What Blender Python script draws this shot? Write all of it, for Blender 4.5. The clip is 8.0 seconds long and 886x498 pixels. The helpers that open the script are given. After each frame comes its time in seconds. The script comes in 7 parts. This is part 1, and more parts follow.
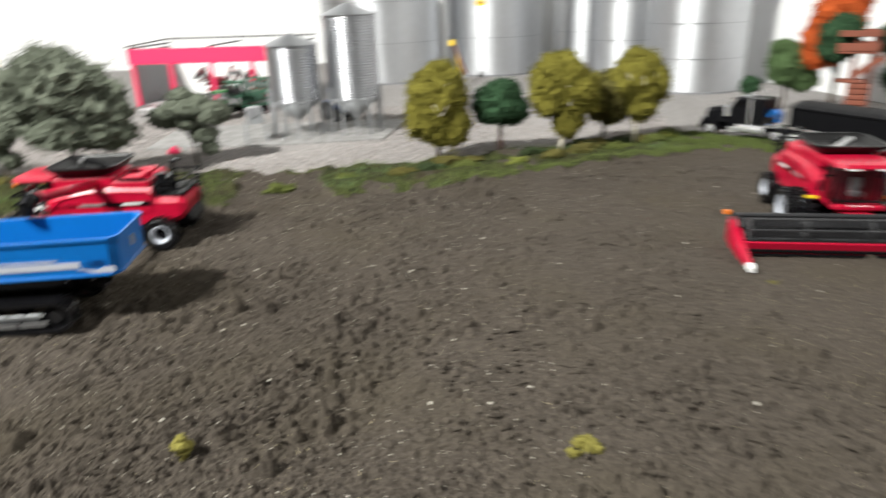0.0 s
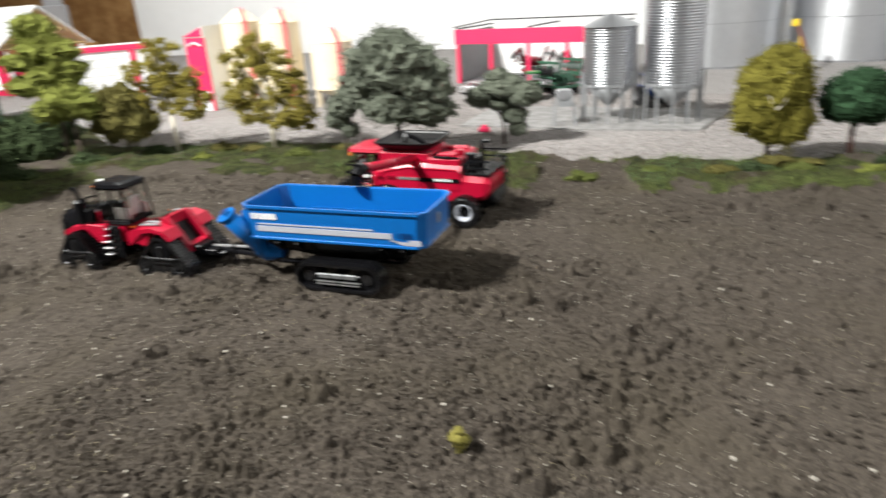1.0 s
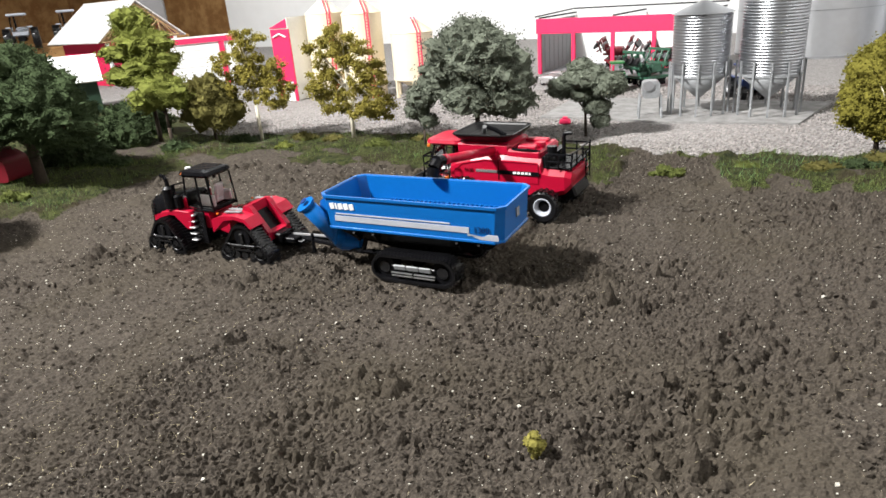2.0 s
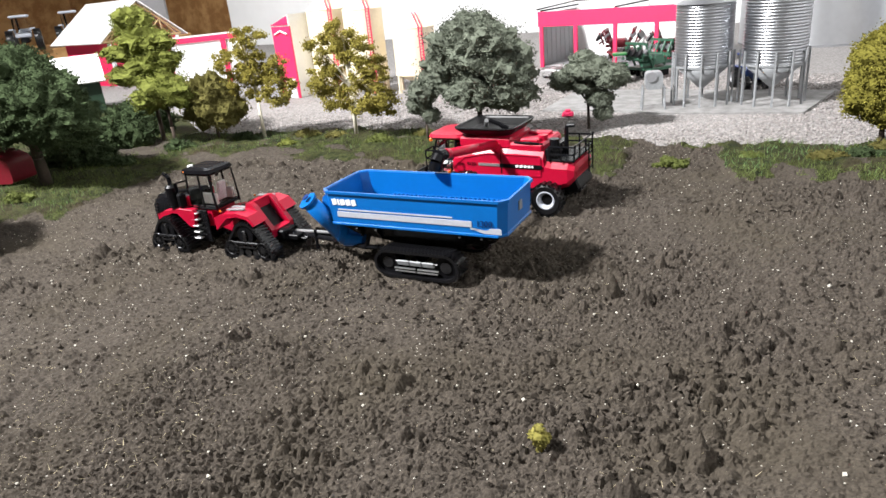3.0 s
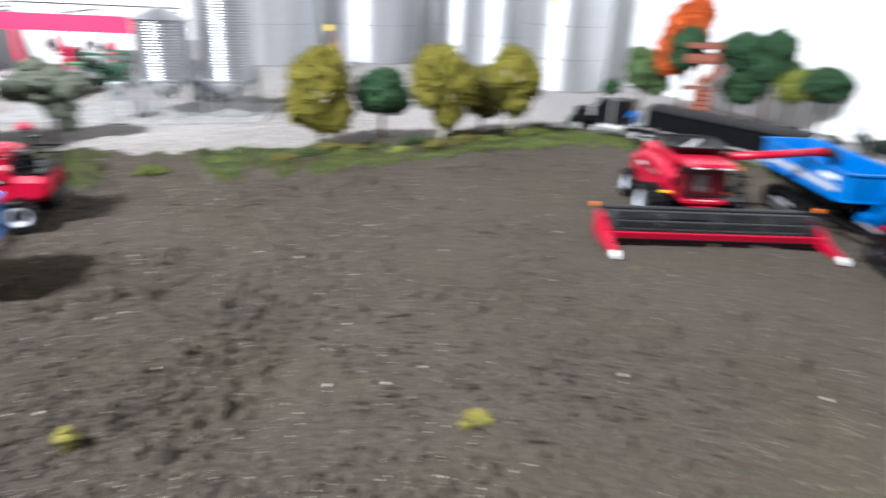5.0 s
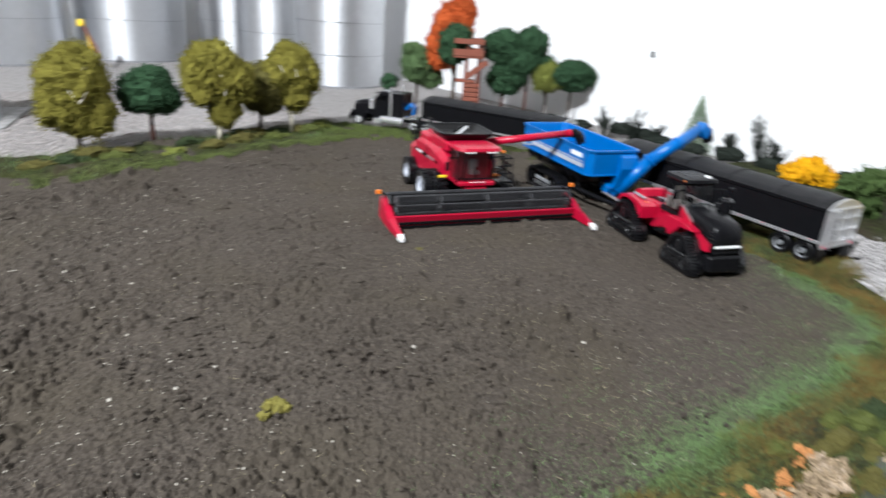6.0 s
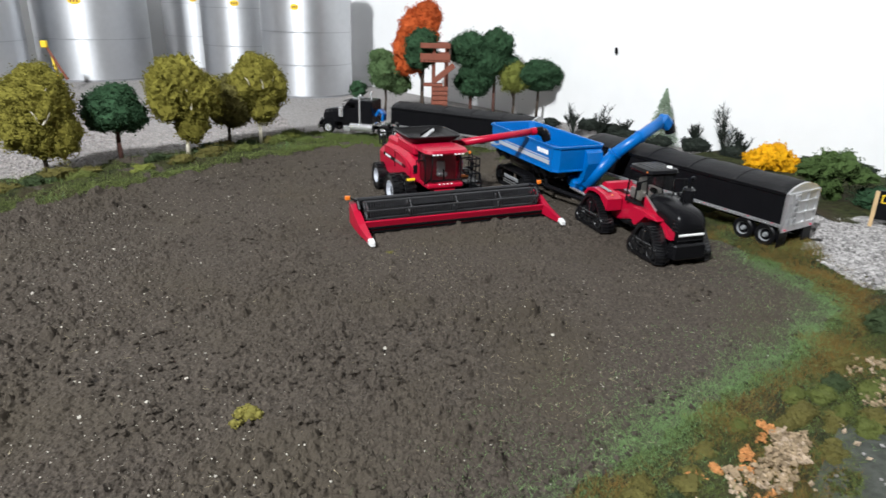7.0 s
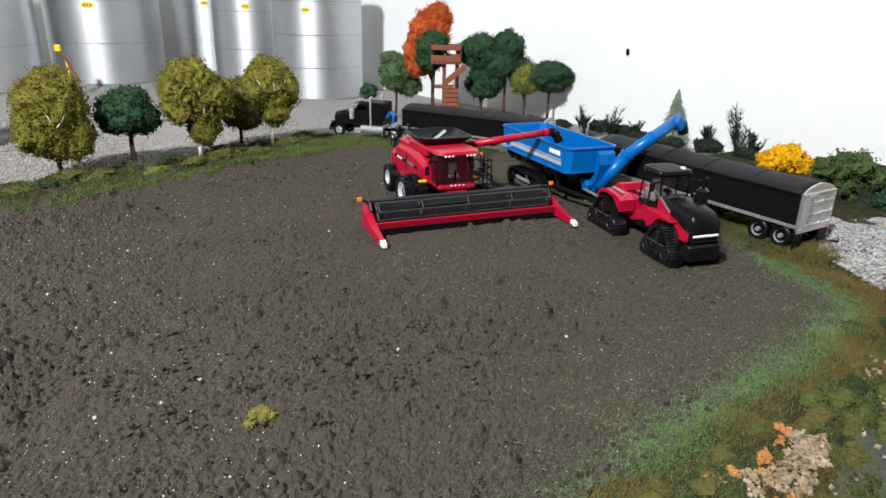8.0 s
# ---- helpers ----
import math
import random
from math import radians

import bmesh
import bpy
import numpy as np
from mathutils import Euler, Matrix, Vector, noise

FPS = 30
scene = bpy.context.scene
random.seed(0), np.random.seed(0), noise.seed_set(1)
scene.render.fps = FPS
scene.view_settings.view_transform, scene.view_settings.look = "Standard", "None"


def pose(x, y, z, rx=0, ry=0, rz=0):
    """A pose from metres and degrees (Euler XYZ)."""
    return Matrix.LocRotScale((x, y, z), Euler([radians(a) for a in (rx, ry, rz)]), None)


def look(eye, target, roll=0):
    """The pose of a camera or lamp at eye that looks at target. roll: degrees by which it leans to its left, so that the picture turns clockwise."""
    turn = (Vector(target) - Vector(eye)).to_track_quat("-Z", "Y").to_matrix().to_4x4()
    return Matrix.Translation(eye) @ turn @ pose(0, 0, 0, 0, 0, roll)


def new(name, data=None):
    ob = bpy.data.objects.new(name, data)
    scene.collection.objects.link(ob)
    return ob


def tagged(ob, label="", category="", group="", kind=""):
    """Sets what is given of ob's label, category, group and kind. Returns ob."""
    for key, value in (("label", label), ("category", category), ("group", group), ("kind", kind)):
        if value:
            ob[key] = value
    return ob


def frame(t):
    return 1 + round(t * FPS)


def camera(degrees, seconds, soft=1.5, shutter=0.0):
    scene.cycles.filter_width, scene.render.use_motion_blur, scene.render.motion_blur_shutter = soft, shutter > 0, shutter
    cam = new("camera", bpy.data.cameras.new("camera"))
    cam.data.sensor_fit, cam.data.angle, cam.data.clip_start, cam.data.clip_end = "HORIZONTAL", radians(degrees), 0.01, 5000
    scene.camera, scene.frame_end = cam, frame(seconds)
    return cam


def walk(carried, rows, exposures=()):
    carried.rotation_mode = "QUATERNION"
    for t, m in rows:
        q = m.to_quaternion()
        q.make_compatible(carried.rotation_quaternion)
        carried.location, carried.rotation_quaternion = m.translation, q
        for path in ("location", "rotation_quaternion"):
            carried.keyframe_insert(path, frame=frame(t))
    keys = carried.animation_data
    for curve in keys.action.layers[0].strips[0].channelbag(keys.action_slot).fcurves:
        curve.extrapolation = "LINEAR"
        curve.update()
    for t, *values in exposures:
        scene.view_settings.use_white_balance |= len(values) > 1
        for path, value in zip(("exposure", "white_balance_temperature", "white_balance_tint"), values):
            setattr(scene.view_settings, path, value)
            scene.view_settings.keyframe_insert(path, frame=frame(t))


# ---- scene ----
cam = camera(68.08, 8.0, soft=1.5, shutter=0.9)
# seconds, eye, yaw to the left of +y, pitch up, roll as look() takes it
PATH = [
    (0, -0.0557, -0.2294, 0.1830, 0.12, -20.99, -1.99),
    (0.1, -0.0575, -0.2242, 0.1810, 2.06, -21.18, -1.35),
    (0.5, -0.0597, -0.2121, 0.1816, 14.57, -21.93, -2.48),
    (1, -0.0703, -0.2028, 0.1839, 26.37, -21.40, -3.66),
    (1.5, -0.0770, -0.1992, 0.1855, 30.88, -21.38, -3.50),
    (2, -0.0771, -0.1958, 0.1823, 33.25, -21.69, -4.52),
    (3.5, -0.0761, -0.1944, 0.1811, 33.70, -22.09, -5.66),
    (4, -0.0765, -0.1979, 0.1814, 31.53, -22.34, -5.29),
    (4.5, -0.0745, -0.2114, 0.1793, 11.52, -23.12, -1.36),
    (4.6, -0.0734, -0.2213, 0.1849, 6.63, -22.83, 0.51),
    (4.8, -0.0738, -0.2323, 0.1859, -3.29, -22.37, 2.14),
    (5, -0.0690, -0.2398, 0.1860, -11.98, -21.90, 2.81),
    (5.2, -0.0658, -0.2442, 0.1866, -17.02, -21.74, 3.82),
    (6.3, -0.0647, -0.2621, 0.1846, -33.21, -20.90, 2.79),
    (6.5, -0.0622, -0.2662, 0.1853, -33.95, -20.85, 2.10),
    (7, -0.0596, -0.2651, 0.1848, -32.06, -20.56, 1.67),
    (7.5, -0.0604, -0.2634, 0.1847, -31.33, -20.54, 1.40),
    (8, -0.0610, -0.2633, 0.1836, -31.18, -20.37, 1.34),
]


def aim(x, y, z, yaw, pitch, roll):
    a, p = radians(yaw), radians(pitch)
    ahead = Vector((-math.sin(a) * math.cos(p), math.cos(a) * math.cos(p), math.sin(p)))
    return look((x, y, z), Vector((x, y, z)) + ahead, roll)


EXPOSURES = [(0.0, -0.31, 6850, 6), (1.5, -0.28, 6800, 8), (2.2, -0.25, 6750, 9), (3.4, 0.05, 6500, 10), (4.5, 0.18, 6250, 10), (5.2, 0.03, 6150, 9), (6.5, -0.49, 6300, 8), (8.0, -0.58, 6450, 7)]
walk(cam, [(t, aim(*row)) for t, *row in PATH], EXPOSURES)

# ---- light: a bright ceiling lamp to the left of the table, and added fill lamps ----
world = bpy.data.worlds.new("room_air")
world.use_nodes = True
world.node_tree.nodes["Background"].inputs[0].default_value = (0.9, 0.95, 1.0, 1)
world.node_tree.nodes["Background"].inputs[1].default_value = 0.003
scene.world = world


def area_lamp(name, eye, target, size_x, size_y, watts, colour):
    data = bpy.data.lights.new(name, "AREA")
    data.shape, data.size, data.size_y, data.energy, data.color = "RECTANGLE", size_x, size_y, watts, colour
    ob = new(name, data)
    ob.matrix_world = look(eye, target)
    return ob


area_lamp("ceiling_lamp", (-1.15, -0.62, 1.4), (0.6, 1.9, 0.6), 0.14, 0.14, 141, (0.97, 0.98, 1.0))
# Added, unseen: soft fill from behind the camera, for the bins' bright bands.
area_lamp("fill_lamp", (0.35, -1.0, 1.46), (0.35, -0.999, 0.0), 1.2, 0.3, 1.0, (0.93, 0.97, 1.0))
# Added, unseen: brightens the white wall and buildings at the back left.
area_lamp("fill_lamp", (-1.7, 1.2, 1.46), (-1.7, 1.201, 0.0), 1.2, 0.2, 9, (0.93, 0.97, 1.0))

# ---- materials ----
def shader(name):
    m = bpy.data.materials.new(name)
    m.use_nodes = True
    return m, m.node_tree.nodes, m.node_tree.links, m.node_tree.nodes["Principled BSDF"]


def mat(name, colour, rough=0.5, metal=0.0, vary=0.15, size=60.0, bump=0.0, bump_size=400.0, coat=0.0, per_object=0.0, per_island=0.0, spec=0.5):
    """A surface of one colour with noise at two scales, at sizes per metre."""
    m, n, l, b = shader(name)
    co = n.new("ShaderNodeTexCoord")
    n1, n2 = n.new("ShaderNodeTexNoise"), n.new("ShaderNodeTexNoise")
    n1.inputs["Scale"].default_value, n2.inputs["Scale"].default_value = size, size * 7
    n1.inputs["Detail"].default_value = 6
    l.new(co.outputs["Object"], n1.inputs["Vector"]), l.new(co.outputs["Object"], n2.inputs["Vector"])
    add = n.new("ShaderNodeMath")
    add.operation = "ADD"
    l.new(n1.outputs["Fac"], add.inputs[0]), l.new(n2.outputs["Fac"], add.inputs[1])
    level = add
    for amount, node, out in ((per_object, "ShaderNodeObjectInfo", "Random"), (per_island, "ShaderNodeNewGeometry", "Random Per Island")):
        if amount:
            info, mul = n.new(node), n.new("ShaderNodeMath")
            mul.operation = "MULTIPLY_ADD"
            mul.inputs[1].default_value = amount
            l.new(info.outputs[out], mul.inputs[0]), l.new(level.outputs[0], mul.inputs[2])
            level = mul
    ramp = n.new("ShaderNodeMapRange")
    ramp.inputs["From Min"].default_value, ramp.inputs["From Max"].default_value = 0.6, 1.4 + per_object + per_island
    ramp.inputs["To Min"].default_value, ramp.inputs["To Max"].default_value = 1 - vary, 1 + vary
    l.new(level.outputs[0], ramp.inputs["Value"])
    mix = n.new("ShaderNodeVectorMath")
    mix.operation = "SCALE"
    mix.inputs[0].default_value = colour
    l.new(ramp.outputs[0], mix.inputs["Scale"])
    l.new(mix.outputs[0], b.inputs["Base Color"])
    b.inputs["Roughness"].default_value, b.inputs["Metallic"].default_value = rough, metal
    b.inputs["Coat Weight"].default_value, b.inputs["Specular IOR Level"].default_value = coat, spec
    if bump:
        bn, bp = n.new("ShaderNodeTexNoise"), n.new("ShaderNodeBump")
        bn.inputs["Scale"].default_value, bn.inputs["Detail"].default_value = bump_size, 8
        bp.inputs["Strength"].default_value, bp.inputs["Distance"].default_value = bump, 0.001
        l.new(co.outputs["Object"], bn.inputs["Vector"]), l.new(bn.outputs["Fac"], bp.inputs["Height"]), l.new(bp.outputs[0], b.inputs["Normal"])
    return m


def glass(name, tint=(0.9, 0.95, 0.95)):
    m, n, l, b = shader(name)
    b.inputs["Base Color"].default_value = (*tint, 1)
    b.inputs["Roughness"].default_value, b.inputs["Transmission Weight"].default_value, b.inputs["IOR"].default_value = 0.03, 1.0, 1.2
    return m


def two_tone(name, dark, light, scale, rough=0.9, low=0.42, high=0.6, bump=0.6, bump_size=900.0, third=None, third_scale=9.0, fine=8):
    """Noise between two colours, with a third in wide patches."""
    m, n, l, b = shader(name)
    co = n.new("ShaderNodeTexCoord")
    n1, n2 = n.new("ShaderNodeTexNoise"), n.new("ShaderNodeTexNoise")
    n1.inputs["Scale"].default_value, n1.inputs["Detail"].default_value, n1.inputs["Roughness"].default_value = scale, 9, 0.65
    n2.inputs["Scale"].default_value, n2.inputs["Detail"].default_value = third_scale, 5
    r = n.new("ShaderNodeValToRGB")
    r.color_ramp.elements[0].position, r.color_ramp.elements[1].position = low, high
    r.color_ramp.elements[0].color, r.color_ramp.elements[1].color = (*dark, 1), (*light, 1)
    l.new(co.outputs["Object"], n1.inputs["Vector"]), l.new(co.outputs["Object"], n2.inputs["Vector"])
    l.new(n1.outputs["Fac"], r.inputs["Fac"])
    out = r.outputs["Color"]
    if third:
        mask, mix = n.new("ShaderNodeMapRange"), n.new("ShaderNodeMix")
        mask.inputs["From Min"].default_value, mask.inputs["From Max"].default_value = 0.48, 0.74
        mix.data_type = "RGBA"
        l.new(n2.outputs["Fac"], mask.inputs["Value"]), l.new(mask.outputs[0], mix.inputs["Factor"])
        l.new(out, mix.inputs[6])
        mix.inputs[7].default_value = (*third, 1)
        out = mix.outputs[2]
    l.new(out, b.inputs["Base Color"])
    b.inputs["Roughness"].default_value, b.inputs["Specular IOR Level"].default_value = rough, 0.15
    bn, bp = n.new("ShaderNodeTexNoise"), n.new("ShaderNodeBump")
    bn.inputs["Scale"].default_value, bn.inputs["Detail"].default_value = bump_size, fine
    bp.inputs["Strength"].default_value, bp.inputs["Distance"].default_value = bump, 0.0018
    l.new(co.outputs["Object"], bn.inputs["Vector"]), l.new(bn.outputs["Fac"], bp.inputs["Height"]), l.new(bp.outputs[0], b.inputs["Normal"])
    return m


WALL = mat("white_wall_paint", (0.8, 0.8, 0.8), 0.75, vary=0.03, size=4, bump=0.15, bump_size=300)
CEIL = mat("ceiling_paint", (0.2, 0.2, 0.2), 0.8, vary=0.03, size=3)
WOOD_WALL = two_tone("brown_wood_panel", (0.26, 0.13, 0.05), (0.42, 0.24, 0.1), 14, 0.5, bump=0.2, bump_size=60)
FLOORING = mat("grey_concrete", (0.14, 0.14, 0.135), 0.8, vary=0.2, size=5)
SOIL = two_tone("ploughed_soil", (0.0265, 0.0222, 0.0182), (0.094, 0.078, 0.063), 620, 0.95, 0.33, 0.69, 0.4, 850, (0.059, 0.049, 0.036), 9, 2)
TURF = two_tone("turf_ground", (0.016, 0.02, 0.008), (0.054, 0.06, 0.02), 120, 0.95, 0.4, 0.62, 0.8, 900, (0.04, 0.03, 0.019), 22)
GRAVEL_BED = two_tone("gravel_bed", (0.2, 0.188, 0.182), (0.36, 0.34, 0.33), 330, 0.9, 0.4, 0.62, 0.8, 700)
STONE = mat("pale_gravel_stone", (0.3, 0.276, 0.265), 0.9, spec=0.1, vary=0.45, size=150, per_island=1.5)
STONE_W = mat("white_gravel_stone", (0.29, 0.278, 0.272), 0.9, spec=0.1, vary=0.8, size=60, per_island=1.5)
CRUMB = mat("soil_crumb", (0.06, 0.0505, 0.041), 0.95, spec=0.1, vary=0.45, size=90, per_island=1.2)
CLOD = mat("darker_soil_clod", (0.056, 0.047, 0.038), 0.95, spec=0.1, vary=0.35, size=90, per_island=1.0)
CHIP = mat("pale_chip", (0.5, 0.47, 0.41), 0.8, vary=0.3, size=90, per_island=1.0)
ROCK = mat("pale_crumbled_rock", (0.26, 0.195, 0.125), 0.9, spec=0.1, vary=0.45, size=120, per_island=1.3, bump=0.4)
ROCK_P = mat("pinkish_white_rock", (0.36, 0.28, 0.2), 0.85, spec=0.2, vary=0.4, size=150, per_island=1.0, bump=0.4)
ROCK_O = mat("orange_stained_rock", (0.42, 0.19, 0.07), 0.9, spec=0.1, vary=0.4, size=120, per_island=1.2)
ROAD = two_tone("grey_road", (0.046, 0.05, 0.042), (0.08, 0.085, 0.074), 160, 0.9, 0.4, 0.65, 0.5, 1200)
ROCK_Y = mat("yellowish_rock", (0.42, 0.3, 0.12), 0.9, spec=0.1, vary=0.4, size=120, per_island=1.2)
STRAW = mat("pale_straw_fibre", (0.42, 0.36, 0.24), 0.8, spec=0.1, vary=0.4, size=25, per_island=1.0)
GRASS = mat("grass_fibre", (0.1, 0.128, 0.038), 0.8, spec=0.1, vary=0.6, size=25, per_island=1.2)
GRASS_V = mat("verge_grass_fibre", (0.125, 0.155, 0.05), 0.8, spec=0.1, vary=0.5, size=25, per_island=1.0)
GRASS_B = mat("bright_grass_fibre", (0.14, 0.225, 0.09), 0.8, spec=0.1, vary=0.5, size=25, per_island=1.6)
GRASS_Y = mat("dry_grass_fibre", (0.16, 0.1, 0.03), 0.8, spec=0.1, vary=0.5, size=25, per_island=1.2)
LEAF = {
    "olive": mat("olive_foam_leaves", (0.15, 0.135, 0.026), 0.9, spec=0.1, vary=0.26, size=45, per_island=0.5, bump=1.0, bump_size=620),
    "gold": mat("olive_gold_foam_leaves", (0.235, 0.2, 0.045), 0.9, spec=0.1, vary=0.26, size=45, per_island=0.5),
    "dark": mat("dark_green_foam_leaves", (0.028, 0.062, 0.03), 0.9, spec=0.1, vary=0.26, size=45, per_island=0.5, bump=1.0, bump_size=620),
    "mid": mat("green_foam_leaves", (0.085, 0.1, 0.028), 0.9, spec=0.1, vary=0.26, size=45, per_island=0.5, bump=1.0, bump_size=620),
    "wood": mat("leaf_green_foam_leaves", (0.075, 0.12, 0.05), 0.9, spec=0.1, vary=0.26, size=45, per_island=0.5, bump=1.0, bump_size=620),
    "grey": mat("grey_green_foam_leaves", (0.115, 0.128, 0.098), 0.9, spec=0.1, vary=0.26, size=45, per_island=0.5, bump=1.0, bump_size=620),
    "deep": mat("deep_green_foam_leaves", (0.036, 0.052, 0.023), 0.9, spec=0.1, vary=0.26, size=45, per_island=0.5, bump=1.0, bump_size=620),
    "fresh": mat("yellow_green_foam_leaves", (0.14, 0.155, 0.036), 0.9, spec=0.1, vary=0.26, size=45, per_island=0.5, bump=1.0, bump_size=620),
    "brown": mat("brown_olive_foam_leaves", (0.1, 0.09, 0.028), 0.9, spec=0.1, vary=0.26, size=45, per_island=0.5, bump=1.0, bump_size=620),
    "orange": mat("orange_foam_leaves", (0.38, 0.075, 0.02), 0.9, spec=0.1, vary=0.3, size=30, per_island=1.0),
    "yellow": mat("yellow_foam_leaves", (0.62, 0.32, 0.008), 0.9, spec=0.1, vary=0.3, size=30, per_island=1.0),
    "hedge": mat("hedge_green_foam_leaves", (0.055, 0.088, 0.028), 0.9, spec=0.1, vary=0.26, size=45, per_island=0.5, bump=1.0, bump_size=620),
    "black": mat("black_twigs", (0.02, 0.025, 0.02), 0.9, spec=0.1, vary=0.3, size=30, per_island=1.0),
    "fir": mat("frosted_fir_needles", (0.24, 0.31, 0.22), 0.9, spec=0.1, vary=0.3, size=30, per_island=1.0),
    "weed": mat("yellow_weed_foam", (0.19, 0.17, 0.045), 0.9, spec=0.1, vary=0.3, size=60, per_island=1.0),
}
BARK_D = mat("dark_bark", (0.05, 0.035, 0.025), 0.9, vary=0.4, size=120, bump=0.5)
BARK_R = mat("red_brown_bark", (0.075, 0.03, 0.022), 0.9, vary=0.4, size=120, bump=0.5)
BARK_W = mat("white_birch_bark", (0.62, 0.57, 0.46), 0.85, vary=0.25, size=120, bump=0.4)
RED = mat("red_model_paint", (0.385, 0.003, 0.026), 0.36, vary=0.06, size=40, coat=0.06, spec=0.35)
PINKRED = mat("pink_red_card", (0.75, 0.02, 0.1), 0.6, vary=0.06, size=20)
BLUE = mat("blue_model_paint", (0.0004, 0.112, 0.39), 0.33, vary=0.06, size=40, coat=0.1, spec=0.35)
BLUE_D = mat("dark_blue_paint", (0.003, 0.025, 0.12), 0.4, vary=0.06, size=40)
BLACK = mat("black_plastic", (0.006, 0.006, 0.007), 0.26, vary=0.2, size=90, spec=0.12)
RUBBER = mat("black_rubber", (0.005, 0.005, 0.006), 0.3, vary=0.25, size=120, spec=0.45)
TARP = mat("black_tarp_cloth", (0.009, 0.009, 0.01), 0.6, spec=0.2, vary=0.3, size=60, bump=0.3, bump_size=250)
TRACK = mat("black_track_plastic", (0.011, 0.011, 0.012), 0.2, vary=0.2, size=90, spec=0.6)
PAN = mat("dark_grey_tank_plastic", (0.007, 0.0068, 0.007), 0.4, vary=0.15, size=60, spec=0.2)
REEL = mat("dark_grey_reel_plastic", (0.03, 0.03, 0.032), 0.4, vary=0.2, size=90, spec=0.3)
GREY = mat("grey_plastic", (0.22, 0.22, 0.23), 0.5, vary=0.1, size=60)
SILVER = mat("silver_paint", (0.72, 0.72, 0.73), 0.3, 0.85, vary=0.1, size=60)
CHROME = mat("chrome_plate", (0.9, 0.9, 0.91), 0.22, 0.75, vary=0.04, size=60)
WHITE = mat("white_paint", (0.8, 0.8, 0.79), 0.5, vary=0.05, size=30)
CREAM = mat("cream_paint", (0.78, 0.68, 0.5), 0.5, vary=0.06, size=30)
GALV = mat("galvanised_steel", (0.38, 0.39, 0.41), 0.36, 1.0, vary=0.05, size=12, bump=0.05, bump_size=40)
STRIPE = mat("pale_grey_stripe", (0.4, 0.42, 0.47), 0.5, vary=0.08, size=60)
LEG = mat("grey_steel_leg", (0.3, 0.31, 0.32), 0.5, 0.3, vary=0.15, size=60)
ORANGE = mat("orange_lens", (0.8, 0.2, 0.02), 0.3, vary=0.05)
YELLOW = mat("yellow_sticker", (0.8, 0.55, 0.02), 0.5, vary=0.05)
TAN = mat("raw_balsa_wood", (0.55, 0.38, 0.2), 0.7, vary=0.15, size=60)
GREEN_D = mat("dark_green_paint", (0.008, 0.03, 0.014), 0.6, vary=0.1)
BRUSHED = mat("smooth_bin_steel", (0.58, 0.59, 0.61), 0.55, 1.0, vary=0.05, size=12)
shine, spin = BRUSHED.node_tree.nodes["Principled BSDF"], BRUSHED.node_tree.nodes.new("ShaderNodeTangent")
spin.direction_type, spin.axis = "RADIAL", "Z"
BRUSHED.node_tree.links.new(spin.outputs[0], shine.inputs["Tangent"])
shine.inputs["Anisotropic"].default_value, shine.inputs["Anisotropic Rotation"].default_value = 0.6, 0.25
CONCRETE = two_tone("grey_concrete_pad", (0.21, 0.205, 0.2), (0.29, 0.283, 0.277), 60, 0.85, bump=0.1)
MAROON = mat("maroon_implement_paint", (0.16, 0.006, 0.015), 0.5, vary=0.2)
TEAL = mat("faded_green_paint", (0.03, 0.1, 0.06), 0.5, vary=0.2)
BRICK = mat("red_brown_wood", (0.2, 0.06, 0.035), 0.8, vary=0.3, size=90, bump=0.4, per_object=0.5)
GREEN = mat("green_model_paint", (0.02, 0.15, 0.04), 0.4, vary=0.1)
PANE = glass("cab_glass", (0.95, 0.96, 0.96))
SEAT = mat("pale_seat_plastic", (0.5, 0.47, 0.45), 0.6, vary=0.1)


# ---- mesh helpers; shapes are in millimetres ----
MM = 0.001
RNG = np.random.default_rng(7)


def part(name, bm, material, parent, label="", smooth=False):
    data = bpy.data.meshes.new(name)
    bmesh.ops.scale(bm, vec=(MM, MM, MM), verts=bm.verts)
    bmesh.ops.recalc_face_normals(bm, faces=bm.faces)
    bm.to_mesh(data)
    bm.free()
    data.materials.append(material)
    if smooth:
        data.shade_smooth()
    ob = new(name, data)
    ob.parent = parent
    if label:
        tagged(ob, label)
    return ob


def raw(name, verts, faces, materials, parent=None, index=None, smooth=False):
    data = bpy.data.meshes.new(name)
    data.from_pydata(np.asarray(verts).tolist() if not isinstance(verts, list) else verts, [], faces if isinstance(faces, list) else np.asarray(faces).tolist())
    for m in materials:
        data.materials.append(m)
    if index is not None:
        data.polygons.foreach_set("material_index", np.asarray(index, dtype=np.int32))
    if smooth:
        data.shade_smooth()
    data.update()
    ob = new(name, data)
    ob.parent = parent
    return ob


def thing(name, m, label, category, group=""):
    ob = new(name)
    ob.empty_display_size = 0.01
    ob.matrix_world = m
    return tagged(ob, label, category, group)


def at(x, y, z=0.0, heading=0.0):
    """A pose on the table, turned so that local +x points along heading (degrees from +x)."""
    return pose(x, y, z, 0, 0, heading)


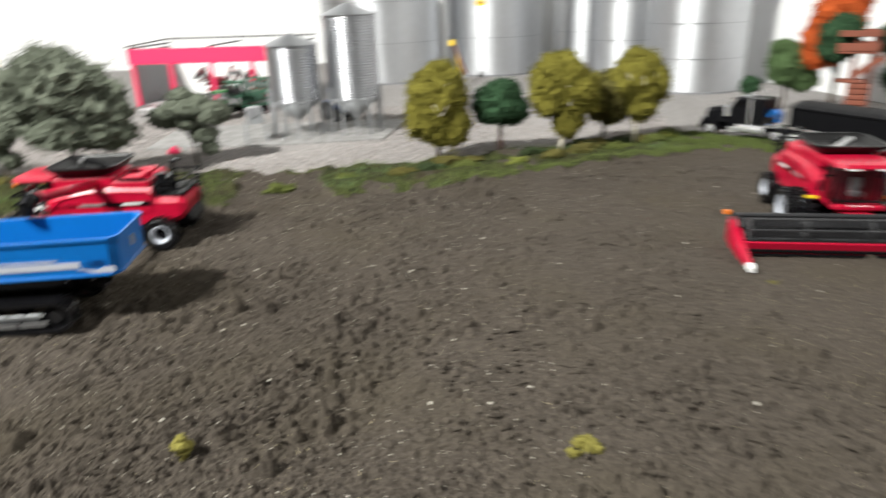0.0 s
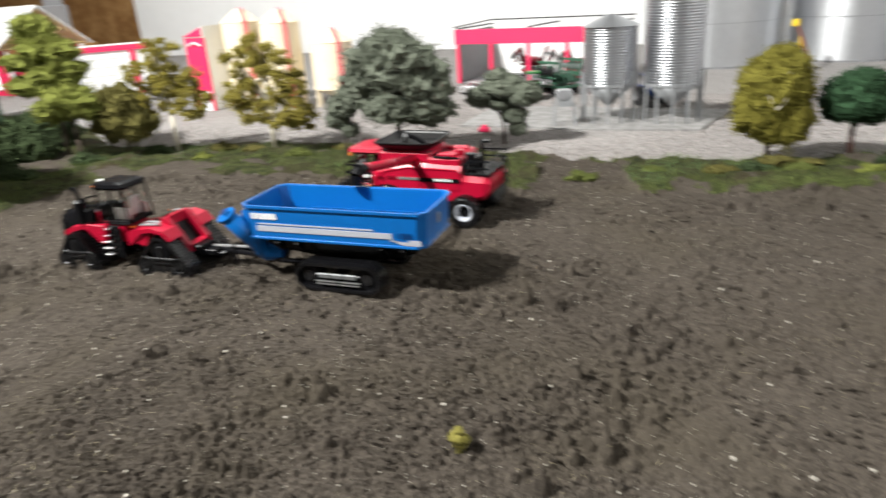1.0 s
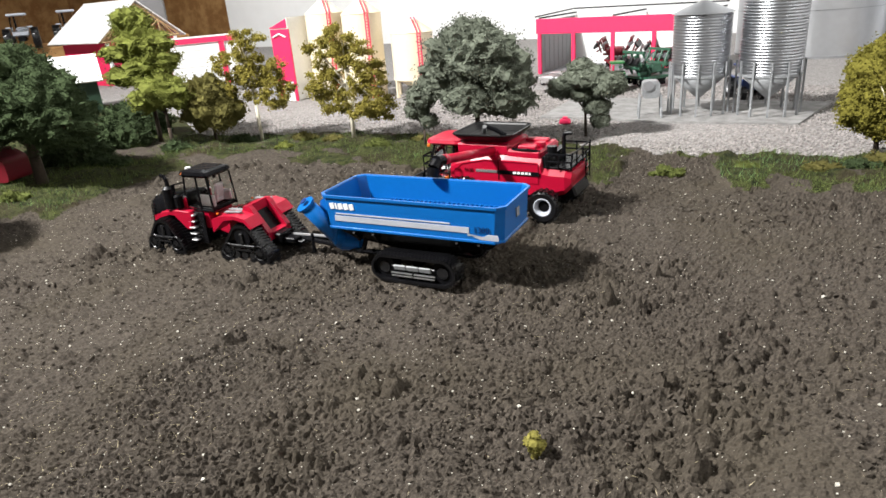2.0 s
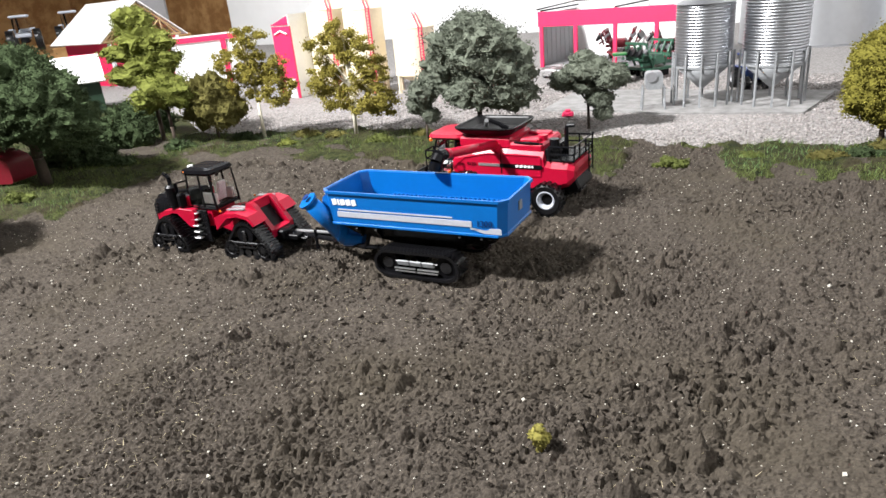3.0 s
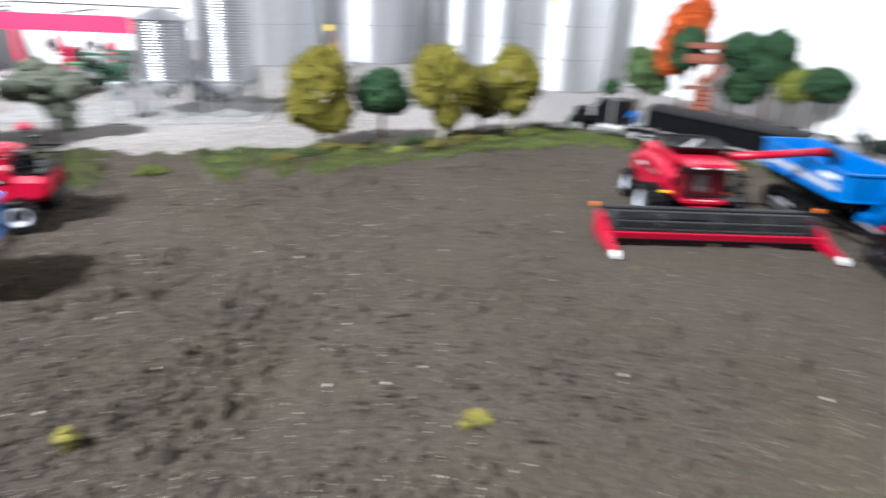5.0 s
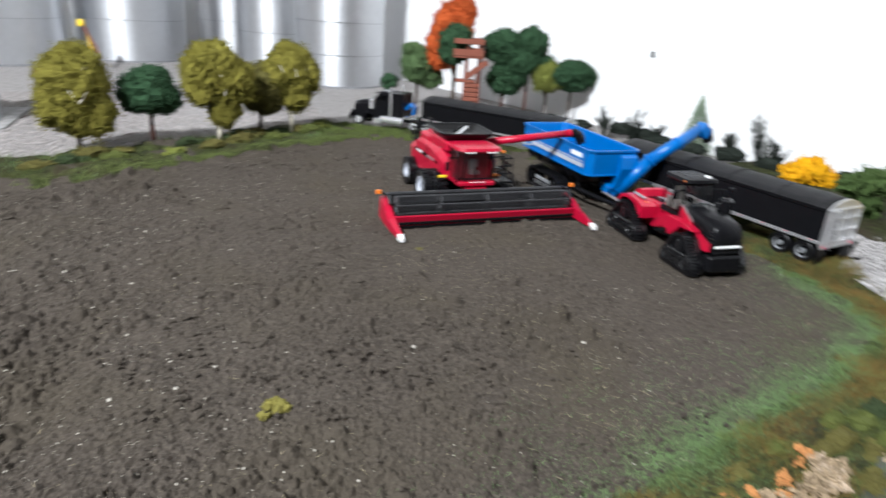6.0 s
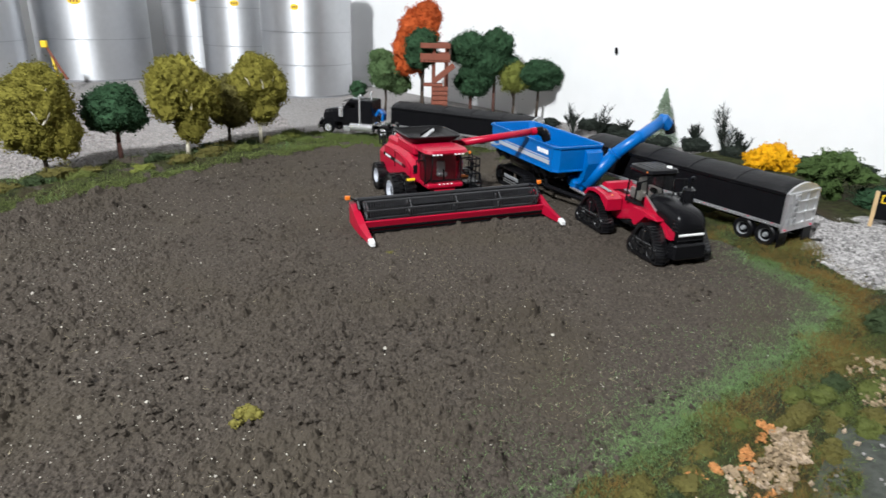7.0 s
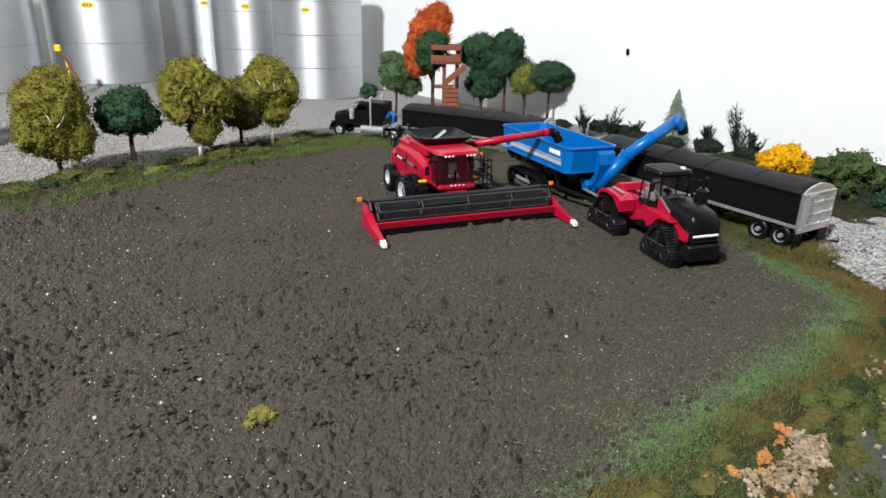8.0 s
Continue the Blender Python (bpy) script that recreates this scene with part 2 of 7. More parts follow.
def box(bm, cx, cy, cz, sx, sy, sz, turn=(0, 0, 0), bevel=0.0, taper=1.0):
    made = bmesh.ops.create_cube(bm, size=1.0)["verts"]
    for v in made:
        k = taper if v.co.z > 0 else 1.0
        v.co = Vector((v.co.x * sx * k, v.co.y * sy * k, v.co.z * sz))
    if bevel:
        edges = {e for v in made for e in v.link_edges}
        made = [v for v in bmesh.ops.bevel(bm, geom=list(edges), offset=bevel, segments=1, affect="EDGES", profile=0.5)["verts"]]
    bmesh.ops.transform(bm, matrix=pose(cx, cy, cz, *turn), verts=made)
    return bm


def rod(bm, a, b, r0, r1=None, seg=10, caps=True):
    a, b = Vector(a), Vector(b)
    r1 = r0 if r1 is None else r1
    d = b - a
    m = Matrix.Translation((a + b) / 2) @ d.to_track_quat("Z", "Y").to_matrix().to_4x4()
    bmesh.ops.create_cone(bm, cap_ends=caps, segments=seg, radius1=r0, radius2=r1, depth=d.length, matrix=m)
    return bm


def path_tube(bm, points, radii, seg=8):
    for a, b, r0, r1 in zip(points[:-1], points[1:], radii[:-1], radii[1:]):
        rod(bm, a, b, r0, r1, seg)
    return bm


def prism(bm, outline, y0, y1, y0b=None, y1b=None):
    """A side outline of (x, z), drawn out from y0 to y1."""
    a = [bm.verts.new((x, y0, z)) for x, z in outline]
    b = [bm.verts.new((x, y1, z)) for x, z in outline]
    bm.faces.new(a), bm.faces.new(b[::-1])
    for i in range(len(a)):
        j = (i + 1) % len(a)
        bm.faces.new((a[i], b[i], b[j], a[j]))
    return bm


def skin(bm, rings, closed=True, caps=True):
    """A skin over rings of equally many points."""
    made = [[bm.verts.new(p) for p in ring] for ring in rings]
    n = len(made[0])
    for r0, r1 in zip(made[:-1], made[1:]):
        for i in range(n if closed else n - 1):
            j = (i + 1) % n
            bm.faces.new((r0[i], r0[j], r1[j], r1[i]))
    if caps:
        bm.faces.new(made[0][::-1]), bm.faces.new(made[-1])
    return bm


def B():
    return bmesh.new()


def value_noise(x, y, cell, seed):
    """Smooth noise from -1 to 1 over arrays."""
    r = np.random.default_rng(seed)
    table = r.uniform(-1, 1, (256, 256))
    gx, gy = x / cell + 1000.37, y / cell + 1000.71
    ix, iy = np.floor(gx).astype(int), np.floor(gy).astype(int)
    fx, fy = gx - ix, gy - iy
    fx, fy = fx * fx * (3 - 2 * fx), fy * fy * (3 - 2 * fy)
    a, b = table[ix % 256, iy % 256], table[(ix + 1) % 256, iy % 256]
    c, d = table[ix % 256, (iy + 1) % 256], table[(ix + 1) % 256, (iy + 1) % 256]
    return (a * (1 - fx) + b * fx) * (1 - fy) + (c * (1 - fx) + d * fx) * fy


def inside(x, y, outline):
    """Which points lie inside an outline."""
    hit = np.zeros(x.shape, bool)
    for (x0, y0), (x1, y1) in zip(outline, outline[1:] + outline[:1]):
        cross = (y0 > y) != (y1 > y)
        hit ^= cross & (x < (x1 - x0) * (y - y0) / (y1 - y0 + 1e-12) + x0)
    return hit


# ---- the room ----
def slab(name, lo, hi, material, label="", bevel=0.0):
    bm = B()
    box(bm, *[(a + b) / 2 / MM for a, b in zip(lo, hi)], *[(b - a) / MM for a, b in zip(lo, hi)])
    return tagged(part(name, bm, material, None), label, kind="structure")


# Floor, ceiling and south wall are unseen; dark greys hold the bounce down.
slab("floor", (-4.1, -2.6, -0.95), (1.6, 2.3, -0.9), FLOORING, "unseen dark grey floor under the display table")
slab("ceiling", (-4.1, -2.6, 1.5), (1.6, 2.3, 1.55), CEIL, "unseen ceiling, its grey chosen to cut bounced light")
slab("wall_north", (-2.5, 1.92, -0.9), (1.4, 2.0, 1.5), WALL, "plain white painted wall behind the steel bins")
slab("wall_west", (-4.1, -2.6, -0.9), (-4.02, 2.3, 1.5), WOOD_WALL, "brown wood panelled wall at the room's end")
slab("wall_south", (-4.02, -2.6, -0.9), (1.6, -2.52, 1.5), CEIL, "unseen wall behind the camera, grey to cut bounced light")
slab("wall_northwest", (-4.02, 2.1, -0.9), (-2.45, 2.18, 1.5), WOOD_WALL, "brown wood panelled wall beside the white one")
bm = B()
box(bm, 0, -780, 300, 80, 4650, 2400)
bmesh.ops.transform(bm, matrix=pose(735 + 39.4, 450 + 6.9, 0, 0, 0, 10), verts=bm.verts)
tagged(part("wall_east", bm, WALL, None), "plain white painted wall behind the model trees", kind="structure")
slab("table_top", (-3.0, -0.55, -0.05), (1.1, 1.92, -0.012), TAN, "plywood table top that carries the model farm")

# ---- the ground of the model farm ----
FIELD = [(0.6, -0.6), (-0.9, -0.6), (-0.83, -0.02), (-0.81, 0.07), (-0.735, 0.118), (-0.757, 0.142), (-0.77, 0.24), (-0.727, 0.324), (-0.583, 0.366), (-0.42, 0.375), (-0.271, 0.366), (-0.262, 0.42), (-0.285, 0.475), (-0.262, 0.505), (-0.205, 0.5), (-0.185, 0.45), (-0.165, 0.385),
         (-0.112, 0.405), (0.038, 0.463), (0.23, 0.54), (0.31, 0.545), (0.36, 0.48), (0.37, 0.4), (0.42, 0.33), (0.43, 0.2), (0.43, 0.1), (0.415, 0.03), (0.402, -0.034), (0.378, -0.068), (0.29, -0.089), (0.21, -0.095), (0.155, -0.103), (0.11, -0.108), (0.07, -0.125), (0.02, -0.18), (-0.05, -0.3)]
TURF_AREA = [(0.8, -0.6), (-1.0, -0.6), (-1.0, 0.2), (-0.97, 0.42), (-0.854, 0.445), (-0.72, 0.5), (-0.613, 0.524), (-0.4, 0.51), (-0.264, 0.508), (-0.179, 0.505), (-0.082, 0.523), (0.057, 0.575), (0.15, 0.615), (0.282, 0.675),
             (0.36, 0.6), (0.42, 0.5), (0.47, 0.38), (0.5, 0.2), (0.49, 0.03), (0.455, -0.02), (0.44, -0.07), (0.4, -0.105), (0.31, -0.14), (0.25, -0.152), (0.2, -0.168), (0.15, -0.2), (0.1, -0.3), (0.1, -0.6)]
# grid lines: close together on the near field, wider towards the margins
XS = np.concatenate([np.arange(-1.0, -0.43, 0.0023), np.arange(-0.43, 0.3, 0.00096), np.arange(0.3, 0.62, 0.0021)])
YS = np.concatenate([np.arange(-0.3, -0.17, 0.0026), np.arange(-0.17, 0.2, 0.00096), np.arange(0.2, 0.7, 0.0022)])
nx, ny = len(XS), len(YS)
gx, gy = np.meshgrid(XS, YS, indexing="ij")


def cell(x, y):
    """The grid point at a place."""
    return np.clip(np.searchsorted(XS, x), 0, nx - 1), np.clip(np.searchsorted(YS, y), 0, ny - 1)


def relief(x, y):
    """The slow rise and fall of the ground."""
    return 0.0016 * value_noise(x, y, 0.11, 1) + 0.0009 * value_noise(x, y, 0.045, 2)


wild = np.where(gy < 0.08, 0.35, 1.0)
jx, jy = gx + wild * 0.012 * value_noise(gx, gy, 0.03, 3) + 0.005 * value_noise(gx, gy, 0.009, 4), gy + wild * 0.012 * value_noise(gx, gy, 0.03, 5) + 0.005 * value_noise(gx, gy, 0.009, 6)
is_field, is_turf = inside(jx, jy, FIELD), inside(jx, jy, TURF_AREA)
rough = np.clip(0.95 - 1.5 * np.maximum(gx + 0.02, -0.1) + 0.55 * value_noise(gx, gy, 0.12, 8) + 0.3 * value_noise(gx, gy, 0.05, 12), 0.55, 1.35)
gz = relief(gx, gy)
clod = np.zeros_like(gz)
for n, (lo, hi) in ((26000, (0.0011, 0.0024)), (8000, (0.002, 0.0042)), (1500, (0.0035, 0.006)), (260, (0.005, 0.0085))):
    for cx, cy, r, k in zip(RNG.uniform(-0.8, 0.45, n), RNG.uniform(-0.28, 0.56, n), RNG.uniform(lo, hi, n), RNG.uniform(0.25, 0.9, n)):
        i0, i1 = np.searchsorted(XS, (cx - 1.1 * r, cx + 1.1 * r))
        j0, j1 = np.searchsorted(YS, (cy - 1.1 * r, cy + 1.1 * r))
        d = ((gx[i0:i1, j0:j1] - cx) ** 2 + (gy[i0:i1, j0:j1] - cy) ** 2) / r**2
        clod[i0:i1, j0:j1] = np.maximum(clod[i0:i1, j0:j1], 1.5 * k * r * np.clip(1 - d, 0, 1) ** 0.6)
clod *= np.clip(0.3 + 0.8 * value_noise(gx, gy, 0.06, 16) + 0.85 * value_noise(gx, gy, 0.018, 17) + 0.45 * np.exp(-(((gx + 0.02) / 0.13) ** 2) - ((gy - 0.07) / 0.13) ** 2), 0.06, 1.5)
grit = np.maximum(value_noise(gx, gy, 0.0027, 10), value_noise(gx + 0.4, gy, 0.002, 13))
fine = 0.001 * value_noise(gx, gy, 0.0065, 9) + 0.00115 * grit * (np.clip(0.75 + 0.7 * value_noise(gx, gy, 0.03, 19), 0.25, 1.5) + 0.7 * np.exp(-(((gx - 0.01) / 0.13) ** 2) - ((gy - 0.02) / 0.12) ** 2)) + 0.00075 * value_noise(gx, gy, 0.0013, 21) + 0.00045 * RNG.uniform(-1, 1, gx.shape)
rise = np.where(is_field, 0.0, np.where(gy < 0.1, 0.0015, 0.004) + np.where(gy < 0.1, 0.0025, 0.004) * np.clip(value_noise(gx, gy, 0.02, 11), -0.3, 1))
for _ in range(7):
    rise[1:-1, 1:-1] = (rise[1:-1, 1:-1] + rise[:-2, 1:-1] + rise[2:, 1:-1] + rise[1:-1, :-2] + rise[1:-1, 2:]) / 5
swell = np.exp(-(((gx + 0.1) / 0.24) ** 4) - ((gy - 0.02) / 0.15) ** 4) * (0.0022 * value_noise(gx, gy, 0.05, 23) + 0.0013 * value_noise(gx, gy, 0.024, 24))
gz += rise + swell * is_field + np.where(is_field, 1.05 * rough * (clod * (1 + 0.35 * value_noise(gx, gy, 0.0022, 18)) + fine), 0.6 * fine)
is_bare_z = (gy > 0.3) & ~is_field
gz += np.where(is_bare_z, 0.7 * clod, 0)
# level stands under the trailer and the truck
for x0, x1, y0, y1, z in ((0.44, 0.51, -0.01, 0.27, 0.0045), (0.27, 0.42, 0.53, 0.68, 0.0005)):
    d = np.maximum(np.maximum(x0 - gx, gx - x1), np.maximum(y0 - gy, gy - y1))
    w = np.clip(1 - d / 0.012, 0, 1) * ~is_field
    gz = gz * (1 - w) + (z + 0.4 * fine) * w
quad = np.arange(nx * ny).reshape(nx, ny)
q = np.stack([quad[:-1, :-1], quad[1:, :-1], quad[1:, 1:], quad[:-1, 1:]], -1)
keep = (is_turf | is_field)[:-1, :-1] & (is_turf | is_field)[1:, 1:]
is_bare = ~is_field & (gy > 0.3) & (value_noise(gx, gy, 0.05, 14) + 0.5 * value_noise(gx, gy, 0.018, 15) > 0.38)
kind_of = np.where(is_field | is_bare, 0, 1)[:-1, :-1][keep]
ground = raw("ground", np.stack([gx, gy, gz], -1).reshape(-1, 3), q[keep], [SOIL, TURF], index=kind_of)
tagged(ground, "ploughed dark brown soil with a grassy margin", kind="structure")

raw("near_soil", [(-0.99, -0.54, 0.001), (0.1, -0.54, 0.001), (0.1, -0.297, 0.001), (-0.99, -0.297, 0.001)], [(0, 1, 2, 3)], [SOIL])
tagged(bpy.data.objects["near_soil"], "dark brown soil at the table's near edge", kind="structure")


def soil_height(x, y):
    return float(gz[cell(x, y)])


bx, by = np.meshgrid(np.linspace(-3.0, 1.1, 165), np.linspace(-0.55, 1.92, 114), indexing="ij")
bz = -0.006 + 0.005 * np.clip((by - 0.45) / 0.1, 0, 1) * (1 + 0.3 * value_noise(bx, by, 0.2, 20))
bq = np.arange(165 * 114).reshape(165, 114)
raw("yard", np.stack([bx, by, bz], -1).reshape(-1, 3), np.stack([bq[:-1, :-1], bq[1:, :-1], bq[1:, 1:], bq[:-1, 1:]], -1).reshape(-1, 4), [GRAVEL_BED], smooth=True)
tagged(bpy.data.objects["yard"], "pale crushed gravel yard around the bins", kind="structure")


# ---- trees ----
OCTA = np.array([(1, 0, 0), (-1, 0, 0), (0, 1, 0), (0, -1, 0), (0, 0, 1), (0, 0, -1)], float)
OCTA_F = np.array([(0, 2, 4), (2, 1, 4), (1, 3, 4), (3, 0, 4), (2, 0, 5), (1, 2, 5), (3, 1, 5), (0, 3, 5)])


def crumbs(points, size, rng, flat=1.0, low=0.7, high=1.3):
    """Little irregular lumps at the points: their corners and faces."""
    n = len(points)
    k = rng.uniform(low, high, (n, 6, 1)) * np.asarray(size).reshape(-1, 1, 1)
    v = OCTA[None] * k
    a = rng.normal(size=(n, 3, 3))
    q, _ = np.linalg.qr(a)
    v = np.einsum("nij,nkj->nki", q, v)
    v[:, :, 2] *= flat
    v = v + np.asarray(points)[:, None]
    f = OCTA_F[None] + (6 * np.arange(n))[:, None, None]
    return v.reshape(-1, 3), f.reshape(-1, 3)


def ball(steps):
    bm = B()
    bmesh.ops.create_icosphere(bm, subdivisions=steps, radius=1.0)
    bm.verts.ensure_lookup_table()
    v = np.array([tuple(p.co) for p in bm.verts])
    f = np.array([[p.index for p in face.verts] for face in bm.faces])
    bm.free()
    return v, f


BALLS = {k: ball(k) for k in (2, 3, 4)}
TETRA = np.array([(1, 1, 1), (1, -1, -1), (-1, 1, -1), (-1, -1, 1)], float) * 0.62
TETRA_F = np.array([(0, 1, 2), (0, 3, 1), (0, 2, 3), (1, 3, 2)])


def flecks(points, size, rng):
    """Little sharp crumbs, four faces each, turned at random."""
    n = len(points)
    turn, _ = np.linalg.qr(rng.normal(size=(n, 3, 3)))
    v = np.einsum("nij,kj->nki", turn, TETRA) * rng.uniform(0.55, 1.45, (n, 4, 1)) * np.asarray(size).reshape(-1, 1, 1) + np.asarray(points)[:, None]
    f = TETRA_F[None] + (4 * np.arange(n))[:, None, None]
    return v.reshape(-1, 3), f.reshape(-1, 3)


def waves(rng, n=7):
    """A lumpy noise in space, about -1 to 1, with wavelengths near 2 pi."""
    k, ph = rng.normal(size=(n, 3)), rng.uniform(0, 6.283, n)
    k *= (rng.uniform(0.75, 1.4, n) / np.linalg.norm(k, axis=1))[:, None]
    return lambda p: sum(np.sin(p @ k[i] + ph[i]) for i in range(n)) / math.sqrt(n * 0.9)


def foam(lobes, rng, size=1.0, spacing=5.0, core=0.8, ragged=0.1):
    """A crown of flock over lobes (x, y, z, rx, ry, rz in mm): a knobbly heart and loose crumbs over its skin; with a small core, open clumps on twigs."""
    verts, faces, points, start = [], [], [], 0
    bulge, knob, gap = waves(rng), waves(rng), waves(rng)
    grain = 1.05 * size
    for l in lobes:
        c, r = np.array(l[:3], float), np.array(l[3:6], float)
        mean = float(r.prod() ** (1 / 3))

        def skin_at(d):
            p = d * r + c
            return 1 + ragged * (0.9 * bulge(p / max(mean * 0.13, 2.2)) + 0.7 * knob(p / max(mean * 0.05, 1.0)))

        if core > 0.6:
            ball_v, ball_f = BALLS[4 if mean > 30 else 3 if mean > 11 else 2]
            v = ball_v * ((core + 0.1) * skin_at(ball_v) * rng.uniform(0.95, 1.04, len(ball_v)))[:, None] * r + c
            verts.append(v)
            faces.append(ball_f + start)
            start += len(v)
            n = max(int(4 * math.pi * mean**2 / (grain * 2.1) ** 2), 40)
            d = rng.normal(size=(n, 3))
            d /= np.linalg.norm(d, axis=1, keepdims=True)
            p = d * (skin_at(d) * (core + 0.1 + rng.exponential(0.045, n)))[:, None] * r + c
            points.append(p)
        else:
            n = max(int(1.35 * mean**2 / spacing**2), 4)
            d = rng.normal(size=(n, 3))
            d *= (rng.uniform(0.15, 1, n) ** 0.4 / np.linalg.norm(d, axis=1))[:, None]
            tuft = d * r + c
            m = rng.integers(50, 130, n)
            g = rng.normal(size=(m.sum(), 3)) * np.repeat(rng.uniform(1.9, 3.8, n), m)[:, None]
            points.append(np.repeat(tuft, m, 0) + g * (1, 1, 0.75))
    p = np.concatenate(points)
    if core > 0.6:
        deep = np.zeros(len(p), bool)
        for l in lobes:
            deep |= (((p - np.array(l[:3])) / np.array(l[3:6])) ** 2).sum(1) < (core - 0.06) ** 2
        p = p[~deep]
    v, f = flecks(p, rng.uniform(0.7, 1.35, len(p)) * grain, rng)
    return np.concatenate(verts + [v]), np.concatenate(faces + [f + start])


def tree(x, y, lobes, leaf, bark, label, trunk_h, trunk_r=2.2, size=1.0, spacing=5.4, core=0.8, limbs=5, seed=1, name="tree", lean=(0, 0), group="model trees", z=0.0, ragged=0.1, twigs=()):
    """A model tree: a tapered trunk with limbs to its lobes, and a crown of flock; twigs (x, z of foot, x, z of tip, mm, y) show on its skin."""
    rng = np.random.default_rng(seed)
    t = thing(name, at(x, y, z), label, "tree", group)
    bm = B()
    top = Vector((lean[0], lean[1], trunk_h))
    mid = Vector((lean[0] * 0.4 + rng.uniform(-1.5, 1.5), lean[1] * 0.4 + rng.uniform(-1.5, 1.5), trunk_h * 0.5))
    path_tube(bm, [Vector((0, 0, -3)), Vector((0, 0, 2)), mid, top], [trunk_r * 1.7, trunk_r * 1.15, trunk_r, trunk_r * 0.75], 8)
    for i in range(limbs):
        l = lobes[i % len(lobes)]
        end = Vector([l[k] + rng.uniform(-0.55, 0.55) * l[3 + k] for k in range(3)])
        start = mid.lerp(top, rng.uniform(0.2, 1.0))
        bend = start.lerp(end, 0.5) + Vector((rng.uniform(-3, 3), rng.uniform(-3, 3), rng.uniform(0, 5)))
        path_tube(bm, [start, bend, end], [trunk_r * 0.65, trunk_r * 0.5, trunk_r * 0.22], 6)
    part("trunk", bm, bark, t, smooth=True)
    for x0, z0, x1, z1, yy in twigs:
        part("limb", path_tube(B(), [Vector((x0, yy + 4, z0)), Vector(((x0 + x1) / 2 + 0.8, yy + 1.6, (z0 + z1) / 2)), Vector((x1, yy + 3.5, z1))], [0.9, 0.7, 0.35], 6), BARK_W, t, "pale bare limb")
    v, f = foam(lobes, rng, size, spacing, core, ragged)
    raw("crown", v * MM, f, [leaf], t)
    return t


def lumps(name, x, y, lobes, leaf, label, category="bush", size=1.1, spacing=5.0, seed=3, group="", z=0.0, ragged=0.16):
    """A low bush of foam with no trunk to be seen."""
    rng = np.random.default_rng(seed)
    v, f = foam(lobes, rng, size, spacing, 0.74, ragged)
    f = f[v[f][:, :, 2].max(1) > -1]
    ob = raw(name, v * MM, f, [leaf])
    ob.matrix_world = at(x, y, z)
    return tagged(ob, label, category, group)


# ---- model vehicles; local +x is forward, +y their left ----
def sheet(bm, pts, thick):
    """A flat plate over a closed loop of points, thickened along its normal."""
    n = (Vector(pts[1]) - Vector(pts[0])).cross(Vector(pts[2]) - Vector(pts[0])).normalized() * thick
    skin(bm, [[Vector(p) for p in pts], [Vector(p) + n for p in pts]])
    return bm


def loop_belt(bm, outline, y0, y1, thick, lug=0.0, pitch=3.2):
    """A closed belt round an outline of (x, z), with lugs across it."""
    inner = []
    n = len(outline)
    for i in range(n):
        a, b, d = Vector((outline[i - 1][0], outline[i - 1][1])), Vector(outline[i]), Vector(outline[(i + 1) % n])
        t = (d - a).normalized()
        inner.append((b.x - t.y * thick, b.y + t.x * thick))
    rings = [[(x, y0, z) for x, z in outline], [(x, y1, z) for x, z in outline], [(x, y1, z) for x, z in inner], [(x, y0, z) for x, z in inner]]
    made = [[bm.verts.new(p) for p in r] for r in rings]
    made.append(made[0])
    for r0, r1 in zip(made[:-1], made[1:]):
        for i in range(n):
            j = (i + 1) % n
            bm.faces.new((r0[i], r0[j], r1[j], r1[i]))
    if lug:
        total, pts = 0.0, outline + outline[:1]
        for (x0, z0), (x1, z1) in zip(pts[:-1], pts[1:]):
            seg = math.hypot(x1 - x0, z1 - z0)
            k = -total % pitch
            while k < seg:
                f = k / seg
                x, z = x0 + (x1 - x0) * f, z0 + (z1 - z0) * f
                ang = math.degrees(math.atan2(z1 - z0, x1 - x0))
                mid = (y0 + y1) / 2
                for s in (-1, 1):
                    box(bm, x, mid + s * (y1 - y0) * 0.25, z, pitch * 0.42, (y1 - y0) * 0.52, lug * 2, (0, -ang, s * 18))
                k += pitch
            total += seg
    return bm


def rounded(points, r, n=5):
    """An outline with its corners rounded."""
    out = []
    for i in range(len(points)):
        a, b, c = (Vector(points[i - 1]), Vector(points[i]), Vector(points[(i + 1) % len(points)]))
        rr = min(r, (a - b).length * 0.45, (c - b).length * 0.45)
        p, q = b + (a - b).normalized() * rr, b + (c - b).normalized() * rr
        for k in range(n + 1):
            f = k / n
            v = p.lerp(b, f).lerp(b.lerp(q, f), f)
            out.append((v.x, v.y))
    return out


def disc(bm, x, y, z, r, w, seg=20):
    """A wheel's disc, its axle along y."""
    rod(bm, (x, y - w / 2, z), (x, y + w / 2, z), r, r, seg)
    return bm


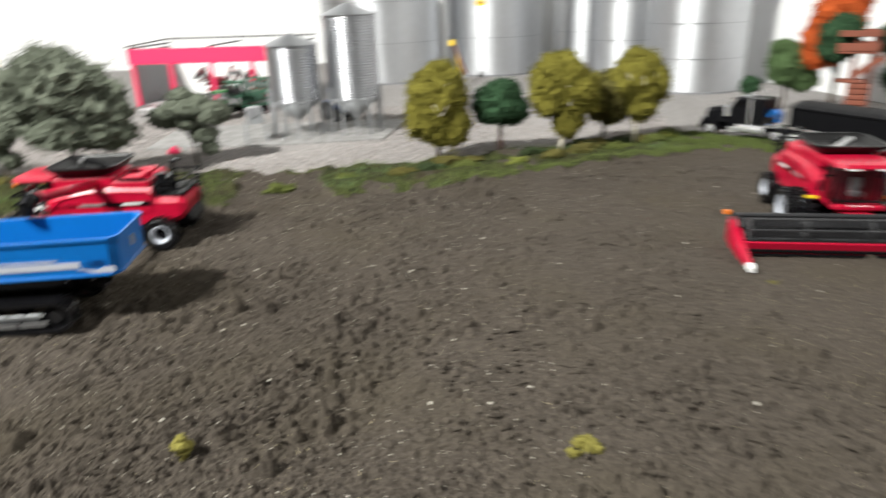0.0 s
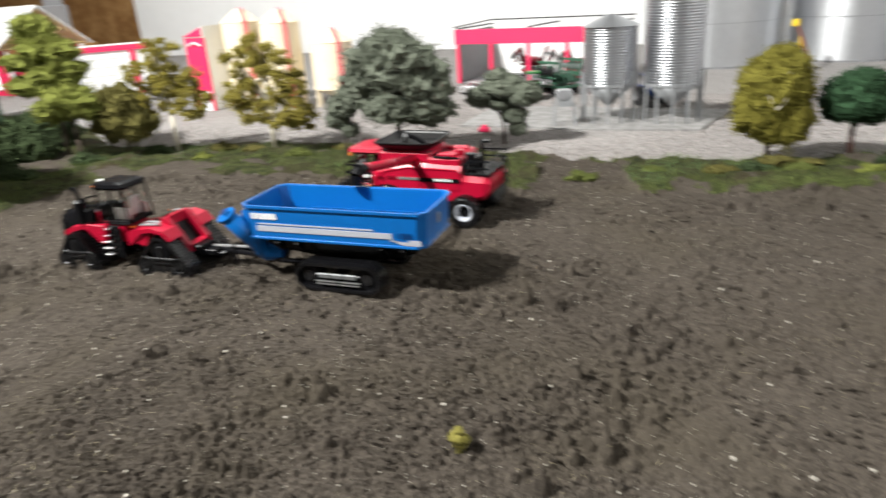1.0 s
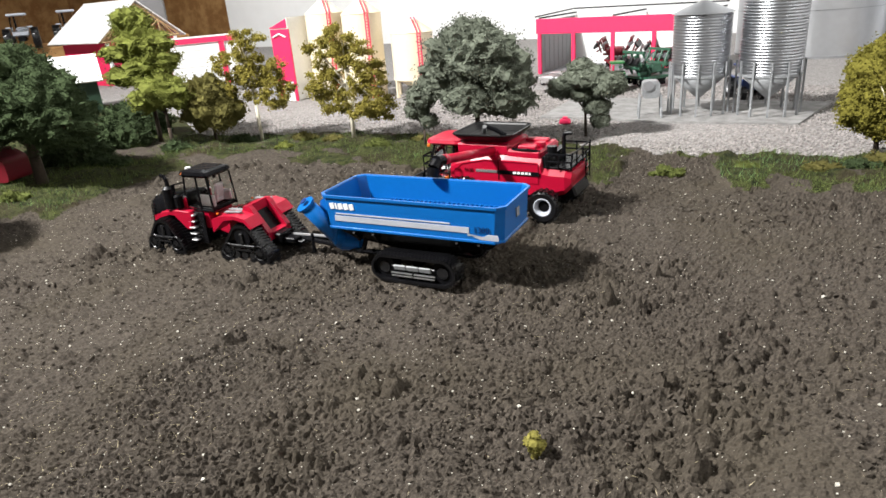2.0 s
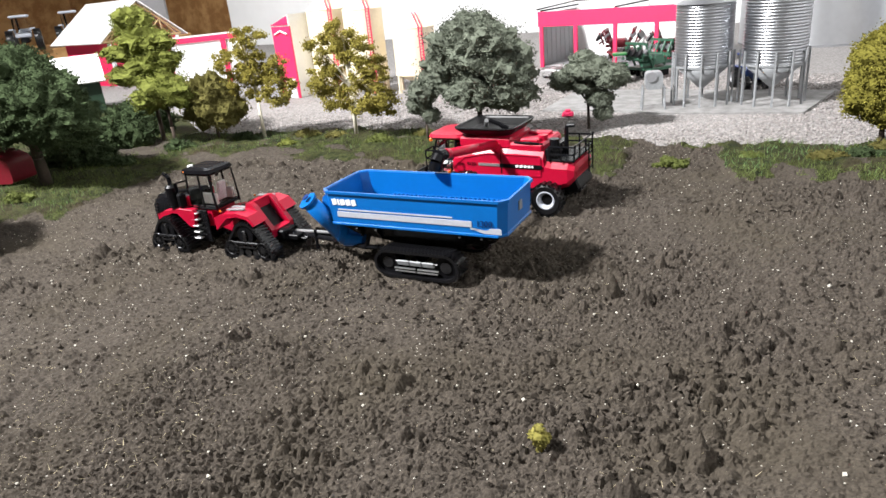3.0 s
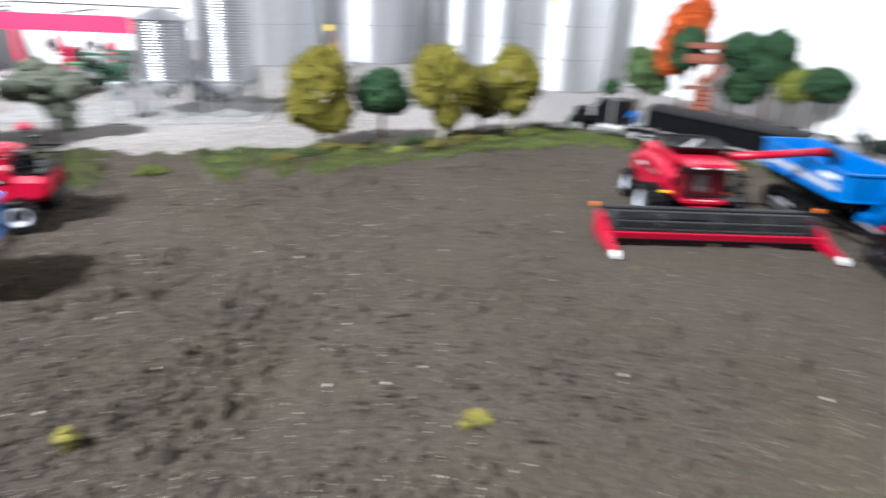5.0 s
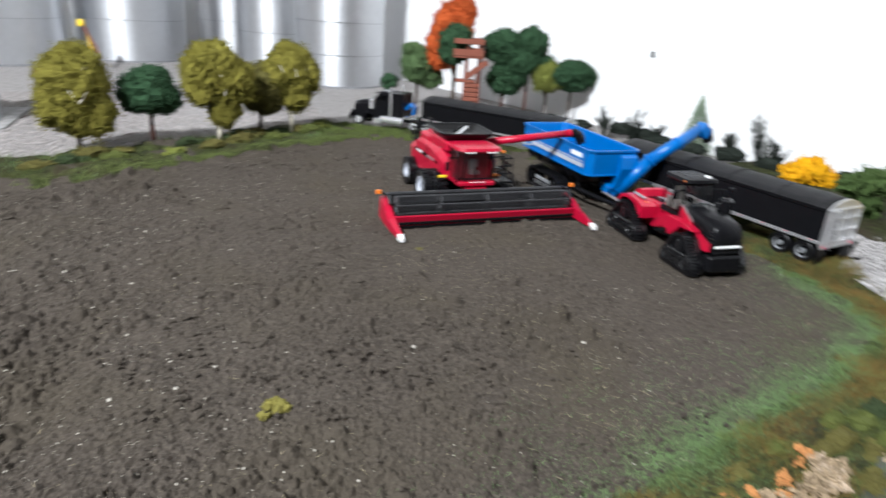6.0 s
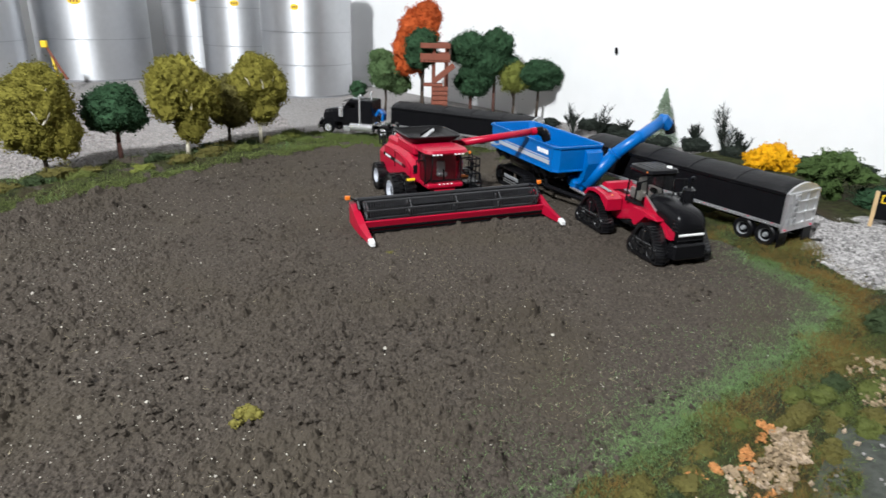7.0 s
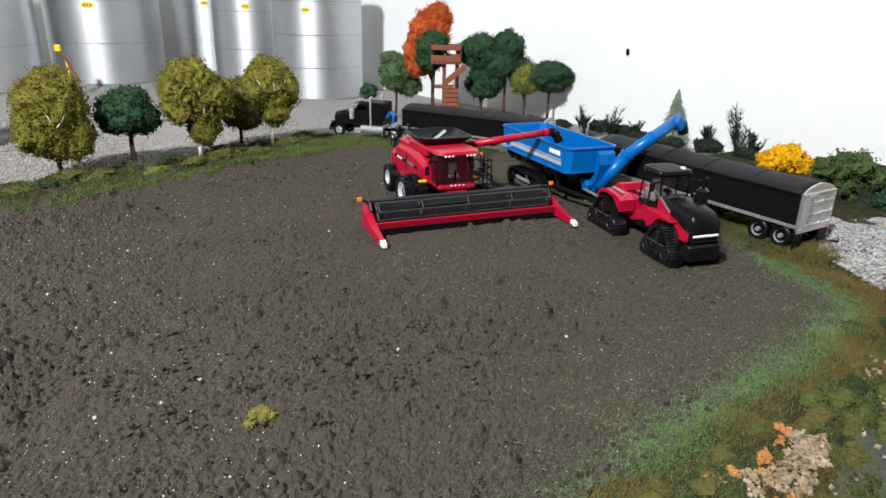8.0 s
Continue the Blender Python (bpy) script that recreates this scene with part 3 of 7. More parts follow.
def tyre(bm, x, y, z, r, w, hub, seg=28, lugs=18, lug=0.9):
    prof = [(hub, -w / 2 + 0.6), (r * 0.86, -w / 2), (r * 0.97, -w * 0.36), (r, 0), (r * 0.97, w * 0.36), (r * 0.86, w / 2), (hub, w / 2 - 0.6)]
    rings = [[(x + rr * math.cos(2 * math.pi * k / seg), y + yy, z + rr * math.sin(2 * math.pi * k / seg)) for rr, yy in prof] for k in range(seg)]
    made = [[bm.verts.new(p) for p in ring] for ring in rings]
    for i in range(seg):
        a, b = made[i], made[(i + 1) % seg]
        for j in range(len(prof)):
            k = (j + 1) % len(prof)
            bm.faces.new((a[j], b[j], b[k], a[k]))
    for k in range(lugs):
        a = 2 * math.pi * k / lugs
        for s in (-1, 1):
            aa = a + (s * math.pi / lugs / 2)
            box(bm, x + r * math.cos(aa), y + s * w * 0.24, z + r * math.sin(aa), lug * 1.6, w * 0.52, r * 0.16, (0, 180 - math.degrees(aa), 0))
    return bm


def wheel(parent, x, y, z, r, w, rim_mat, side=1, lugs=18, hub_ratio=0.6, name="wheel"):
    wh = part(name, tyre(B(), x, y, z, r, w, r * hub_ratio, lugs=lugs), RUBBER, parent)
    bm = B()
    rod(bm, (x, y - w * 0.42, z), (x, y + w * 0.42, z), r * hub_ratio, r * hub_ratio, 24, caps=False)
    rod(bm, (x, y + side * w * 0.08, z), (x, y + side * w * 0.1, z), r * hub_ratio, r * hub_ratio, 24)
    skin(bm, [[(x + q * math.cos(k * 0.3142), y + side * w * e, z + q * math.sin(k * 0.3142)) for k in range(20)] for q, e in ((r * hub_ratio, 0.44), (r * hub_ratio * 0.9, 0.46), (r * hub_ratio * 0.62, 0.12))], caps=False)
    part("rim", bm, rim_mat, wh)
    part("hub_cap", rod(B(), (x, y + side * w * 0.12, z), (x, y + side * w * 0.2, z), r * 0.34, r * 0.3, 16), BLACK, wh)
    return wh


def tri_track(parent, x, y, side, base=44.0, high=29.0, width=12.0):
    """A triangular rubber track unit with its wheels."""
    outline = rounded([(x - base / 2, 0.8), (x + base / 2, 0.8), (x + base / 2, 7), (x + 6, high), (x - 6, high), (x - base / 2, 7)], 7)
    y0, y1 = y - width / 2, y + width / 2
    tr = part("track", loop_belt(B(), outline, y0, y1, 1.8, 1.0, 2.5), RUBBER, parent, "black rubber track belt")
    yo = y + side * width * 0.18
    part("drive_wheel", disc(B(), x, yo, high - 9.5, 7.2, width * 0.5), BLACK, tr)
    for xi in (x - base / 2 + 8, x + base / 2 - 8):
        bm = disc(B(), xi, yo, 8.6, 6.0, width * 0.5)
        rim_y = yo + side * width * 0.25
        path_tube(bm, [(xi + 5.6 * math.cos(k * 0.3491), rim_y + side * 0.6, 8.6 + 5.6 * math.sin(k * 0.3491)) for k in range(19)], [0.55] * 19, 5)
        star = [((4.9 if k % 2 else 1.6) * math.cos(k * math.pi / 10), (4.9 if k % 2 else 1.6) * math.sin(k * math.pi / 10)) for k in range(20)]
        prism(bm, [(xi + u, 8.6 + w) for u, w in star], rim_y, rim_y + side * 1.0)
        part("idler_wheel", bm, TRACK, tr)
    for xi in (x - 7.5, x, x + 7.5):
        part("roller", disc(B(), xi, yo, 5.6, 3.0, width * 0.55, 14), TRACK, tr)
    bm = B()
    box(bm, x, yo + side * width * 0.3, 13, base * 0.5, 1.6, 2.4, bevel=0.5)
    box(bm, x, yo + side * width * 0.3, 10, base * 0.34, 1.2, 1.4)
    for k in range(4):
        rod(bm, (x + (k - 1.5) * base * 0.11, yo + side * width * 0.36, 13), (x + (k - 1.5) * base * 0.11, yo + side * (width * 0.36 + 0.8), 13), 0.9, 0.7, 8)
    box(bm, x, yo + side * width * 0.3, 18.5, 3.0, 1.4, 9, bevel=0.4)
    part("undercarriage_beam", bm, TRACK, tr)
    return tr


def tracked_tractor(m, label):
    t = thing("tracked_tractor", m, label, "tractor", "model tractors")
    # rear half
    bm = B()
    prism(bm, [(-4, 17), (-4, 31), (-16, 33.5), (-34, 33.5), (-50, 14), (-50, 12), (-20, 12)], -9.5, 9.5)
    bmesh.ops.bevel(bm, geom=bm.edges[:], offset=1.0, segments=2, affect="EDGES")
    part("rear_body", bm, RED, t, smooth=False)
    part("deck_plate", box(B(), -24, 5, 34.0, 18, 4, 0.8), GREY, t)
    part("hood_decal", box(B(), -27, -1, 34.0, 16, 5, 0.6), BLACK, t, "dark model decal")
    bm = B()
    for s in (-1, 1):
        prism(bm, [(-33, 33), (-36, 40), (-40, 40.5), (-43, 38), (-56, 20), (-56, 14), (-52, 14), (-41, 31)], s * 8.5, s * 13.0)
    prism(bm, [(-35, 34), (-36, 40), (-40, 40.5), (-41, 34)], -9.5, 9.5)
    prism(bm, [(-51, 15), (-51, 20), (-56, 19), (-56, 14)], -9.5, 9.5)
    part("rear_cowl", bm, RED, t, "sloped red rear cowl with an open slot")
    part("cowl_slot", prism(B(), [(-39, 31), (-40, 33.5), (-53, 15), (-51, 13)], -8.4, 8.4), BLACK, t)
    for s in (-1, 1):
        bm = B()
        arch = [(-14, 22), (-14, 32), (-22, 35), (-36, 36.5), (-46, 34.5), (-52, 28), (-50, 27), (-45, 32), (-36, 33.6), (-26, 32), (-20, 27)]
        prism(bm, arch, s * 11, s * 25.5)
        part("rear_fender", bm, RED, t)
        part("fender_rib", box(B(), -30, s * 18, 37, 16, 3.0, 0.8, (0, 4, 0)), GREY, t)
    bm = B()
    box(bm, -66, 0, 12, 12, 9, 4, bevel=0.6)
    box(bm, -73, 0, 10.5, 9, 4, 2, bevel=0.4)
    part("drawbar", bm, BLACK, t)
    # joint and frame
    bm = B()
    rod(bm, (-5, 0, 10), (-5, 0, 30), 6, 6, 14)
    box(bm, 20, 0, 17, 84, 15, 10, bevel=1)
    box(bm, -35, 0, 14, 54, 15, 8, bevel=1)
    part("chassis", bm, BLACK, t)
    # front half
    bm = B()
    prism(bm, [(0, 20), (0, 33), (18, 36), (34, 34), (60, 26), (60, 20), (40, 17)], -13, 13)
    part("front_body", bm, RED, t)
    for s in (-1, 1):
        bm = B()
        prism(bm, [(12, 31), (14, 34), (28, 34.5), (44, 32), (46, 30.5), (40, 30.5), (30, 30.5), (20, 20), (16, 19), (14, 24)], s * 12, s * 19.5)
        bmesh.ops.bevel(bm, geom=bm.edges[:], offset=0.5, segments=1, affect="EDGES")
        part("front_fender", bm, RED, t, "red fender with a skirt behind the track")
    # bonnet
    rings = []
    for x, w, z0, z1 in ((22, 12.5, 26, 46), (30, 12.5, 25, 46), (46, 12.6, 21, 44.5), (58, 12.8, 15, 42), (62, 12.4, 14, 38), (63.5, 11.6, 14, 32)):
        rings.append([(x, -w, z0), (x, -w, z1 - 4), (x, -w + 3.5, z1 - 0.6), (x, 0, z1), (x, w - 3.5, z1 - 0.6), (x, w, z1 - 4), (x, w, z0)])
    part("bonnet", skin(B(), rings), BLACK, t, "black bonnet with a slatted grille", smooth=True)
    for s in (-1, 1):
        bm = B()
        sheet(bm, [(20, s * 13, 26), (20, s * 13, 44), (40, s * 12.9, 32), (58, s * 13.0, 19), (52, s * 13.0, 19), (36, s * 13, 26)], s * 0.7)
        part("bonnet_side_panel", bm, RED, t, "red wedge side panel")
        part("side_decal", box(B(), 28, s * 13.3, 40.2, 18, 0.5, 2.0, (0, 29, 0)), SILVER, t)
    for k in range(6):
        part("grille_slat", box(B(), 62.6 - k * 0.35, 0, 20 + k * 3.4, 2.4, 24 - k * 0.5, 1.1, bevel=0.3), BLACK, t)
    for s in (-1, 1):
        for k in range(4):
            part("corner_louvre", box(B(), 60.6 - k * 0.5, s * (12.6 - k * 0.1), 27.5 + k * 2.7, 5.0, 1.5, 0.9, (0, 0, s * -24), bevel=0.3), TRACK, t)
        part("amber_lamp", box(B(), 19, s * 13.6, 62.6, 1.4, 1.6, 1.9, bevel=0.3), ORANGE, t)
    part("headlight_strip", box(B(), 63.4, 0, 24.5, 1.6, 23.0, 2.0, bevel=0.5), WHITE, t)
    part("front_weight", box(B(), 60, 0, 11, 10, 29, 13, bevel=1.5), BLACK, t)
    # cab
    for s in (-1, 1):
        for x, xt in ((22, 19), (6, 7), (-6, -4)):
            part("cab_pillar", path_tube(B(), [(x, s * 13, 33), (xt, s * 12.5, 60)], [0.9, 0.8], 6), BLACK, t)
        part("cab_sill", path_tube(B(), [(-6, s * 13, 34), (22, s * 13, 34)], [0.9, 0.9], 6), BLACK, t)
    rings = []
    for z, g in ((60, 0.0), (62, 1.6), (64.5, 0.8), (65.6, -3)):
        rings.append([(x, y, z) for x, y in rounded([(-5 - g, -13 - g), (22 + g, -13 - g), (22 + g, 13 + g), (-5 - g, 13 + g)], 5, 4)])
    roof = part("cab_roof", skin(B(), rings), BLACK, t, smooth=False)
    for k in range(5):
        part("roof_ridge", box(B(), 8, -8.4 + 4.2 * k, 65.6, 20, 1.6, 0.7, bevel=0.3), BLACK, roof)
    part("beacon", rod(B(), (18, 7, 65), (18, 7, 66.6), 2.4, 2.0, 14), WHITE, t, "white roof dome")
    for name, pts in (("side_pane", [(-5, 12.6, 35), (21, 12.6, 35), (18.5, 12.2, 60), (-3.6, 12.2, 60)]), ("side_pane", [(-5, -12.6, 35), (21, -12.6, 35), (18.5, -12.2, 60), (-3.6, -12.2, 60)]),
                      ("windscreen", [(22, -12, 46), (22, 12, 46), (19.2, 11.5, 60), (19.2, -11.5, 60)]), ("rear_pane", [(-5.8, -12, 38), (-5.8, 12, 38), (-4.2, 11.5, 60), (-4.2, -11.5, 60)])):
        part(name, sheet(B(), pts, 0.3), PANE, t)
    bm = B()
    box(bm, 2, 0, 40, 9, 9, 4, bevel=1), box(bm, -2, 0, 47, 3, 9, 12, (0, -8, 0), bevel=1)
    part("seat", bm, SEAT, t)
    for y in (-9, 9):
        part("side_console", box(B(), 2, y, 41, 15, 2.6, 9, bevel=0.8), SEAT, t)
    bm = B()
    path_tube(bm, [(15, 0, 36), (12, 0, 45)], [1, 0.8], 6), rod(bm, (11.6, 0, 45), (12, 0, 45.8), 3.5, 3.5, 12)
    part("steering_column", bm, BLACK, t)
    part("cab_floor", box(B(), 8, 0, 35, 29, 26, 3, bevel=0.6), BLACK, t)
    part("ladder_panel", box(B(), 9.5, 15.0, 20, 13, 1.6, 26, bevel=0.4), BLACK, t)
    for k in range(5):
        part("ladder_step", box(B(), 13.5, 17.0 + k * 0.3, 31 - k * 5.0, 6.4, 4.4, 1.1, bevel=0.3), SILVER, t)
    bm = B()
    rod(bm, (34, 16, 35), (34, 16, 51), 4.8, 4.8, 18)
    stack = part("exhaust_pipe", bm, BLACK, t)
    part("stack_cap", rod(B(), (34, 16, 51), (34, 16, 53), 4.8, 3.0, 18), TRACK, stack)
    part("stack_elbow", path_tube(B(), [(34, 16, 53), (34.4, 16, 58), (36, 16, 60.5), (39, 16, 61.5)], [1.6, 1.6, 1.6, 1.5], 8), BLACK, stack)
    part("air_cleaner", box(B(), 25.5, 16.0, 40.5, 6.0, 6.4, 12, bevel=1.6), BLACK, t)
    for s in (-1, 1):
        bm = B()
        path_tube(bm, [(19, s * 13, 56), (22, s * 21, 56)], [0.6, 0.6], 6), box(bm, 22, s * 22, 53, 1.2, 3.4, 7, bevel=0.4)
        part("mirror", bm, BLACK, t)
        bm = B()
        box(bm, -16, s * 20, 35.2, 1.3, 1.1, 1.0)
        part("marker_lamp", bm, ORANGE, t)
        tri_track(t, 40, s * 19.5, s, 39, 27)
        tri_track(t, -40, s * 19.5, s, 46, 29)
    return t


def letters(name, text, size, m, material, parent, label=""):
    data = bpy.data.curves.new(name, "FONT")
    data.body, data.size, data.extrude, data.align_x = text, size * MM, 0.00012, "CENTER"
    tmp = bpy.data.objects.new(name, data)
    scene.collection.objects.link(tmp)
    mesh = bpy.data.meshes.new_from_object(tmp.evaluated_get(bpy.context.evaluated_depsgraph_get()))
    bpy.data.objects.remove(tmp)
    mesh.materials.clear()
    mesh.materials.append(material)
    ob = new(name, mesh)
    ob.parent = parent
    ob.matrix_local = m
    if label:
        tagged(ob, label)
    return ob


def name_bars(parent, x0, y, z, widths, high, side, material, slant=0.0, name="name_bar"):
    """A maker's name as plain bars on a flat side."""
    x = x0
    for w in widths:
        part(name, box(B(), x + side * w / 2, y, z, w, 0.5, high, (0, slant, 0)), material, parent)
        x += side * (w + 0.9)


def grain_cart(m, label, auger_out):
    t = thing("grain_cart", m, label, "grain cart", "model grain carts")

    def ring(x0, x1, w, z, c=5.0):
        return [(x0 + c, -w, z), (x1 - c, -w, z), (x1, -w + c, z), (x1, w - c, z), (x1 - c, w, z), (x0 + c, w, z), (x0, w - c, z), (x0, -w + c, z)]
    rings = [ring(-22, 26, 10, 24), ring(-59, 67, 24.5, 38), ring(-62, 70, 25.4, 55.5), ring(-62.6, 70.6, 25.8, 56.4), ring(-64, 72, 27.2, 56.4), ring(-64, 72, 27.2, 54.6), ring(-62.8, 70.8, 26.2, 54.2),
             ring(-61.5, 69.5, 26.2, 34.4), ring(-62.2, 70.2, 26.9, 34.0), ring(-62.2, 70.2, 26.9, 32.8), ring(-58, 66, 24.5, 32.6)]
    part("hopper", skin(B(), rings, caps=False), BLUE, t, "blue open-topped steel hopper")
    for x0, x1 in ((-52, -3), (-2, 44)):
        bm = B()
        for y in range(-24, 25, 6):
            box(bm, (x0 + x1) / 2, y, 39.4, x1 - x0, 0.8, 1.4)
        for x in np.arange(x0, x1 + 0.1, 3.5):
            box(bm, x, 0, 39.4, 0.8, 48.0, 1.6)
        part("grate", bm, BLUE, t, "blue steel grate inside the hopper")
    low = [ring(-58, 66, 24.4, 33), ring(-50, 56, 19, 24), ring(-20, 24, 9, 15, 3), ring(-18, 22, 8, 13, 3)]
    part("hopper_bottom", skin(B(), low), BLACK, t)
    part("hopper_floor", box(B(), 2, 0, 23, 52, 24, 1.0), BLUE_D, t)
    for s in (-1, 1):
        y = s * 26.35
        part("side_stripe", box(B(), 10, y, 40.4, 100, 0.5, 3.8), STRIPE, t, "pale silver stripe")
        part("stripe_line", box(B(), 16, y, 43.8, 86, 0.5, 0.9), STRIPE, t)
        part("stripe_hook", prism(B(), [(-39, 38.5), (-39, 36.9), (-50, 36.9), (-52.5, 38.5), (-58.8, 38.5), (-59.6, 37.6), (-59.6, 34.8), (-48, 34.8), (-44, 36)], y - 0.25, y + 0.25), STRIPE, t)
        name_bars(t, 63 if s > 0 else 38, y, 49.0, (3.4, 1.4, 3.6, 3.6, 3.4), 4.2, -1 if s > 0 else 1, WHITE, 12 * s)
        letters("model_number", "1300", 5.6, pose(-0.0485, s * 0.0267, 0.0394, 90, 0, 180 if s > 0 else 0), BLUE_D, t)
        # hull ribs and tracks
        for x in (-46, -31, 31, 46):
            part("rib", box(B(), x, s * 21.5, 28.5, 1.6, 6, 10, (s * -38, 0, 0)), BLACK, t)
        yc = s * 26.5
        outline = rounded([(-31, 5.5), (-24, 0.8), (24, 0.8), (31, 5.5), (31, 14), (25, 20), (-25, 20), (-31, 14)], 7)
        tr = part("track", loop_belt(B(), outline, yc - 6.5, yc + 6.5, 1.8, 0.5, 2.6), RUBBER, t, "black rubber track belt")
        for x in (-21.5, 21.5):
            part("end_wheel", disc(B(), x, yc - s, 10.4, 7.8, 9), BLACK, tr)
            part("wheel_hub", disc(B(), x, yc + s * 3.6, 10.4, 4.0, 1.4), TRACK, tr)
        for x in (-10, 0, 10):
            part("roller", disc(B(), x, yc - s, 4.8, 3.0, 9, 14), BLACK, tr)
        part("track_frame", box(B(), 0, yc + s * 3.6, 9.6, 32, 2.0, 5.4, bevel=0.6), BLACK, tr)
        for x in (-9.3, 0, 9.3):
            part("track_cover", box(B(), x, yc + s * 5.2, 11.6, 8.8, 1.4, 3.8, (s * -14, 0, 0), bevel=0.5), LEG, tr, "grey steel cover plate")
        for x in (-8.6, 8.6):
            for z in (7.4, 5.4):
                part("track_bar", box(B(), x * (1 if z > 6 else 0.95), yc + s * 5.0, z, 15.5, 1.0, 0.7), SILVER, tr)
    part("axle", rod(B(), (0, -24, 13), (0, 24, 13), 4, 4, 12), BLACK, t)
    part("end_badge", prism(B(), [(-62.4, 43), (-63.2, 43), (-63.2, 49), (-62.4, 49)], -2.6, 2.6), GREY, t)
    for s in (-1, 1):
        part("tongue_beam", path_tube(B(), [(46, s * 18, 14), (84, s * 5, 11), (122, 0, 11)], [2.2, 2.0, 1.6], 8), BLACK, t)
        part("frame_strut", path_tube(B(), [(40, s * 18, 30), (46, s * 18, 14), (20, s * 16, 14)], [1.6, 1.8, 1.8], 8), BLACK, t)
    part("tongue_brace", box(B(), 84, 0, 11, 3, 12, 3), BLACK, t)
    part("hitch_eye", box(B(), 124, 0, 11, 6, 4, 2, bevel=0.5), BLACK, t)
    part("jack", rod(B(), (100, 4, 2), (100, 4, 17), 1.2, 1.2, 8), BLACK, t)
    part("driveshaft", rod(B(), (60, 0, 15), (126, 0, 13), 1.3, 1.3, 8), SILVER, t)
    foot, top = Vector((66, 12, 17)), Vector((80, 30, 49))
    au = part("auger_base", rod(B(), foot, top, 6.6, 5.6, 22), BLUE, t, "blue lower auger tube", smooth=True)
    d = (top - foot).normalized()
    part("flange", rod(B(), top, top + d * 1.6, 6.9, 6.9, 20), BLUE, au)
    part("front_plate", prism(B(), [(69, 34), (69, 54), (74, 50), (76, 40), (71, 24), (66, 18), (62, 33)], 5, 22), BLUE, t, "blue boxed front corner")
    bm = B()
    path_tube(bm, [(50, 12, 17), foot], [5, 6.6], 14)
    box(bm, 60, 7, 20, 14, 16, 10, (0, 25, 0), bevel=1.5)
    part("auger_boot", bm, BLUE, t)
    for k, (dy, dz) in enumerate(((2.4, 4.6), (-2.2, -4.6))):
        part("flange_ring", rod(B(), top + d * 1.5 + Vector((0, dy * 0.4, dz * 0.5)), top + d * 2.2 + Vector((0, dy * 0.4, dz * 0.5)), 2.6, 2.6, 14), BLUE_D, au)
    if auger_out:
        tip = Vector((78, 82, 77))
        up = part("auger_tube", rod(B(), top, tip, 5.6, 5.2, 18), BLUE, t, "blue upper auger tube swung out", smooth=True)
        out = (tip - top).normalized()
        part("auger_band", rod(B(), top + out * 30, top + out * 32, 6.2, 6.2, 18), BLUE, up)
        bm = B()
        box(bm, tip.x, tip.y + 3, tip.z - 1, 11, 14, 11, (-40, 0, 0), bevel=2)
        part("auger_head", bm, BLUE, t)
        part("spout", rod(B(), (78, 89, 76), (79, 93, 66), 5.6, 4.8, 14), BLACK, t, "black rubber spout")
        path = [(56, 20, 34), (64, 44, 48), (72, 62, 62)]
        part("auger_ram", path_tube(B(), path, [1.4, 1.1, 1.0], 8), BLUE, t)
    return t


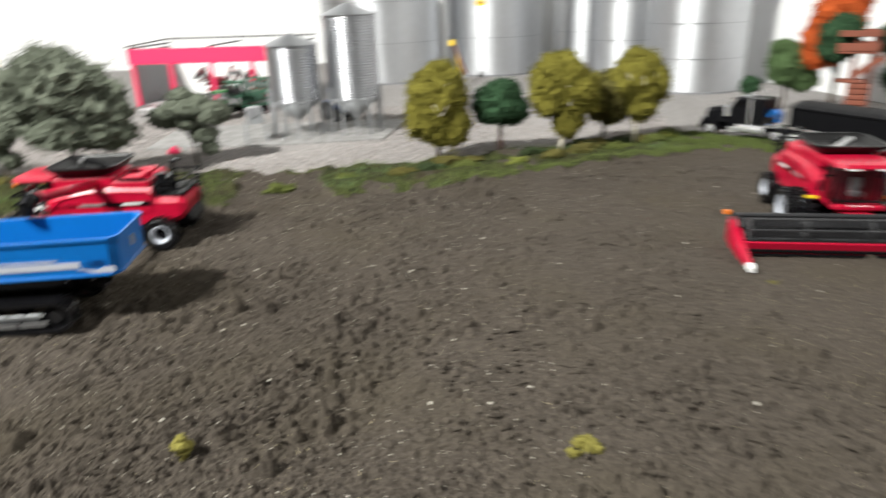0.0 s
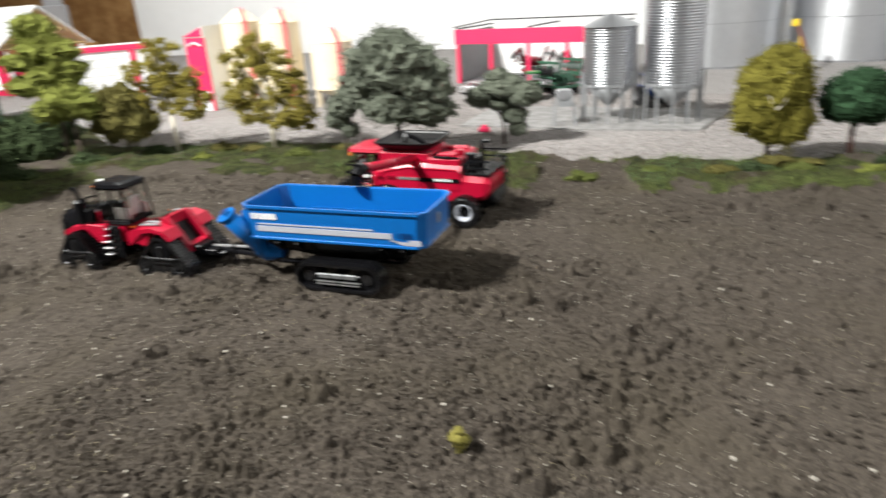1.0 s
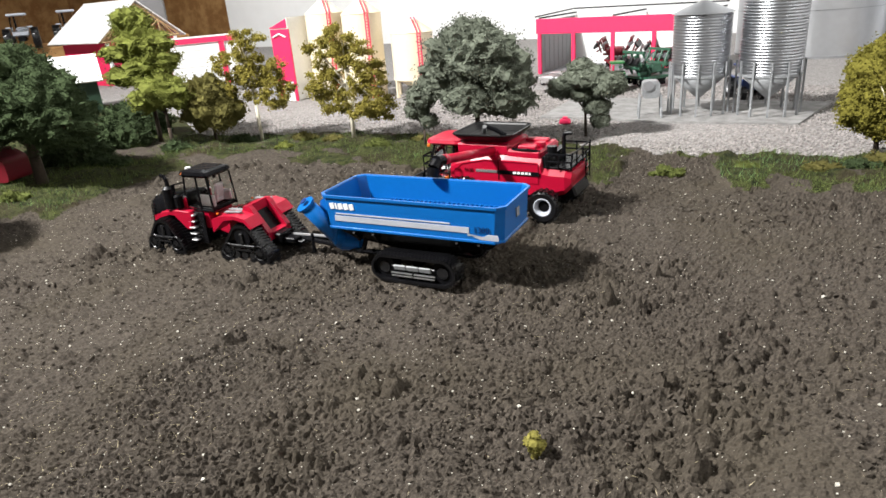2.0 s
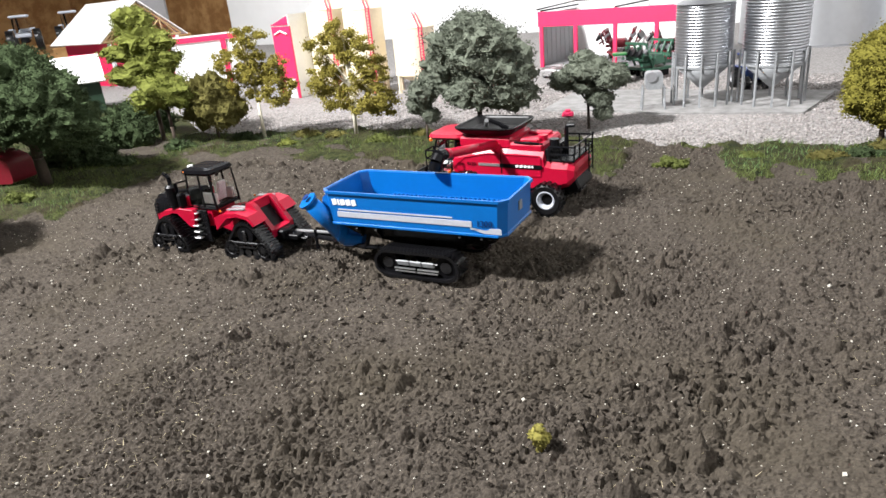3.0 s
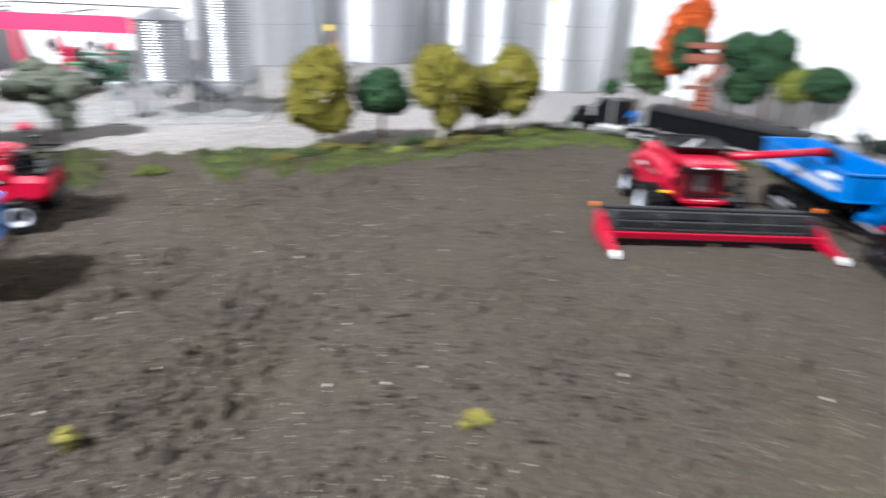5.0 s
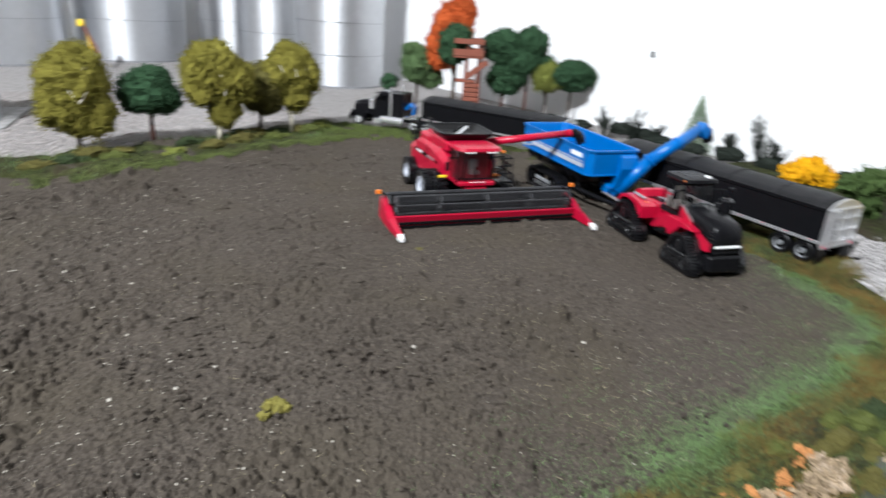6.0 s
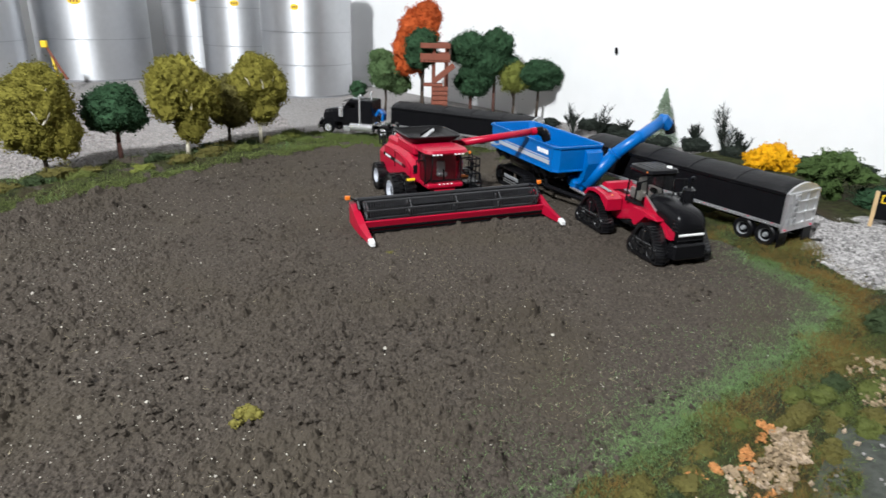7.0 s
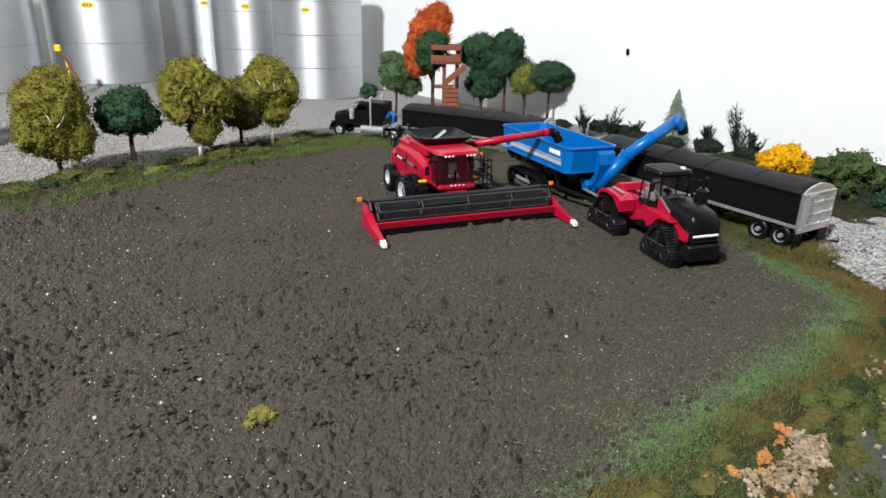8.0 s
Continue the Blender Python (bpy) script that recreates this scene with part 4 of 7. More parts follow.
def combine(m, label, header, swing=20.0, lift=66.0, root=2.0, reach=106.0):
    t = thing("combine_harvester", m, label, "combine harvester", "model combines")
    rings = []
    for x, w, z0, z1 in ((-77, 18, 30, 36), (-76, 22.5, 27, 40), (-71, 24.5, 22, 41.5), (-58, 25.2, 18.5, 42), (-53, 25.4, 18.5, 43), (-51.5, 25.5, 19, 49.5), (-20, 25.8, 21, 51), (10, 25.5, 23, 51), (24, 25, 25, 47), (30, 23.5, 27, 44)):
        rings.append([(x, -w + 3, z0), (x, -w, z0 + 4), (x, -w, z1 - 5), (x, -w + 4, z1), (x, w - 4, z1), (x, w, z1 - 5), (x, w, z0 + 4), (x, w - 3, z0)])
    body = part("body", skin(B(), rings), RED, t, "glossy red body shell")
    for s in (-1, 1):
        bm = B()
        sheet(bm, [(-50, s * 25.5, 30), (-50, s * 25.5, 47), (-30, s * 26.0, 48), (-4, s * 26.0, 48), (18, s * 25.8, 44), (25, s * 25.4, 38), (26, s * 25.2, 32), (10, s * 25.7, 29)], s * 0.6)
        part("side_door", bm, RED, t)
        part("side_crease", path_tube(B(), [(-48, s * 26.2, 46.8), (-4, s * 26.7, 47.6), (17, s * 26.4, 43.6), (24, s * 26.0, 38)], [0.5, 0.5, 0.5, 0.4], 6), RED, t)
        part("side_stripe", box(B(), -33, s * 26.5, 38.0, 36, 0.6, 3.2), BLACK, t, "dark model stripe")
        part("stripe_fade", box(B(), -5, s * 26.5, 38.3, 19, 0.6, 2.2), SILVER, t, "silver end of the stripe")
        name_bars(t, -29 if s > 0 else -44, s * 26.95, 38.2, (2.6, 2.6, 2.4, 2.4, 1.6), 1.9, -1 if s > 0 else 1, WHITE, 8 * s)
        letters("model_number", "9120", 4.2, pose(0.011, s * 0.0268, 0.0368, 90, 0, 180 if s > 0 else 0), BLACK, t)
        part("lower_panel", box(B(), -34, s * 24, 24, 34, 3, 9, bevel=1), RED, t)
        part("panel_gap", box(B(), -16, s * 26.4, 40, 0.6, 0.8, 17), BLACK, t)
        for y, nm in ((25, "front_wheel"), (37.5, "front_wheel")):
            wheel(t, 14, s * y, 16, 16, 10, STRIPE, s, 20, 0.62, nm)
        wheel(t, -56, s * 29, 13.2, 13.2, 11, STRIPE, s, 18, 0.58, "rear_wheel")
        bm = B()
        path_tube(bm, [(44, s * 18, 50), (46, s * 27, 51), (46, s * 27, 47)], [0.6, 0.6, 0.6], 6), box(bm, 46, s * 28, 43, 1.4, 4, 8, bevel=0.5)
        part("mirror", bm, BLACK, t)
        part("fender_lamp", box(B(), 32, s * 27, 30, 2, 8, 2.4, bevel=0.4), YELLOW if s < 0 else ORANGE, t)
    part("amber_lamp", box(B(), 50, 23.4, 56.6, 2.2, 2.2, 2.8, bevel=0.5), ORANGE, t)
    part("front_axle", rod(B(), (14, -36, 16), (14, 36, 16), 4.5, 4.5, 12), BLACK, t)
    part("rear_axle", rod(B(), (-56, -26, 12.6), (-56, 26, 12.6), 3, 3, 12), BLACK, t)
    part("underbody", box(B(), -26, 0, 18, 92, 34, 12, bevel=2), BLACK, t)
    part("chopper", box(B(), -72, 0, 22, 12, 36, 12, (0, 20, 0), bevel=1.5), BLACK, t)
    # engine deck
    part("engine_deck", box(B(), -36, 0, 52, 30, 44, 8, bevel=2), RED, t)
    part("rear_platform", box(B(), -64, 0, 42.6, 23, 44, 1.6, bevel=0.4), BLACK, t)
    part("engine_bay", box(B(), -54.5, 0, 47, 5, 42, 9, bevel=0.6), BLACK, t)
    for k in range(5):
        part("cooling_slat", box(B(), -57.3, 0, 44.4 + 1.7 * k, 0.8, 38, 0.7), TRACK, t)
    bm = B()
    box(bm, -38, 15, 57, 16, 9, 4, bevel=1), rod(bm, (-46, 8, 55), (-46, 8, 60), 4, 4, 14), box(bm, -36, -12, 57, 20, 8, 3, bevel=1)
    part("engine_cover", bm, RED, t)
    part("exhaust", path_tube(B(), [(-60, -8, 43), (-60, -8, 62), (-61, -8, 64), (-67, -8, 64.5)], [1.7, 1.7, 1.7, 1.6], 10), BLACK, t)
    part("air_intake", rod(B(), (-57, 12, 50), (-57, 12, 58), 4, 4, 16), BLACK, t)
    part("fuel_pipe", path_tube(B(), [(-26, 20, 55.5), (-40, 22, 56.4), (-50, 20, 55)], [1.0, 1.0, 1.0], 8), BLACK, t)
    for y in (-23, -8, 8, 23):
        part("rail_post", rod(B(), (-76, y, 42), (-76 - (1.5 if abs(y) > 10 else 0), y, 54 + (2 if abs(y) > 10 else 0)), 0.7, 0.8, 6), BLACK, t)
    for x in (-56, -66):
        for y in (-23, 23):
            part("rail_post", rod(B(), (x, y, 42), (x, y, 54), 0.7, 0.7, 6), BLACK, t)
    for z in (48, 54):
        part("rear_rail", path_tube(B(), [(-56, -23, z), (-76, -23, z), (-76, 23, z), (-56, 23, z)], [0.7] * 4, 6), BLACK, t)
    bm = B()
    for k in range(4):
        box(bm, -79 + k * 0.3, -12, 30 + 6 * k, 1.2, 10, 1.2)
    box(bm, -79, -17, 39, 1, 1, 24), box(bm, -79, -7, 39, 1, 1, 24)
    part("rear_ladder", bm, BLACK, t)
    # grain tank with its flared extension
    part("tank_base", box(B(), 0, 0, 55, 47, 43, 9, bevel=1.5), RED, t)

    def sq(a, b, z):
        return [(x, y, z) for x, y in rounded([(-a, -b), (a, -b), (a, b), (-a, b)], 9, 5)]
    part("tank_extension", skin(B(), [sq(20, 19, 60.4), sq(22.5, 21.5, 61.8), sq(26.5, 26, 65.9), sq(27.4, 26.9, 67.4), sq(26.6, 26.1, 67.4), sq(25.6, 25.1, 66), sq(21.6, 20.6, 62.4), sq(17, 16, 61)], caps=False), PAN, t, "flared black tank extension")
    part("tank_rim", path_tube(B(), sq(26.9, 26.4, 67.5) + sq(26.9, 26.4, 67.5)[:1], [0.6] * (len(sq(1, 1, 0)) + 1), 5), TRACK, t, "glossy rim of the tank")
    part("tank_shoulder", skin(B(), [sq(24, 21.5, 58.4), sq(20.2, 19.2, 61)]), RED, t)
    part("tank_floor", box(B(), 0, 0, 61.4, 35, 33, 0.8), PAN, t)
    bm = B()
    path_tube(bm, [(-12, 0, 62), (-4, 2, 67), (3, 4, 70)], [2.2, 2.0, 1.8], 12)
    part("fountain_auger", bm, BLACK, t)
    part("tank_cross_bar", path_tube(B(), [(14, -12, 62.4), (5, 5, 70)], [1.9, 1.7], 8), SILVER, t)
    # cab
    rings = []
    for z, x0, x1, w in ((27, 28, 44, 17), (33, 28, 49, 18.5), (46, 28, 52, 18.5), (56, 28, 49, 17)):
        rings.append([(x, y, z) for x, y in ((x0, -w), (x1 - 5, -w), (x1, -w + 5), (x1, w - 5), (x1 - 5, w), (x0, w))])
    part("cab_glass", skin(B(), rings), PANE, t, "dark curved cab glass")
    part("cab_interior", box(B(), 30, 0, 41, 4, 33, 27, bevel=1), MAROON, t)
    bm = B()
    box(bm, 38, 0, 36, 8, 9, 4, bevel=1), box(bm, 35, 0, 42, 3, 8, 9, bevel=1)
    part("seat", bm, GREY, t)
    part("steering_column", path_tube(B(), [(46, 0, 30), (43, 0, 42)], [1.0, 0.8], 6), BLACK, t)
    bm = B()
    for s in (-1, 1):
        path_tube(bm, [(44, s * 18.4, 28), (51, s * 14.5, 34), (52.4, s * 14, 46), (49.5, s * 13, 57)], [0.9] * 4, 6)
        path_tube(bm, [(29, s * 18.8, 28), (29, s * 18, 57)], [1.0, 1.0], 6)
    path_tube(bm, [(50.8, -14, 32), (50.8, 14, 32)], [0.9, 0.9], 6)
    part("cab_frame", bm, BLACK, t)
    part("cab_base", box(B(), 39, 0, 27, 24, 36, 5, bevel=1.5), RED, t)
    rings = [sq(16, 19, 56), sq(18, 21.5, 58), sq(17, 20.5, 60.5), sq(13, 16, 61.4)]
    roof = skin(B(), rings)
    bmesh.ops.translate(roof, verts=roof.verts, vec=(38, 0, 0))
    part("cab_roof", roof, RED, t)
    for y in (-14, -10.5, -7, 7, 10.5, 14):
        part("work_lamp", box(B(), 55.6, y, 57.0, 1.2, 2.2, 1.5, bevel=0.3), WHITE, t)
    for y in (-6, -2, 2, 6):
        part("lower_lamp", box(B(), 51.2, y, 28.8, 1.0, 1.8, 1.2, bevel=0.3), WHITE, t)
    # platform, rail and ladder on the left
    bm = B()
    box(bm, 38, 27, 28, 26, 15, 1.4)
    part("platform", bm, BLACK, t)
    bm = B()
    for x in (26, 34, 42, 50):
        rod(bm, (x, 34, 28), (x, 34, 50), 0.6, 0.6, 6)
    for z in (36, 43, 50):
        path_tube(bm, [(26, 34, z), (50, 34, z), (50, 20, z)], [0.7] * 3, 6)
    part("railing", bm, BLACK, t)
    bm = B()
    for k in range(4):
        box(bm, 52 + k * 1.5, 30, 25 - k * 5.5, 3, 10, 0.9)
    for y in (25, 35):
        path_tube(bm, [(50, y, 36), (56.5, y, 8)], [0.7, 0.7], 6)
    part("ladder", bm, BLACK, t)
    part("grab_rail", path_tube(B(), [(50, -20, 30), (53, -21, 40), (52, -21, 52), (44, -20, 55)], [0.7] * 4, 6), BLACK, t)
    # unloading auger swung out to the left
    a, b = Vector((root, 22, 54)), Vector((swing, reach, lift))
    au = part("unloading_auger", rod(B(), a, b, 3.7, 3.4, 18), RED, t, "red unloading auger swung out", smooth=True)
    part("auger_elbow", path_tube(B(), [(root - 2, 18, 46), a], [4.8, 4.8], 16), RED, au)
    part("spout", path_tube(B(), [b, b + Vector((1.5, 6, 0)), b + Vector((2.4, 9.4, -3.6)), b + Vector((3.0, 11.6, -9.5))], [3.9, 4.6, 5.0, 4.4], 14), BLACK, au, "black rubber spout")
    part("auger_cap", rod(B(), b, b - (b - a).normalized() * 5, 3.9, 3.9, 18), RED, au)
    # feeder house
    bm = B()
    prism(bm, [(38, 15), (38, 28), (53, 21), (53, 8)], -10, 10)
    part("feeder_house", bm, RED, t)
    if header:
        bodywork = set(t.children_recursive)
        draper_header(t, header)
        for ob in set(t.children_recursive) - bodywork:
            ob.data.transform(Matrix.Translation((-0.022, 0, 0)))
    return t


def draper_header(t, w=86.0):
    """A cutting header with a reel, carried by the combine, w to each side."""
    h = part("header_back", box(B(), 76, 0, 12, 3, 2 * w, 17, (0, 12, 0), bevel=0.6), BLACK, t)
    part("header_table", box(B(), 91, 0, 5.4, 26, 2 * w, 3.0, (0, 7, 0), bevel=0.6), BLACK, h, "black cutting table")
    part("cutter_bar", box(B(), 103.4, 0, 0.9, 2.0, 2 * w, 1.0), BLACK, h)
    part("back_beam", rod(B(), (76, -w, 22), (76, w, 22), 1.8, 1.8, 8), REEL, h)
    part("front_lip", box(B(), 103, 0, 5.9, 1.8, 2 * w, 10.2, (0, 18, 0), bevel=0.4), RED, h, "red front lip")
    reel = part("reel", rod(B(), (93, -w + 4, 16.5), (93, w - 4, 16.5), 2.0, 2.0, 10), BLACK, t, "black pick-up reel with tines")
    r = 8.5
    for k in range(6):
        a = k * math.pi / 3 + 0.25
        x, z = 93 + r * math.cos(a), 16.5 + r * math.sin(a)
        bm = B()
        rod(bm, (x, -w + 4, z), (x, w - 4, z), 0.9, 0.9, 6)
        for y in np.arange(-w + 6, w - 5, 2.2):
            box(bm, x + 0.8, y, z - 2.4, 0.7, 0.8, 5.6)
        part("reel_bat", bm, REEL, reel)
    for y in (-w + 4, -w / 2, 0, w / 2, w - 4):
        bm = B()
        for k in range(6):
            a = k * math.pi / 3 + 0.25
            path_tube(bm, [(93, y, 16.5), (93 + r * math.cos(a), y, 16.5 + r * math.sin(a))], [0.8, 0.7], 6)
            b = a + math.pi / 3
            path_tube(bm, [(93 + r * math.cos(a), y, 16.5 + r * math.sin(a)), (93 + r * math.cos(b), y, 16.5 + r * math.sin(b))], [0.6, 0.6], 6)
        part("reel_spider", bm, REEL, reel)
    for s in (-1, 1):
        y = s * w
        bm = B()
        skin(bm, [[(74, y, 2), (74, y, 20), (74, y + s * 5, 20), (74, y + s * 5, 2)], [(90, y, 1.6), (90, y, 17), (90, y + s * 6, 16), (90, y + s * 6, 1.6)],
                  [(106, y, 1.2), (106, y, 10), (106, y + s * 6, 9), (106, y + s * 6, 1.2)], [(131, y + s * 1, 0.8), (131, y + s * 1, 4.6), (131, y + s * 4.5, 4.4), (131, y + s * 4.5, 0.8)]])
        dv = part("crop_divider", bm, RED, t, "red pointed crop divider")
        bm = B()
        skin(bm, [[(130.6, y + s * 0.4, 0.6), (130.6, y + s * 0.4, 5.2), (130.6, y + s * 5, 5.0), (130.6, y + s * 5, 0.6)], [(137, y + s * 1, 0.4), (137, y + s * 1, 3.6), (137, y + s * 4.4, 3.4), (137, y + s * 4.4, 0.4)]])
        part("divider_tip", bm, WHITE, dv, "white divider tip")
        bm = B()
        path_tube(bm, [(76, y, 22), (88, y + s * 1, 24), (93, y + s * 1, 18)], [1.8, 1.8, 1.6], 8)
        part("reel_arm", bm, BLACK, t)
        bm = B()
        path_tube(bm, [(80, y, 22), (80, y + s * 6, 25)], [0.8, 0.8], 6)
        part("lamp_bracket", bm, BLACK, t)
        part("marker_lamp", box(B(), 80.5, y + s * 8, 25.5, 2.6, 4.2, 3.6, bevel=0.5), ORANGE, t)


def road_wheel(parent, x, y, side, r=8.0, w=7.0, rim=CHROME, name="wheel", dish=None):
    wh = part(name, tyre(B(), x, y, r, r, w, r * 0.58, 24, 0), RUBBER, parent)
    bm = B()
    rod(bm, (x, y - w * 0.4, r), (x, y + w * 0.4, r), r * 0.58, r * 0.58, 20, caps=False)
    rod(bm, (x, y + side * w * 0.2, r), (x, y + side * w * 0.42, r), r * (0.58 if side < 0 else 0.5), r * (0.5 if side < 0 else 0.58), 20, caps=False)
    if not dish:
        rod(bm, (x, y + side * w * 0.12, r), (x, y + side * w * 0.14, r), r * 0.58, r * 0.58, 20)
    part("rim", bm, rim, wh)
    if dish:
        part("rim_dish", rod(B(), (x, y + side * w * 0.12, r), (x, y + side * w * 0.16, r), r * 0.56, r * 0.56, 20), dish, wh)
    part("hub", rod(B(), (x, y + side * w * 0.1, r), (x, y + side * w * 0.5, r), r * 0.24, r * 0.18, 12), rim, wh)
    return wh


def grain_trailer(m, label, length=205.0):
    """A hopper-bottom trailer; its front is at +x."""
    t = thing("grain_trailer", m, label, "trailer", "model grain trailers")
    a, w = length / 2, 21.5
    bm = B()
    skin(bm, [[(-a, -w, 19), (-a, w, 19), (-a, w, 44), (-a, -w, 44)], [(a, -w, 21), (a, w, 21), (a, w, 45), (a, -w, 45)]])
    part("body", bm, BLACK, t, "black slab-sided trailer body")
    for s in (-1, 1):
        for x in np.arange(-a + 8, a - 4, 12):
            part("side_post", box(B(), x, s * (w + 0.05), 31.5, 1.0, 0.4, 22), BLACK, t)
        part("bottom_rail", box(B(), 0, s * (w + 0.5), 19.6, length, 1.4, 2.6, (0, -0.3, 0), bevel=0.3), SILVER, t, "silver bottom rail")
        part("top_rail", box(B(), 0, s * (w + 0.4), 44.2, length, 1.2, 1.6), BLACK, t)
        for x in np.arange(-a + 6, a, 20):
            part("marker_lamp", box(B(), x, s * (w + 1.2), 20.2, 1.0, 0.3, 0.6), PINKRED, t)
        for x in np.arange(-a + 4, a - 2, 4.0):
            part("rail_stud", box(B(), x, s * (w + 1.3), 18.9, 1.5, 0.5, 0.8, bevel=0.15), CHROME, t)
    rings = []
    rng = np.random.default_rng(3)
    for x in np.linspace(-a, a, 25):
        sag = 0.5 * math.sin(x * 0.35) + rng.uniform(-0.35, 0.35)
        rings.append([(x, -w - 0.8, 42.5), (x, -w - 0.6, 45), (x, -w * 0.7, 48.2 + sag), (x, -w * 0.35, 50.2 + sag), (x, 0, 51 + sag), (x, w * 0.35, 50.2 + sag), (x, w * 0.7, 48.2 + sag), (x, w + 0.6, 45), (x, w + 0.8, 42.5)])
    tarp = part("tarp", skin(B(), rings), TARP, t, "black roll tarp arched over the load", smooth=True)
    for k in (5, 10, 15, 20):
        part("tarp_seam", skin(B(), [[(p[0] + e, p[1] * 1.004, p[2] + h) for p in rings[k]] for e, h in ((-1.6, -0.5), (-1.2, 0.55), (1.2, 0.55), (1.6, -0.5))]), TARP, tarp)
    for x, nm in ((-a - 0.7, "rear_panel"), (a + 0.7, "front_panel")):
        bm = B()
        o = [(-w, 17), (w, 17), (w, 44), (w * 0.7, 48), (w * 0.35, 50), (0, 51), (-w * 0.35, 50), (-w * 0.7, 48), (-w, 44)]
        skin(bm, [[(x - 0.7, y, z) for y, z in o], [(x + 0.7, y, z) for y, z in o]])
        pn = part(nm, bm, SILVER if x < 0 else BLACK, t, "polished metal end panel" if x < 0 else "")
        sg = -1 if x < 0 else 1
        for y in (-w + 1.5, -w * 0.33, w * 0.33, w - 1.5):
            part("rib", box(B(), x + sg * 1.2, y, 31, 1.4, 1.6, 26), SILVER, pn)
        for z in (18.5, 27, 36, 43.5):
            part("cross_rib", box(B(), x + sg * 1.0, 0, z, 1.2, 2 * w, 1.4), SILVER, pn)
    bm = B()
    for k in range(6):
        box(bm, -a - 3.4, w * 0.55, 20 + 4.5 * k, 1.0, 8, 0.9)
    for y in (w * 0.55 - 4, w * 0.55 + 4):
        box(bm, -a - 3.4, y, 31, 1.0, 0.9, 26)
    part("ladder", bm, SILVER, t)
    for x in (-a + 78, -a + 138):
        bm = B()
        skin(bm, [[(x - 26, -w + 2, 19), (x + 26, -w + 2, 19), (x + 26, w - 2, 19), (x - 26, w - 2, 19)], [(x - 5, -6, 7), (x + 5, -6, 7), (x + 5, 6, 7), (x - 5, 6, 7)]])
        part("hopper", bm, BLACK, t)
    part("frame", box(B(), -a + 30, 0, 15, 60, 18, 5), BLACK, t)
    for x in (-a + 11, -a + 30):
        for s in (-1, 1):
            road_wheel(t, x, s * (w - 4.0), s, 8.8, rim=LEG, dish=BLACK)
    for s in (-1, 1):
        part("mud_flap", box(B(), -a - 0.6, s * (w - 5), 9, 1.0, 11, 14), BLACK, t)
        part("tail_lamp", box(B(), -a - 2.4, s * (w - 4), 15.6, 0.8, 1.4, 0.9), PINKRED, t)
        part("landing_leg", box(B(), a - 46, s * 10, 11, 3, 3, 18), SILVER, t)
    part("bumper", box(B(), -a - 1, 0, 15.8, 2, 2 * w, 3.6), SILVER, t)
    return t


